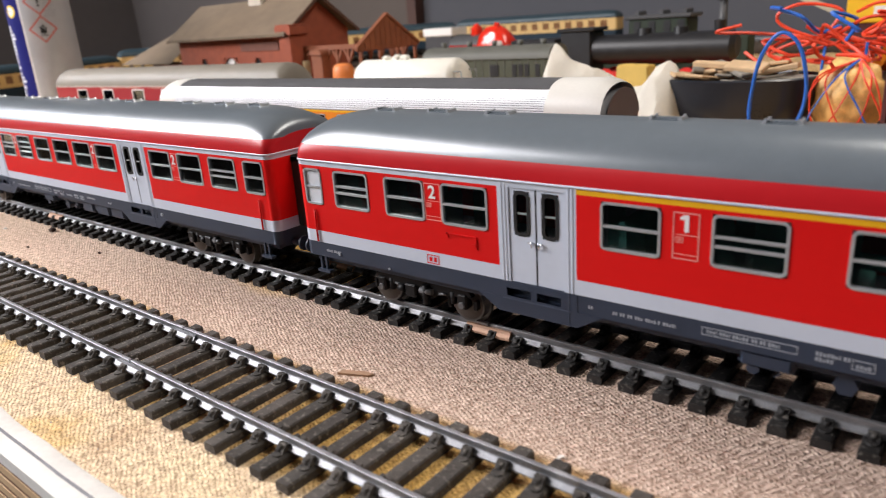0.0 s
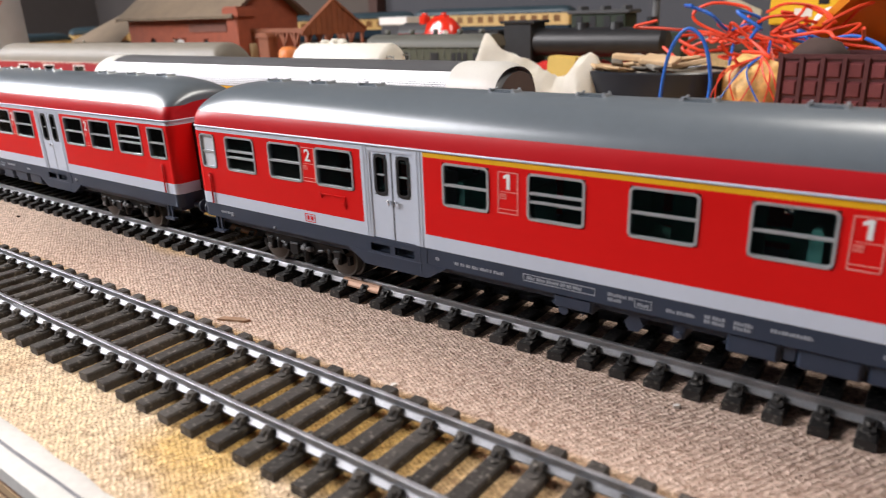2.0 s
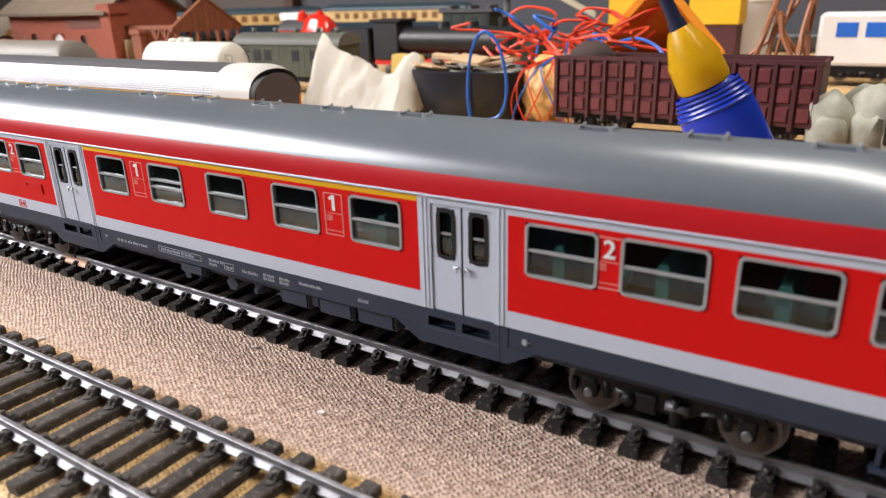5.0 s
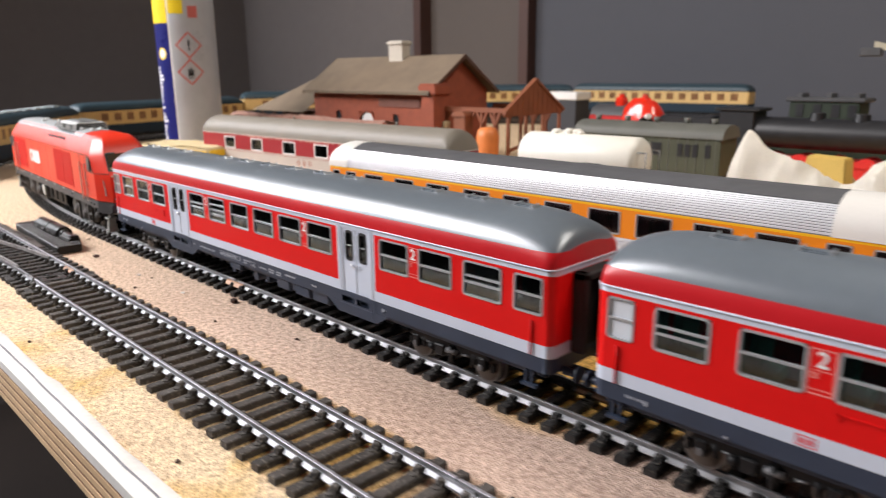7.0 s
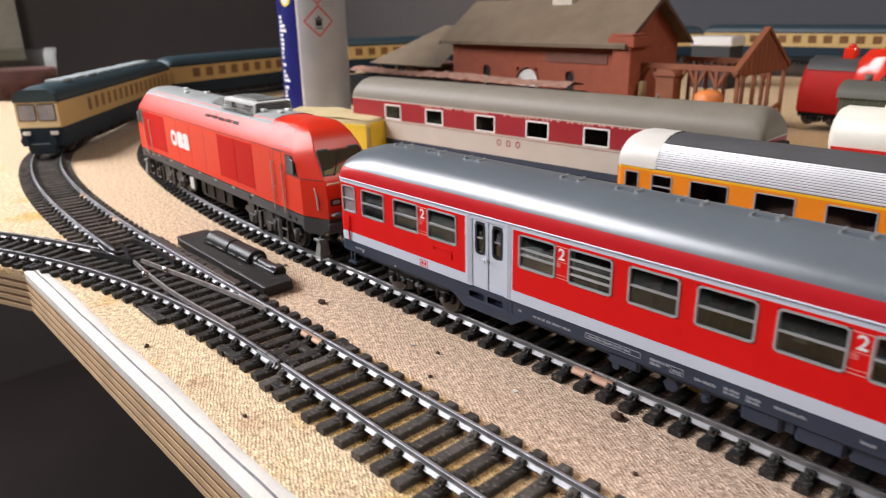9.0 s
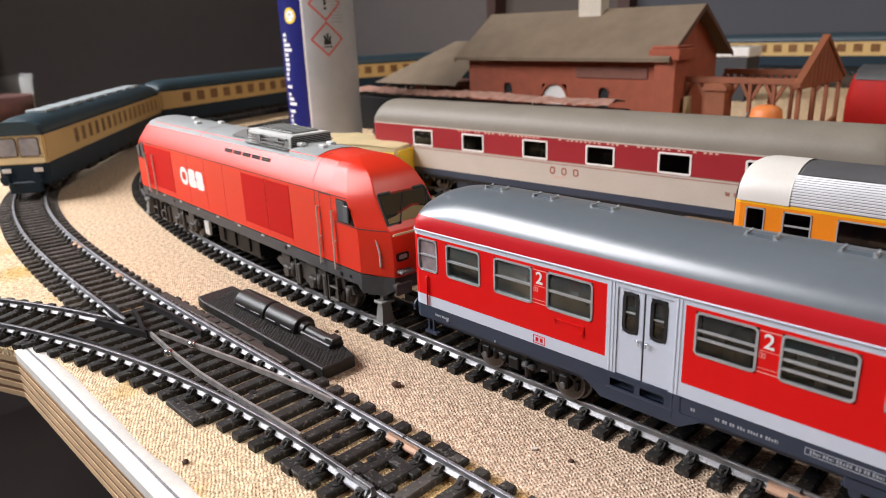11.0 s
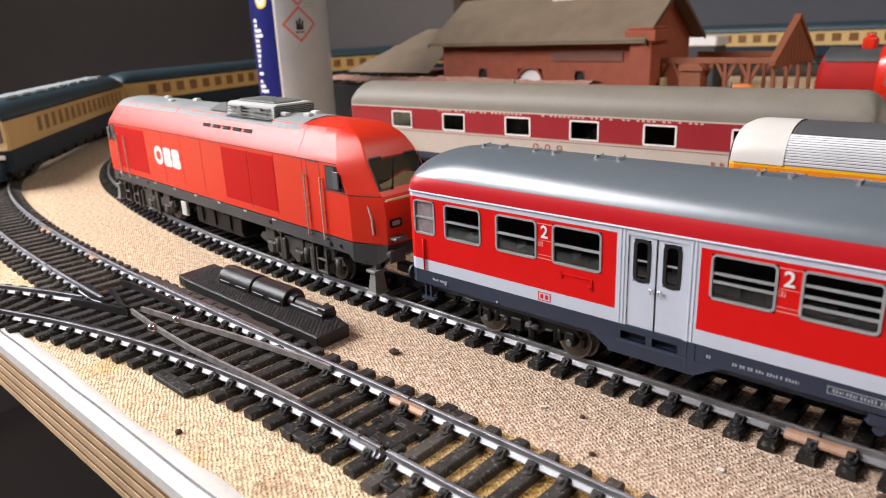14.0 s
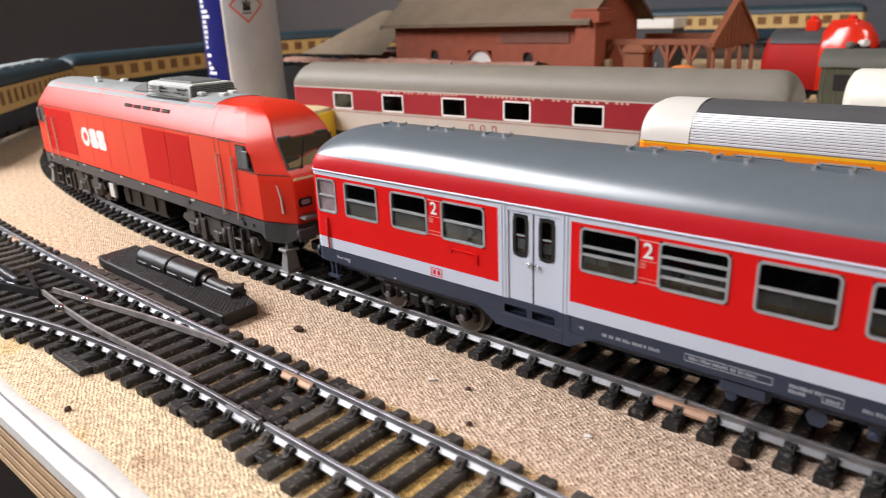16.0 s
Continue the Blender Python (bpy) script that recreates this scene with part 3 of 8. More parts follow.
for xx, yy, w in ((48, -30.6, 7.0), (22, -34, 6.0), (52, -60, 6.0)):
    bm = bmesh.new()
    box(bm, xx - 4, xx + 4, yy - w / 2, yy + w / 2 - 3, 0.2, 1.9, 0.2)
    part("end_web", bm, SLEEPER, turnout)


def joiner(name, x, y, length, material, label, group):
    t = thing(name, label, "rail joiner", x, y, 0, group=group)
    bm = bmesh.new()
    prism(bm, [(-1.7, 2.3), (1.7, 2.3), (1.7, 2.9), (0.95, 3.7), (0.75, 4.3), (-0.75, 4.3), (-0.95, 3.7), (-1.7, 2.9)], -length / 2, length / 2, "x")
    part("joiner_sleeve", bm, material, t)
    bm = bmesh.new()
    box(bm, -0.25, 0.25, -0.55, 0.55, 4.5, 5.2)
    part("rail_gap", bm, BLACK, t)


for x, y in ((375, YM - GA - 0.4), (118, YM - GA - 0.4), (300, YM - GA + 2 * GA)):
    joiner("rail_joiner", x, y, 14, COPPER, "copper-coloured rail joiner on the main track", "rail joiners")
for x, y in ((302, YT2 + GF), (308, YT2 - GF), (36, YT2 + GF), (39, YT2 - GF), (-162, yard_y(-162) + GF), (-229, yard_y(-229) + GF), (-162, yard_y(-162) - GF)):
    joiner("rail_joiner", x, y, 12, RAIL if x > 100 or y < -50 else COPPER, "bright metal rail joiner on the front track", "rail joiners")

# ---- coaches
WINDOWS = {}


def coach_window(parent, x0, x1, z0, z1, y, flip, length, bar, frame_mat, pane_mat, radius=1.3, width=0.55):
    """A framed window with its pane, on the near side (flip False) or the far one."""
    w, h = round(x1 - x0, 1), round(z1 - z0, 1)
    key = (w, h, bar, frame_mat.name, pane_mat.name)
    if key not in WINDOWS:
        bm = bmesh.new()
        ring_frame(bm, 0, w, 0, h, radius, width, -0.22, 0.7)
        for b in {0: (), 1: (0.50,), 2: (0.42, 0.60), 3: (0.30, 0.52, 0.72)}[bar]:
            box(bm, 0.3, w - 0.3, -0.12, 0.5, h * (1 - b) - 0.28, h * (1 - b) + 0.28)
        fr = part("window", bm, frame_mat, parent)
        bm = bmesh.new()
        prism(bm, rounded(0.25, w - 0.25, 0.25, h - 0.25, radius), 0.35, 0.55, "y")
        pn = part("pane", bm, pane_mat, fr)
        WINDOWS[key] = (fr, pn)
    else:
        fr = again(WINDOWS[key][0], parent)
        pn = again(WINDOWS[key][1], fr)
    fr.matrix_basis = pose(x0 * MM, 0, z0 * MM) if not flip else pose(x1 * MM, y * MM, z0 * MM, 0, 0, 180)


def plan_outline(length, width, r, inset=0.0, n=4):
    return [(p[0], p[1]) for p in rounded(inset, length - inset, inset, width - inset, r, n)]


def wheelset(parent, x, yc, r=5.4, proto={}):
    if "w" not in proto:
        bm = bmesh.new()
        for s in (-1, 1):
            cyl(bm, (0, s * 8.0, 0), (0, s * 10.2, 0), r, r - 0.15, 28, 0)
            cyl(bm, (0, s * 7.2, 0), (0, s * 8.0, 0), r + 0.8, r + 0.7, 22, 0)
            cyl(bm, (0, s * 10.2, 0), (0, s * 10.42, 0), r - 0.7, r - 1.0, 24, 2)
            cyl(bm, (0, s * 10.4, 0), (0, s * 11.4, 0), 1.5, 1.1, 10, 1)
        cyl(bm, (0, -8, 0), (0, 8, 0), 1.0, 1.0, 8, 1)
        ob = proto["w"] = part("wheelset", bm, [WHEEL, BOGIE, mat("wheel_disc_brown", (0.075, 0.058, 0.048), 0.5, vary=0.25, scale=160)], parent, smooth=True)
    else:
        ob = again(proto["w"], parent)
    ob.matrix_basis = pose(x * MM, yc * MM, (5.0 + r) * MM)


def bogie(parent, x, yc, base=28.7, proto={}):
    """Two-axle bogie: side frames with axle boxes, springs, brake gear and a bolster."""
    key = base
    if key not in proto:
        bm = bmesh.new()
        h = base / 2
        for s in (-1, 1):
            y0, y1 = sorted((s * 11.0, s * 12.6))
            prism(bm, [(-h - 3, 13.2), (-h - 2, 14.6), (-7, 14.6), (-5, 15.6), (5, 15.6), (7, 14.6), (h + 2, 14.6), (h + 3, 13.2), (h - 3, 12.4), (6, 11.6), (4, 10.2), (-4, 10.2), (-6, 11.6), (-h + 3, 12.4)], y0, y1, "y")
            for c in (-h, h):
                box(bm, c - 1.5, c + 1.5, min(y0, y0 + s * 0.6), max(y1, y1 + s * 0.6), 9.4, 13.6, 0.4)
                cyl(bm, (c, s * 12.6, 10.6), (c, s * 13.6, 10.6), 1.15, 0.9, 10, 1)
                q = 1 if c < 0 else -1
                cyl(bm, (c + q * 3.4, s * 12.0, 10.2), (c + q * 3.4, s * 12.0, 13.6), 0.9, 0.9, 8)
                box(bm, c + q * 6.6 - 0.7, c + q * 6.6 + 0.7, s * 9 - 1.2, s * 9 + 1.2, 7.6, 13.0, 0.3)
                cyl(bm, (c + q * 5.2, s * 12.7, 12.6), (c + q * 7.8, s * 12.7, 12.2), 0.35, 0.35, 6, 1)
            box(bm, -5.2, -1.2, min(s * 12.6, s * 13.6), max(s * 12.6, s * 13.6), 9.6, 13.4, 0.4)
            cyl(bm, (2.2, s * 13.1, 8.6), (2.2, s * 13.1, 14.2), 1.0, 1.0, 10)
            cyl(bm, (0.4, s * 13.2, 12.4), (4.6, s * 13.2, 12.4), 0.9, 0.9, 8, 1)
            cyl(bm, (-7.6, s * 12.9, 11.6), (-5.4, s * 12.9, 11.6), 1.1, 1.1, 10)
        box(bm, -4, 4, -11.3, 11.3, 10.5, 15.0, 0.4)
        box(bm, -h - 4, -h - 3, -12, 12, 9.5, 12)
        box(bm, h + 3, h + 4, -12, 12, 9.5, 12)
        ob = proto[key] = part("bogie", bm, [BOGIE, mat("bogie_worn_grey", (0.12, 0.12, 0.125), 0.4, metal=0.3, vary=0.3, scale=200)], parent)
    else:
        ob = again(proto[key], parent)
    ob.matrix_basis = pose(x * MM, yc * MM, 0)
    for c in (-base / 2, base / 2):
        wheelset(ob, c, 0)
    return ob


def coach_shell(t, length, width, rows, mats, windows, doors, zg, ztop, roof_mat, dome=24.0, corner=2.6, band=None, roof_shape=None, roof_power=2.25, yellow=None, ends=True):
    """Walls with openings, rounded corners and ends, cantrail band and domed roof. rows: (z0, z1, material index)."""
    bm = bmesh.new()
    holes = [(a, b, c, d) for a, b, c, d, *_ in windows] + [(a, b, rows[1][0] if len(rows) > 1 else rows[0][0], zg) for a, b in doors]
    xs = sorted({corner, length - corner, *[v for h in holes for v in h[:2]], *([v for v in yellow[:2]] if yellow else [])})
    zs = sorted({*[r[0] for r in rows], *[r[1] for r in rows], *[v for h in holes for v in h[2:4]]})
    zs = [z for z in zs if rows[0][0] <= z <= zg]

    def mat_of(x, z):
        if yellow and yellow[0] < x < yellow[1] and rows[-1][0] < z < rows[-1][1]:
            return yellow[2]
        return next((m for a, b, m in rows if a <= z <= b), 0)
    wall_with_holes(bm, xs, zs, holes, 0.0, 0.9, mat_of)
    wall_with_holes(bm, xs, zs, holes, width, width - 0.9, mat_of)
    n = 4
    for cx, cy, a0 in ((corner, corner, 180), (length - corner, corner, 270), (length - corner, width - corner, 0), (corner, width - corner, 90)):
        pts = [(cx + corner * math.cos(radians(a0 + 90 * k / n)), cy + corner * math.sin(radians(a0 + 90 * k / n))) for k in range(n + 1)]
        for z0, z1, m in rows:
            for p, q in zip(pts, pts[1:]):
                f = bm.faces.new([bm.verts.new(v) for v in ((*p, z0), (*q, z0), (*q, z1), (*p, z1))])
                f.material_index, f.smooth = m, True
    if ends:
        for x in (0.0, length):
            for z0, z1, m in rows:
                f = bm.faces.new([bm.verts.new(v) for v in ((x, corner, z0), (x, width - corner, z0), (x, width - corner, z1), (x, corner, z1))])
                f.material_index = m
    bmesh.ops.remove_doubles(bm, verts=bm.verts, dist=0.001)
    part("body", bm, mats, t)
    H = ztop - zg
    edge = band[0] - zg if band else 0.0
    if band:
        bm = bmesh.new()
        o, o2 = plan_outline(length, width, corner), plan_outline(length, width, corner + 0.2, -0.25)
        loft(bm, [[(*p, zg - 0.3) for p in o], [(*p, zg - 0.22) for p in o2], [(*p, zg + 0.22) for p in o2], [(*p, zg + 0.3) for p in o]], caps=False)
        part("gutter", bm, band[2], t)
    # roof: the red band, where there is one, is its lowest part
    bm = bmesh.new()
    st = [dome * (1 - math.cos(math.pi / 2 * k / 12)) for k in range(13)]
    xs = sorted(set(round(x, 3) for x in st + [length * k / 14 for k in range(2, 13)] + [length - d for d in st]))
    low = 0.44 if band else 0.05
    rings = []
    for x in xs:
        d = min(x, length - x)
        u = min(1.0, max(0.0, d / dome))
        hf = low + (1 - low) * (1 - (1 - u) ** 2.3) ** (1 / 2.3)
        pin = corner - math.sqrt(max(0.0, corner * corner - (corner - d) ** 2)) if d < corner else 0.0
        half = width / 2 - pin
        if roof_shape:
            cs = [(c, e) for c, e in roof_shape]
        else:
            q = min(0.96, edge / (H * hf))
            c1 = (1 - q ** roof_power) ** (1 / roof_power)
            red = [(1 - (q * k / 4) ** roof_power) ** (1 / roof_power) for k in range(4)] if band else []
            a1 = math.acos(c1)
            grey = [math.cos(a1 + (math.pi - 2 * a1) * k / 24) for k in range(25)]
            cs = [(c, 0) for c in red + grey + [-c for c in red[::-1]]]
        rings.append([(x, width / 2 - half * c, zg + H * hf * ((1 - abs(c) ** roof_power) ** (1 / roof_power) if abs(c) < 1 else 0.0) + e * hf) for c, e in cs])
    fs = loft(bm, rings, closed=False, caps=False, smooth=not roof_shape)
    if band:
        n = len(rings[0]) - 1
        for k, f in enumerate(fs):
            f.material_index = 1 if k % n < 4 or k % n >= n - 4 else 0
    for ring in (rings[0], rings[-1]):
        f = bm.faces.new([bm.verts.new(p) for p in ring])
        f.material_index = 1 if band else 0
    return part("roof", bm, [roof_mat, band[1]] if band else roof_mat, t, smooth=not roof_shape)


def seats(t, mat_, x0, x1, width, pitch=19.2, z=22.5):
    bm = bmesh.new()
    box(bm, 2, t["len"] - 2, 1.2, width - 1.2, z - 1.6, z)
    part("floor_pan", bm, INTERIOR, t)
    proto = None
    x = x0
    while x < x1:
        for y in (2.2, width - 12.2):
            if proto is None:
                bm = bmesh.new()
                prism(bm, [(-5.5, z + 4.2), (-1.3, z + 4.8), (-1.1, z + 16.2), (-0.6, z + 17.0), (0.6, z + 17.0), (1.1, z + 16.2), (1.3, z + 4.8), (5.5, z + 4.2), (5.5, z + 1.5), (4, z), (-4, z), (-5.5, z + 1.5)], 0, 10, "y")
                ob = proto = part("seat", bm, mat_, t)
            else:
                ob = again(proto, t)
            ob.matrix_basis = pose(x * MM, y * MM, 0)
        x += pitch


def roof_vent(t, x, y, z, proto={}):
    if "v" not in proto:
        bm = bmesh.new()
        prism(bm, [(-3.1, -0.3), (-3.0, 0.9), (3.0, 0.9), (3.1, -0.3)], -1.7, 1.7, "y")
        prism(bm, [(-2.7, 0.8), (-2.6, 1.15), (2.6, 1.15), (2.7, 0.8)], -1.1, 1.1, "y")
        for s in (-1, 1):
            prism(bm, [(s * 2.8, -0.3), (s * 2.8, 1.6), (s * 3.2, 1.6), (s * 4.3, -0.3)], -1.8, -1.3, "y", 1)
            prism(bm, [(s * 2.8, -0.3), (s * 2.8, 1.6), (s * 3.2, 1.6), (s * 4.3, -0.3)], 1.3, 1.8, "y", 1)
            prism(bm, [(s * 2.9, 1.3), (s * 3.3, 1.3), (s * 3.6, 0.5), (s * 3.3, 0.5)], -1.3, 1.3, "y", 1)
        ob = proto["v"] = part("roof_vent", bm, [ROOF, FRAME], t, "grey ventilator with bright brackets")
    else:
        ob = again(proto["v"], t)
    ob.matrix_basis = pose(x * MM, y * MM, z * MM)


def print_bars(t, x, z, widths, h=0.75, y=-0.1, gap=0.5, material=None, name="stencil_print"):
    """Unreadable small print: bars of its size."""
    bm = bmesh.new()
    for w in widths:
        k = 0
        while w > 0 and k * 0.62 < w:
            tall = h * (0.72 if k % 3 == 2 else 1.0)
            box(bm, x + k * 0.62, x + min(w, k * 0.62 + 0.4), y, y + 0.08, z, z + tall)
            k += 1
        x += abs(w) + gap
    part(name, bm, material or PRINT_G, t)


def double_door(t, x0, x1, z0, z1, width):
    """Folding doors in a light grey surround, with tall windows, handles and a gap between the leaves."""
    xm = (x0 + x1) / 2
    for flip in (False, True):
        m = Matrix.Identity(4) if not flip else Matrix.Translation((2 * xm * MM, width * MM, 0)) @ pose(0, 0, 0, 0, 0, 180)
        for a, b in ((x0, x0 + 3.0), (x1 - 3.0, x1)):
            bm = bmesh.new()
            prism(bm, [(a, 0.9), (a, 0.0), (a + 0.8, 0.0), (a + 0.9, -0.12), (a + 1.25, -0.12), (a + 1.35, 0.0), (b - 1.2, 0.0), (b - 1.1, -0.12), (b - 0.8, -0.12), (b - 0.7, 0.0), (b, 0.0), (b, 0.9)], z0, z1, "z")
            part("door_post", bm, WHITE, t).matrix_basis = m
        bm = bmesh.new()
        box(bm, x0 + 3.0, x1 - 3.0, 0.0, 0.9, z1 - 1.5, z1)
        part("door_header", bm, WHITE, t).matrix_basis = m
        for a, b, hinge in ((x0 + 3.05, xm - 0.25, -1), (xm + 0.25, x1 - 3.05, 1)):
            bm = bmesh.new()
            wa, wb = (a + b) / 2 - 2.1, (a + b) / 2 + 2.1
            wz0, wz1 = z0 + 11.7, z1 - 2.2
            xs, zs = sorted({a, wa, wb, b}), [z0 + 0.1, wz0, wz1, z1 - 1.55]
            wall_with_holes(bm, xs, zs, [(wa, wb, wz0, wz1)], 0.25, 0.9, lambda x, z: 0)
            lf = part("door_leaf", bm, WHITE, t)
            lf.matrix_basis = m
            bm = bmesh.new()
            ring_frame(bm, wa - 0.1, wb + 0.1, wz0 - 0.1, wz1 + 0.1, 1.7, 0.85, 0.1, 0.8)
            part("rubber_seal", bm, BLACK, lf)
            bm = bmesh.new()
            prism(bm, rounded(wa + 0.3, wb - 0.3, wz0 + 0.3, wz1 - 0.3, 1.2), 0.5, 0.65, "y")
            part("pane", bm, PANE, lf)
            bm = bmesh.new()
            box(bm, wa + 0.5, wb - 0.5, 0.3, 0.6, (wz0 + wz1) / 2 - 0.2, (wz0 + wz1) / 2 + 0.2)
            part("window_bar", bm, FRAME, lf)
            bm = bmesh.new()
            hx = xm + hinge * 1.0
            cyl(bm, (hx, -0.35, z0 + 9.4), (hx, -0.35, z0 + 10.8), 0.2, 0.2, 8)
            cyl(bm, (hx, -0.35, z0 + 10.5), (hx, 0.4, z0 + 10.5), 0.18, 0.18, 8)
            cyl(bm, (hx, -0.35, z0 + 10.5), (hx + 0.9 * hinge, -0.35, z0 + 10.5), 0.16, 0.16, 8)
            part("door_handle", bm, CHROME, lf)
        bm = bmesh.new()
        box(bm, xm - 0.24, xm + 0.24, 0.35, 0.8, z0, z1 - 1.5)
        g = part("rubber_gap", bm, BLACK, t)
        g.matrix_basis = m
        # step box below the doors: a panel with two openings and sloped ends
        bm = bmesh.new()
        s0, s1 = x0 - 0.8, x1 + 0.2
        ho = [(s0 + 2.6, s0 + 9.3, 18.1, 20.2), (s0 + 10.9, s0 + 17.3, 18.1, 20.2)]
        wall_with_holes(bm, sorted({s0, s1, *[v for h in ho for v in h[:2]]}), [13.8, 18.1, 20.2, 21.85], ho, -0.12, 0.7, lambda x, z: 0)
        prism(bm, [(s0 - 5.8, 17.6), (s0, 17.6), (s0, 13.8)], -0.12, 0.7, "y")
        prism(bm, [(s1, 17.6), (s1 + 6.2, 17.6), (s1, 13.8)], -0.12, 0.7, "y")
        box(bm, s0 + 1, s1 - 1, 0.7, 7.0, 13.8, 14.5)
        box(bm, s0 + 1, s1 - 1, 0.7, 7.0, 17.4, 18.0)
        st = part("entrance_steps", bm, SKIRT, t)
        st.matrix_basis = m
        bm = bmesh.new()
        box(bm, s0 + 1.5, s1 - 1.5, -0.25, -0.12, 17.3, 17.6)
        box(bm, s1 - 2.2, s1 - 2.0, -0.2, -0.12, 14.2, 21.6)
        part("step_edge", bm, mat("worn_slate_edge", (0.05, 0.065, 0.10), 0.45, vary=0.15), st)


RED_ROWS = [(17.5, 21.9, 2), (21.9, 25.5, 1), (25.5, 44.9, 0), (44.9, 46.4, 1)]


def regional_coach(name, label, x, wins, seat_mat, vents, first=None, digits=(), frosted=True, under=(), prints=()):
    length, width, zg = 300.0, 32.4, 46.4
    t = thing(name, label, "railway coach", x, 0, 0, group="coaches of the red train")
    t["len"] = length
    doors = [(71.2, 91.6), (207.2, 227.6)]
    z0, z1 = 33.5, 44.1
    holes = [(a, b, z0, z1, s) for a, b, s in wins]
    for a, b in doors:
        holes += [(a + 1.8, a + 8.5, 18.1, 20.2, 0), (a + 10.1, a + 16.5, 18.1, 20.2, 0)]
    coach_shell(t, length, width, RED_ROWS, [RED, WHITE, SKIRT, YELLOW], holes, doors, zg, 58.9, ROOF, band=(50.9, RED_EDGE, WHITE), yellow=(91.6, 207.2, 3) if first else None)
    for a, b, s in wins:
        for flip in (False, True):
            coach_window(t, a, b, z0, z1, width, flip, length, 1 if s in (0, 5, 6) else s, FRAME, FROST if s == 5 else CURTAIN if s == 6 else PANE)
    for a, b in doors:
        double_door(t, a, b, 21.9, zg, width)
    seats(t, seat_mat, 12, 68, width)
    for k, v in enumerate(vents):
        roof_vent(t, v, 16.2, 58.2)
    del t["len"]
    proto = [o for o in t.children if o.name.startswith("seat")][0]
    for xx in np.arange(101, 204, 19.0).tolist() + np.arange(237, 292, 19.0).tolist():
        for y in (2.2, width - 12.2):
            again(proto, t).matrix_basis = pose(xx * MM, y * MM, 0)
    if first:
        # green wall between the first-class compartments and the corridor, with its openings
        bm = bmesh.new()
        holes_ = []
        for a in np.arange(97.0, 200, 11.6).tolist():
            holes_ += [(a, a + 4.6, 29.5, 33.0), (a, a + 4.6, 36.0, 42.0)]
        xs_ = sorted({93.0, 206.0} | {round(v, 3) for h in holes_ for v in h[:2]})
        holes_ = [(round(h[0], 3), round(h[1], 3), h[2], h[3]) for h in holes_]
        wall_with_holes(bm, xs_, [22.5, 29.5, 33.0, 36.0, 42.0, 44.0], holes_, 12.6, 13.4, lambda x, z: 0)
        part("compartment_wall", bm, seat_mat, t, "dark green inner wall with openings")
    # underframe and equipment
    bm = bmesh.new()
    box(bm, 3, length - 3, 2.0, width - 2.0, 15.5, 21.0)
    for a, b, c, yy in under:
        box(bm, a, b, yy, width - yy, c, 17.5, 0.5)
        n_ = max(1, int((b - a) / 18))
        for k in range(n_):
            for y0, y1 in ((yy - 0.3, yy), (width - yy, width - yy + 0.3)):
                box(bm, a + (b - a) * (k + 0.08) / n_, a + (b - a) * (k + 0.92) / n_, y0, y1, c + 0.6, 17.0)
    cyl(bm, (145, 2.4, 13.6), (145, width - 2.4, 13.6), 2.1, 2.1, 6)
    box(bm, 153.5, 156.0, 2.2, width - 2.2, 12.6, 16, 0.3)
    cyl(bm, (154.7, 1.6, 13.6), (154.7, width - 1.6, 13.6), 0.8, 0.8, 8)
    if under:
        for s in (1.15, width - 1.15):
            cyl(bm, (129.2, s - 0.25, 13.6), (129.2, s + 0.25, 13.6), 1.2, 1.2, 14)
            prism(bm, [(133.0, 12.6), (134.6, 13.7), (133.9, 13.8), (135.2, 15.0), (133.6, 14.1), (134.2, 13.9)], s - 0.2, s + 0.2, "y")
            for a in (126.6, 136.2, 164, 180, 191, 202.6):
                cyl(bm, (a, s - 0.1, 14.9), (a, s + 0.5, 14.9), 0.3, 0.3, 6)
    part("underframe", bm, SKIRT, t)
    for xx in (42.0, 258.0):
        bogie(t, xx, 16.2)
    for s, xx in ((-1, 0.0), (1, length)):
        bm = bmesh.new()
        ya, yb = 8.6, 23.8
        for a, b, c, d in ((ya, ya + 2.4, 22, 45), (yb - 2.4, yb, 22, 45), (ya, yb, 42.6, 45)):
            box(bm, min(xx, xx + s * 4.5), max(xx, xx + s * 4.5), a, b, c, d, 0.5)
        box(bm, min(xx, xx + s * 0.4), max(xx, xx + s * 0.4), ya + 2.4, yb - 2.4, 22, 42.6)
        part("gangway", bm, GANG, t)
        for yy in (6.2, 26.2):
            bm = bmesh.new()
            cyl(bm, (xx, yy, 17.5), (xx + s * 4.5, yy, 17.5), 1.2, 1.0, 12)
            cyl(bm, (xx + s * 4.5, yy, 17.5), (xx + s * 5.2, yy, 17.5), 2.4, 2.4, 16)
            part("buffer", bm, SKIRT, t, smooth=True)
        bm = bmesh.new()
        box(bm, min(xx - s * 6, xx + s * 6), max(xx - s * 6, xx + s * 6), 14.6, 17.8, 11.5, 14.5, 0.5)
        part("coupler", bm, BLACK, t)
        # corner step and grab rail
        for yy in (0.3, width - 1.5):
            bm = bmesh.new()
            cx = xx - s * 7.2
            box(bm, cx - 2.2, cx + 2.2, yy, yy + 1.2, 18.2, 20.4, 0.2)
            box(bm, cx - 2.6, cx + 2.6, yy - 0.6, yy + 1.2, 12.4, 13.2)
            box(bm, cx - 1.9, cx - 1.2, yy + 0.2, yy + 1.0, 12.8, 18.4)
            box(bm, cx + 0.2, cx + 0.9, yy + 0.2, yy + 1.0, 12.8, 18.4)
            part("corner_step", bm, SKIRT, t)
        bm = bmesh.new()
        cyl(bm, (xx - s * 6.6, -0.45, 22.2), (xx - s * 6.6, -0.45, 32), 0.3, 0.3, 8)
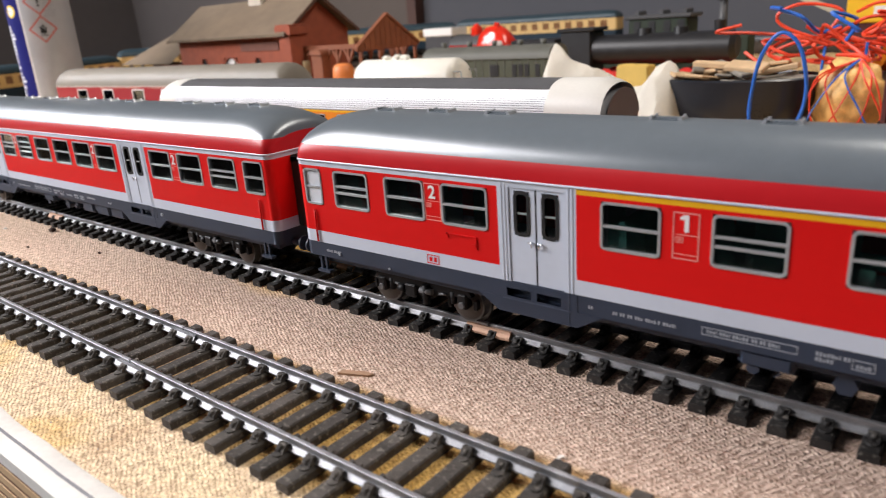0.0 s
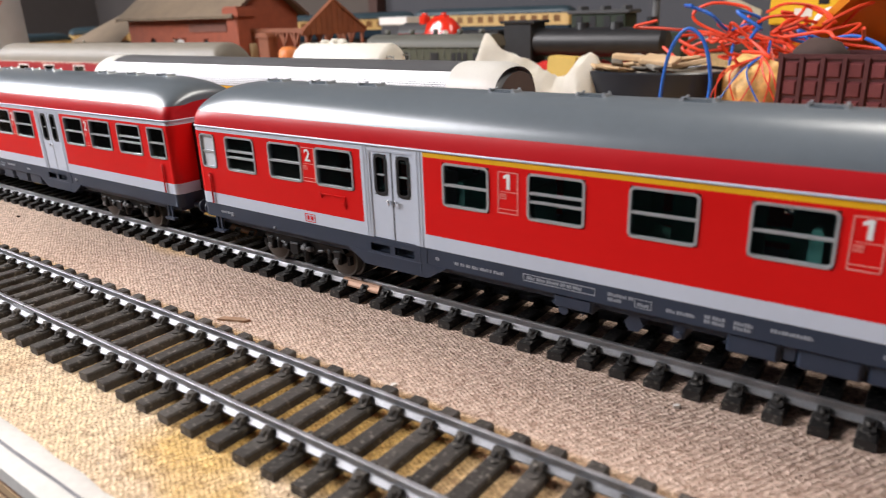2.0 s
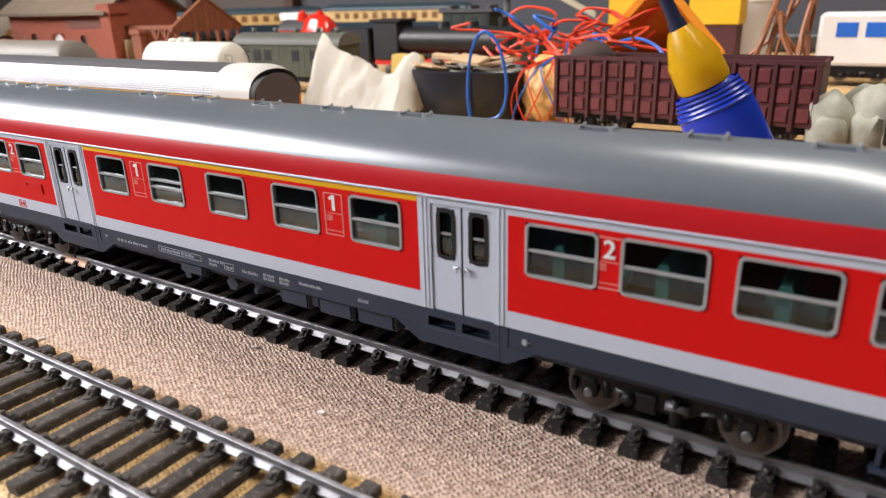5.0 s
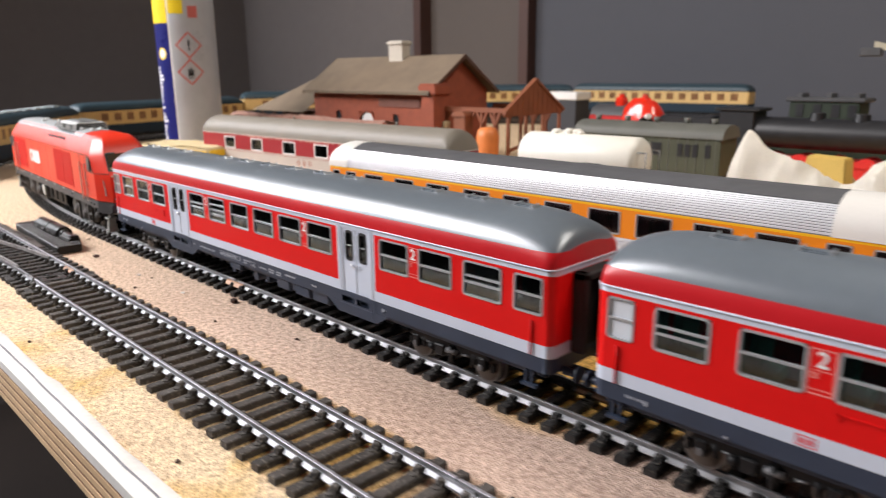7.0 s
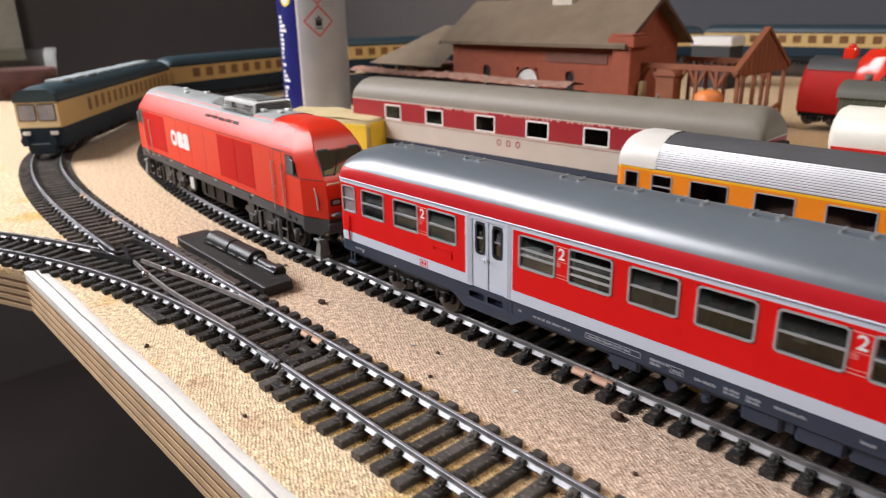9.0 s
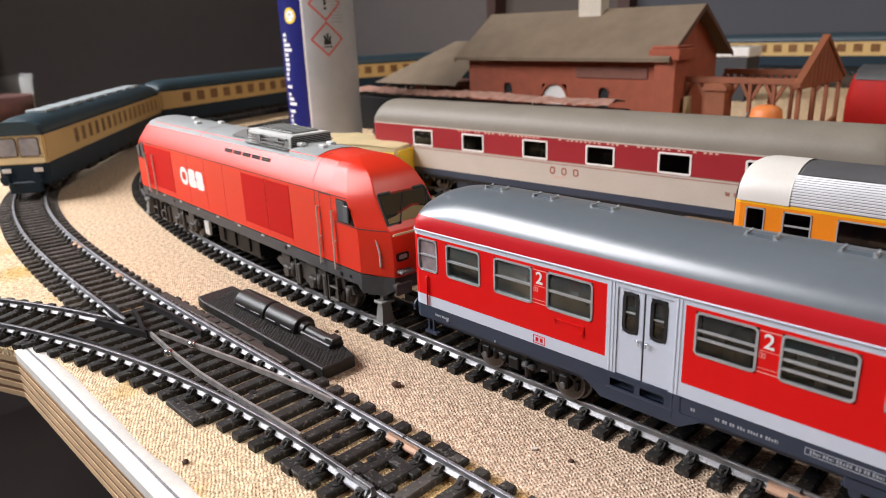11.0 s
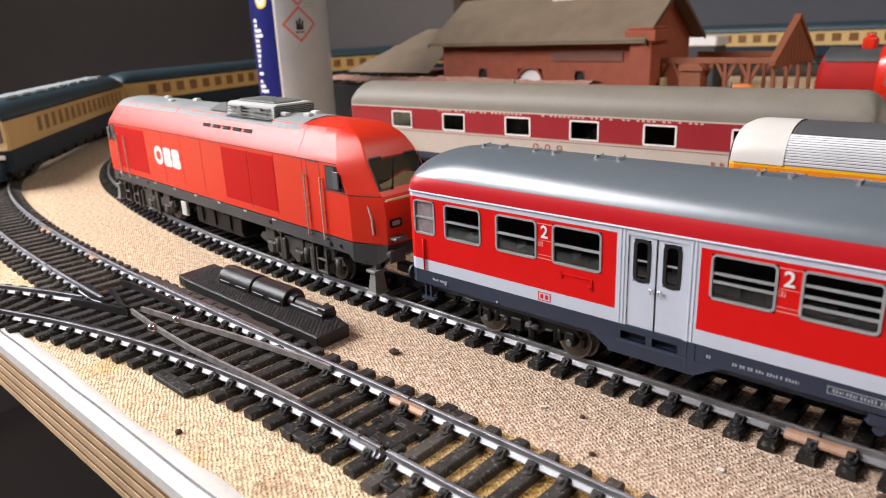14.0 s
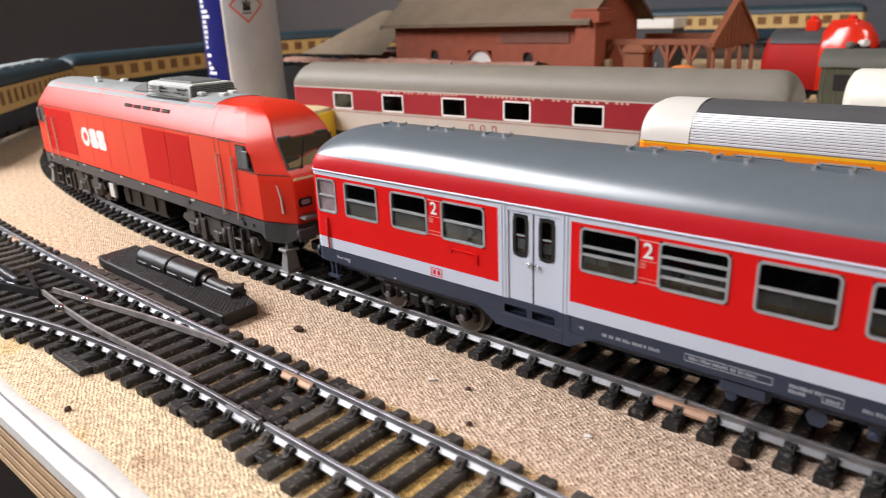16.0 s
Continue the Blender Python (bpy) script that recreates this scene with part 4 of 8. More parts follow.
        part("grab_rail", bm, RED, t)
    face = pose(0, -0.06, 0, 90, 0, 0)
    for d, xx in digits:
        bm = bmesh.new()
        for a, b, c, e in ((-2.6, 2.6, 43.5, 43.7), (-2.6, 2.6, 34.1, 34.3), (-2.6, -2.4, 34.1, 43.7), (2.4, 2.6, 34.1, 43.7), (-1.8, 2.4, 39.1, 39.22), (-2.4, 2.4, 35.1, 35.22), (-2.0, -0.5, 38.5, 38.65), (-2.0, -0.5, 37.5, 37.65), (-2.0, -1.85, 37.5, 38.6), (-0.65, -0.5, 37.5, 38.6), (-1.4, -1.0, 37.9, 38.3)):
            box(bm, xx + a, xx + b, -0.08, 0, c, e)
        fr = part("class_sign", bm, mat("salmon_sign_print", (0.78, 0.34, 0.30), 0.5), t, "salmon outlined class sign")
        if d == "1":
            bm = bmesh.new()
            prism(bm, [(xx - 1.15, 42.15), (xx - 1.15, 42.75), (xx - 0.3, 43.25), (xx + 0.55, 43.25), (xx + 0.55, 39.75), (xx - 0.3, 39.75), (xx - 0.3, 42.3)], -0.1, -0.02, "y")
            part("class_digit", bm, PRINT, fr)
            continue
        lettering("class_digit", d, 4.7, Matrix.Translation((xx, -0.08, 39.9)) @ face, PRINT, fr)
    # maker's plate outline near the first door
    bm = bmesh.new()
    for a, b, c, d in ((48.4, 52.4, 22.3, 22.5), (48.4, 52.4, 24.5, 24.7), (48.4, 48.6, 22.5, 24.5), (52.2, 52.4, 22.5, 24.5), (49.2, 50.1, 22.9, 24.1), (50.7, 51.6, 22.9, 24.1)):
        box(bm, a, b, -0.08, 0.0, c, d)
    part("operator_mark", bm, RED, t, "small red outlined operator mark")
    bm = bmesh.new()
    for a, b, c, d in ((55.4, 64.8, 31.2, 31.5), (55.4, 56.0, 30.2, 31.5), (64.3, 64.8, 28.4, 31.2), (63.5, 65.0, 29.0, 29.5)):
        box(bm, a, b, -0.3, 0.0, c, d)
    part("raised_fitting", bm, RED, t)
    for x_, z_, ws in prints:
        print_bars(t, x_, z_, ws)
    # printed box round the data, a small square and lamp iron
    bm = bmesh.new()
    for a, b, c, d in ((119.4, 137, 20.55, 20.7), (119.4, 137, 19.0, 19.15), (119.4, 119.55, 19.15, 20.55), (136.85, 137, 19.15, 20.55), (145.8, 149.4, 20.3, 20.45), (145.8, 149.4, 18.5, 18.65), (145.8, 145.95, 18.65, 20.3), (149.25, 149.4, 18.65, 20.3)):
        box(bm, a, b, -0.1, 0.0, c, d)
    part("data_box", bm, PRINT_G, t)
    for x_, z_, w in ((15.0, 19.2, 0.9), (34.5, 18.2, 0.7), (231.5, 19.6, 1.3)):
        bm = bmesh.new()
        cyl(bm, (x_, 0.0, z_), (x_, -0.35, z_), w / 2, w / 2, 8)
        part("bolt_head", bm, PRINT_G, t)
    if first:
        for ob in t.children_recursive:
            if ob.name.split(".")[0] == "pane":
                ob.visible_shadow = False
    return t


U1 = [(126.8, 136.6, 14.0, 0.7), (164.2, 174.0, 13.0, 0.9), (174.2, 176.6, 13.6, 1.6), (176.8, 187.6, 13.0, 0.9), (188.2, 199.5, 13.0, 1.2)]
P = [(9.5, 19.3, (2.5, 3)), (94.5, 19.2, (1,)), (100.3, 19.0, (1.2, 1.2, 1.2, 1.8, 2.2, 0.6, 2.6)), (120.4, 19.5, (2, 2, 3, 1, 1, 2)), (140, 19.8, (4, 1)), (140, 18.7, (3,)), (146.5, 18.9, (2.4,)), (152.5, 19.0, (1.6, 3.4)), (160, 19.5, (1, 2.2)), (160, 18.5, (1, 2.2)), (165.5, 19.5, (3.4,)), (165.5, 18.5, (3.2,)), (172, 19.6, (7,)), (190.0, 19.2, (3,)), (231, 19.4, (1.5,))]
W1 = [(2.8, 11.4, 6), (15.2, 29.0, 1), (34.3, 48.0, 1), (52.8, 67.2, 1), (94.0, 107.9, 2), (112.4, 127.0, 3), (131.8, 146.4, 1), (150.7, 165.5, 1), (169.7, 184.6, 1), (188.8, 204.0, 1), (230.2, 244.3, 1), (249.0, 263.4, 1), (268.0, 282.8, 2), (287.0, 297.0, 1)]
regional_coach("passenger_coach", "red second-class regional coach with grey roof, next to the locomotive", 0, W1, SEAT_B,
               (21.8, 40, 59.5, 100.5, 120, 139, 158, 178, 197, 239, 259, 278), digits=(("2", 50.4), ("2", 110.1), ("2", 187.0), ("2", 246.6)), under=U1, prints=P)
W2 = [(3.4, 10.6, 5), (15.7, 29.1, 2), (35.2, 48.8, 1), (54.4, 68.4, 1), (97.3, 110.4, 1), (120.3, 134.0, 2), (143.4, 157.3, 1), (166.2, 180.4, 1), (189.3, 203.1, 1), (231.2, 245.3, 1), (249.3, 264.0, 1), (268.0, 282.8, 1), (287.0, 297.0, 1)]
regional_coach("passenger_coach", "red regional coach with a yellow first-class stripe and grey roof", 313, W2, SEAT,
               (24.5, 43.4, 62.2, 104.8, 127.6, 150.8, 173.8, 196.4, 238, 258, 278), first=True, digits=(("2", 51.6), ("1", 115.4), ("1", 184.8), ("2", 247.3)), under=U1, prints=P)

# ---- diesel locomotive
LOCO_RED = mat("loco_red_paint", (0.74, 0.030, 0.008), 0.38, vary=0.05, scale=25, spec=0.6)
LOCO_PANEL = mat("loco_deep_red_panel", (0.55, 0.006, 0.006), 0.5, vary=0.04, scale=25, spec=0.15)
LOCO_GREY = mat("loco_dark_grey", (0.060, 0.060, 0.063), 0.5, vary=0.2, scale=80)
LOCO_ROOF = mat("loco_roof_grey", (0.33, 0.35, 0.355), 0.45, vary=0.12, scale=60)
LOUVRE = mat("loco_louvre_grey", (0.21, 0.215, 0.21), 0.5, vary=0.15, scale=80)
LOCO_LIGHT = mat("loco_light_grey", (0.56, 0.57, 0.56), 0.45, vary=0.12, scale=60)
CREAM = mat("cream_plastic", (0.72, 0.60, 0.36), 0.5, vary=0.08)
DARK_GLASS = glass("dark_cab_glass", (0.80, 0.80, 0.76), 0.7)

loco = thing("diesel_locomotive", "red diesel locomotive with grey roof, coupled to the red coaches", "locomotive", -131, 21.8, 0, turn=-3)
loco.matrix_world = pose(-0.131, 0.0218, 0.0006, 0, 0.3, -3.0) @ Matrix.Diagonal((1, 1, 1.055, 1))
HL, HW = 117.0, 16.7
SECTION = [(1.0, 23.2), (0.0, 23.9), (0.0, 48.2), (0.25, 48.9), (4.5, 56.3), (6.6, 58.2), (11.0, 59.3), (HW, 59.7)]


def loco_ring(x, zt, inset):
    half = [(-(HW - inset - min(a, HW - inset)), min(z, zt)) for a, z in SECTION]
    return [(x, y, z) for y, z in half] + [(x, -y, z) for y, z in half[-2::-1]]


REAR = pose(-0.005, 0, 0)  # the far cab stands a little further out
# nose by level: height, setback and half width of the front, setback of the corner facet's start
NOSE = [(23.2, 0.4, 11.0, 12.0), (23.9, 0.0, 11.2, 12.2), (32.0, 0.0, 11.3, 12.4), (37.0, 0.3, 11.5, 12.6), (38.9, 1.2, 11.6, 12.8), (40.3, 2.7, 11.7, 13.4), (44.0, 5.14, 11.6, 15.3), (47.8, 7.65, 11.3, 17.3),
        (49.4, 8.7, 11.1, 18.2), (50.3, 9.3, 11.0, 18.8), (52.4, 10.8, 10.3, 20.2), (54.4, 12.6, 9.6, 21.6), (56.0, 14.8, 8.9, 22.8), (57.2, 17.4, 8.2, 23.8), (58.3, 20.8, 7.4, 25.0), (59.0, 24.0, 5.4, 26.6), (59.45, 27.2, 3.6, 28.2), (59.68, 29.4, 1.2, 29.6)]
JOIN = HL - 30.0


def half_width(z):
    """Half width of the body at a height."""
    return HW - float(np.interp(z, [q[1] for q in SECTION], [q[0] for q in SECTION]))


bm = bmesh.new()
loft(bm, [loco_ring(x, 59.7, 0) for x in (JOIN, 60, 0, -60, -JOIN - 5)])
part("body", bm, LOCO_RED, loco, smooth=True, sharp=19)
for e in (1, -1):
    bm = bmesh.new()
    rings = []
    for z, d, yf, ds in NOSE:
        w = half_width(z)
        side = [(JOIN - 0.05, w), (HL - ds, w), (HL - ds * 0.5 - d * 0.5 + 0.25, w + (yf - w) * 0.48), (HL - d - 0.25, yf + 0.15), (HL - d, yf - 0.3), (HL - d + 0.2, yf * 0.4)]
        rings.append([(e * x, -y, z) for x, y in side] + [(e * x, y, z) for x, y in side[::-1]])
    loft(bm, rings)
    cab = part("cab_nose", bm, LOCO_RED, loco, smooth=True, sharp=15)
    # dark seam where the upper and lower cab halves meet
    bm = bmesh.new()
    z, d, yf, ds = 38.95, 1.25, 11.6, 12.8
    for s in (-1, 1):
        side = [(HL - ds - 4, HW), (HL - ds, HW), (HL - ds * 0.5 - d * 0.5 + 0.25, HW + (yf - HW) * 0.48), (HL - d - 0.25, yf + 0.15)]
        loft(bm, [[(e * x, s * y * k, z + h) for k, h in ((0.99, -0.14), (1.006, -0.14), (1.006, 0.14), (0.99, 0.14))] for x, y in side], smooth=False)
    part("cab_waist_seam", bm, LOCO_GREY, cab)
    if e < 0:
        cab.matrix_basis = REAR
# darker louvre panels on both sides
for s in (-1, 1):
    for a, b in ((19.2, 39.7), (40.7, 59.0), (-98.4, -60)):
        bm = bmesh.new()
        y0, y1 = sorted((s * HW, s * (HW + 0.12)))
        box(bm, a, b, y0, y1, 26.6, 46.8)
        part("side_panel", bm, LOCO_PANEL, loco)
    for a in (-98.8, -60, -40, -20, 0, 18.8, 40.0, 59.2):
        bm = bmesh.new()
        y0, y1 = sorted((s * (HW - 0.1), s * (HW + 0.04)))
        box(bm, a, a + 0.28, y0, y1, 25.4, 47.6)
        part("panel_seam", bm, LOCO_PANEL, loco)
    # cab door, rails, side window
    for e in (-1, 1):
        bm = bmesh.new()
        y0, y1 = sorted((s * HW, s * (HW + 0.06)))
        for a, b, c, d in ((81, 81.3, 26.8, 48), (88.7, 89, 26.8, 48), (81, 89, 47.7, 48)):
            box(bm, min(e * a, e * b), max(e * a, e * b), y0, y1, c, d)
        part("cab_door", bm, LOCO_GREY, loco)
        bm = bmesh.new()
        for xx in (80.2, 89.9):
            cyl(bm, (e * xx, s * (HW + 0.9), 22), (e * xx, s * (HW + 0.9), 43), 0.36, 0.36, 8)
            for zz in (22.3, 32, 42.7):
                cyl(bm, (e * xx, s * HW, zz), (e * xx, s * (HW + 1.0), zz), 0.3, 0.3, 6)
        part("handrail", bm, mat("pale_brass_rail", (0.78, 0.68, 0.60), 0.35, metal=0.4), loco, smooth=True)
        bm = bmesh.new()
        y0, y1 = sorted((s * (HW + 0.02), s * (HW + 0.14)))
        pts = [(92.4, 39.4), (103.0, 39.4), (100.6, 44.2), (98.8, 47.4), (92.4, 47.4)]
        prism(bm, [(e * a, b) for a, b in pts], y0, y1, "y")
        sw = part("side_window", bm, BLACK, loco)
        bm = bmesh.new()
        y0, y1 = sorted((s * (HW + 0.14), s * (HW + 0.34)))
        prism(bm, [(e * a, b) for a, b in ((93.0, 39.9), (98.0, 39.9), (97.6, 46.9), (93.0, 46.9))], y0, y1, "y")
        part("pane", bm, mat("grey_window", (0.07, 0.075, 0.085), 0.35, vary=0.1), sw)
        # bent nose handrail
        bm = bmesh.new()
        rail_line = [(110.2, 13.7, 36.6), (111.0, 13.9, 35.6), (112.4, 13.8, 31.8), (112.6, 13.7, 27.2), (112.0, 13.2, 26.6)]
        for p, q in zip(rail_line, rail_line[1:]):
            cyl(bm, (e * p[0], s * p[1], p[2]), (e * q[0], s * q[1], q[2]), 0.34, 0.34, 8)
        part("nose_handrail", bm, LOCO_LIGHT, loco, smooth=True)
        # folded mirror in front of the side window
        bm = bmesh.new()
        box(bm, min(e * 97.6, e * 100.8), max(e * 97.6, e * 100.8), min(s * (HW + 0.5), s * (HW + 1.1)), max(s * (HW + 0.5), s * (HW + 1.1)), 40.2, 46.0, 0.25)
        cyl(bm, (e * 100.6, s * (HW - 0.4), 43), (e * 100.2, s * (HW + 0.7), 43), 0.3, 0.3, 6)
        part("side_mirror", bm, mat("mirror_grey", (0.10, 0.11, 0.12), 0.4, vary=0.1), loco)
# windscreens with desk, wiper and lamps at both ends
for e in (-1, 1):
    def on_slope(u, w, off):
        """A point of the windscreen slope: u across from -1 to 1, w up from 0 to 1."""
        x = (HL - 2.7) - 6.5 * w
        z_ = 40.3 + 9.85 * w
        return (e * (x + off * 0.83), u * (11.35 - 0.5 * w), z_ + off * 0.55)

    def slope_panel(name, pts, o0, o1, material, parent, label=""):
        bm = bmesh.new()
        a = [bm.verts.new(on_slope(u, w, o0)) for u, w in pts]
        b = [bm.verts.new(on_slope(u, w, o1)) for u, w in pts]
        n_ = len(pts)
        fs = [bm.faces.new(a), bm.faces.new(b)] + [bm.faces.new((a[k], a[(k + 1) % n_], b[(k + 1) % n_], b[k])) for k in range(n_)]
        bmesh.ops.recalc_face_normals(bm, faces=fs)
        return part(name, bm, material, parent, label)
    ws = slope_panel("windscreen", [(-1, 0.0), (1, 0.0), (0.98, 0.9), (0.9, 0.98), (-0.9, 0.98), (-0.98, 0.9)], -0.1, 0.16, BLACK, loco)
    slope_panel("cab_desk", [(-0.9, 0.06), (0.9, 0.06), (0.75, 0.30), (0.2, 0.42), (-0.6, 0.24), (-0.9, 0.2)], 0.16, 0.22, CREAM, ws)
    slope_panel("cab_interior", [(-0.9, 0.34), (-0.6, 0.3), (0.2, 0.48), (0.8, 0.36), (0.88, 0.88), (-0.88, 0.88)], 0.16, 0.2, mat("cab_brown", (0.13, 0.085, 0.05), 0.6), ws)
    slope_panel("pane", [(-0.95, 0.05), (0.95, 0.05), (0.93, 0.93), (-0.93, 0.93)], 0.3, 0.4, DARK_GLASS, ws)
    bm = bmesh.new()
    for u in (-0.55, 0.45):
        cyl(bm, on_slope(u, -0.02, 0.7), on_slope(u + 0.42, 0.62, 0.7), 0.22, 0.16, 6)
        cyl(bm, on_slope(u + 0.2, 0.3, 0.6), on_slope(u + 0.58, 0.86, 0.6), 0.2, 0.2, 6)
    part("wiper", bm, BLACK, loco)
    for s in (-1, 1):
        bm = bmesh.new()
        prism(bm, rounded(s * 7.6 - 2.6, s * 7.6 + 2.6, 28.8, 31.6, 0.7), e * (HL - 0.6), e * (HL + 0.35), "x")
        lamp = part("headlight", bm, BLACK, loco)
        bm = bmesh.new()
        prism(bm, rounded(s * 7.6 - 1.7, s * 7.6 + 1.7, 29.5, 31.0, 0.6), e * (HL + 0.3), e * (HL + 0.5), "x")
        part("lens", bm, FRAME, lamp)
        bm = bmesh.new()
        cyl(bm, (e * (HL - 1), s * 10.2, 20.5), (e * (HL + 3.2), s * 10.2, 20.5), 1.4, 1.2, 12)
        box(bm, e * HL + e * 3.2 - 0.4, e * HL + e * 3.2 + 0.4, s * 10.2 - 3.4, s * 10.2 + 3.4, 18.6, 22.6, 0.3)
        part("buffer", bm, LOCO_GREY, loco)
        bm = bmesh.new()
        fx = e * (HL - 6.5)
        loft(bm, [[(fx + p * a, s * 11.8 + q * b, z) for p, q in ((-1, -1), (1, -1), (1, 1), (-1, 1))] for z, a, b in ((7.2, 2.0, 2.6), (13.6, 1.3, 1.8))], smooth=False)
        box(bm, fx - 2.6, fx + 2.6, s * 11.8 - 3.2, s * 11.8 + 3.2, 6.4, 7.2, 0.2)
        box(bm, fx - 2.4, fx + 2.4, s * 11.8 - 2.8, s * 11.8 + 2.8, 13.6, 14.6, 0.2)
        box(bm, fx - 1.0, fx + 1.0, s * 11.8 - 1.0, s * 11.8 + 1.0, 14.6, 18)
        part("front_step", bm, LOUVRE, loco)
        bm = bmesh.new()
        box(bm, e * HL + e * 1.2 - 1.8, e * HL + e * 1.2 + 1.8, s * 7.6 - 2.8, s * 7.6 + 2.8, 25.0, 25.8, 0.2)
        for c in (-2, -1, 0, 1, 2):
            box(bm, e * HL + e * 1.2 - 1.7, e * HL + e * 1.2 + 1.7, s * 7.6 + c - 0.2, s * 7.6 + c + 0.2, 25.7, 26.2)
        part("buffer_tread", bm, LOUVRE, loco)
    bm = bmesh.new()
    prism(bm, [(-11, 37.4), (11, 37.4), (10.6, 38.0), (-10.6, 38.0)], e * (HL - 0.8), e * (HL - 0.05), "x")
    part("front_stripe", bm, CREAM, loco)
    bm = bmesh.new()
    box(bm, min(e * (HL - 8), e * (HL + 4)), max(e * (HL - 8), e * (HL + 4)), -1.7, 1.7, 11, 14.2, 0.4)
    part("coupler", bm, BLACK, loco)
# frame, tank, bogies
bm = bmesh.new()
st = [(HL - 0.3, 19.2, 5.5), (HL - 4.5, 16.6, 3.9), (HL - 9, 16.6, 1.6), (HL - 12.4, 17.0, 0.1), (HL - 15, 19.0, 0.1)]
loft(bm, [[(x, -HW + i, zb), (x, HW - i, zb), (x, HW - i, 23.3), (x, -HW + i, 23.3)] for x, zb, i in st + [(-x - 5, zb, i) for x, zb, i in st[::-1]]], smooth=False)
part("frame", bm, LOCO_GREY, loco)
bm = bmesh.new()
box(bm, -22, 22, -HW + 4.0, HW - 4.0, 8.6, 19.2, 0.8)
for xx in (-20, -8, 6, 16):
    box(bm, xx, xx + 6, -HW + 3.2, HW - 3.2, 10.5, 17, 0.3)
part("fuel_tank", bm, BOGIE, loco)
for s in (-1, 1):
    bm = bmesh.new()
    box(bm, -31.5, -26.0, min(s * 14.2, s * 15.6), max(s * 14.2, s * 15.6), 11, 17.6, 0.3)
    part("battery_box", bm, LOCO_LIGHT, loco)
LOCO_BOGIE = mat("loco_bogie_grey", (0.055, 0.048, 0.043), 0.6, vary=0.35, scale=160)
for xx in (-70, 67):
    bogie(loco, xx, 0, base=39.0)
    for s in (-1, 1):
        bm = bmesh.new()
        ya, yb = sorted((s * 13.0, s * 14.0))
        prism(bm, [(xx - 29, 13.0), (xx - 27, 15.2), (xx - 12, 15.2), (xx - 9, 17.0), (xx + 9, 17.0), (xx + 12, 15.2), (xx + 27, 15.2), (xx + 29, 13.0), (xx + 24, 11.4), (xx + 8, 11.0), (xx + 5, 9.0), (xx - 5, 9.0), (xx - 8, 11.0), (xx - 24, 11.4)], ya, yb, "y")
        for c in (-19.5, 0, 19.5):
            cyl(bm, (xx + c, s * 13.4, 10.6), (xx + c, s * 15.4, 10.6), 2.4, 2.0, 14)
            box(bm, xx + c - 2.8, xx + c + 2.8, min(s * 13.6, s * 14.8), max(s * 13.6, s * 14.8), 8.6, 12.6, 0.4)
        for c in (-9.5, 9.5):
            box(bm, xx + c - 1.1, xx + c + 1.1, min(s * 13.8, s * 15.2), max(s * 13.8, s * 15.2), 7.6, 16.0, 0.3)
        part("side_frame", bm, LOCO_BOGIE, loco)
        for c in (-20, 0, 20):
            bm = bmesh.new()
            box(bm, xx + c - 3.5, xx + c + 3.5, min(s * 13.4, s * 14.6), max(s * 13.4, s * 14.6), 13.5, 18.8, 0.3)
            cyl(bm, (xx + c + 5.2, s * 13.8, 9.4), (xx + c + 5.2, s * 13.8, 15.0), 1.5, 1.5, 12)
            cyl(bm, (xx + c - 2.6, s * 14.2, 12.0), (xx + c + 2.4, s * 14.2, 10.4), 0.6, 0.6, 8)
            part("damper_box", bm, LOCO_BOGIE, loco)
        for c in (-12, 10):
            bm = bmesh.new()
            box(bm, xx + c, xx + c + 1.0, min(s * 14, s * 15), max(s * 14, s * 15), 6.8, 19)
            cyl(bm, (xx + c + 0.5, s * 14.4, 6.9), (xx + c + 3.0, s * 13.6, 5.7), 0.4, 0.35, 6)
            part("sand_pipe", bm, LOCO_BOGIE, loco)
for s in (-1, 1):
    for c in (-96, -84, 84.5):
        bm = bmesh.new()
        ya, yb = sorted((s * 14.2, s * 16.2))
        box(bm, c - 3.6, c + 3.6, ya, yb, 8.4, 9.2, 0.2)
        box(bm, c - 3.4, c + 3.4, ya, yb, 13.0, 13.7, 0.2)
        for q in (-3.2, 2.6):
            box(bm, c + q, c + q + 0.6, ya, yb, 8.6, 17.4)
        part("side_step", bm, LOCO_BOGIE, loco)
    for c, z, r in ((-102, 21, 0.9), (-64, 22, 0.7), (52, 21.6, 0.8), (92, 20.6, 0.8), (98, 21, 0.6)):
        bm = bmesh.new()
        cyl(bm, (c, s * (HW - 0.2), z), (c, s * (HW + 0.25), z), r, r, 10)
        part("frame_cap", bm, BOGIE, loco)
    bm = bmesh.new()
    ya, yb = sorted((s * (HW - 0.15), s * (HW + 0.3)))
    for a in range(-100, 76, 22):
        box(bm, a, a + 2.2, ya, yb, 22.7, 23.4)
    part("lifting_lugs", bm, LOCO_LIGHT, loco)
print_bars(loco, 27, 22.4, (5, 2), y=-HW + 0.2)
print_bars(loco, 6, 23.0, (3,), y=-HW + 0.2)
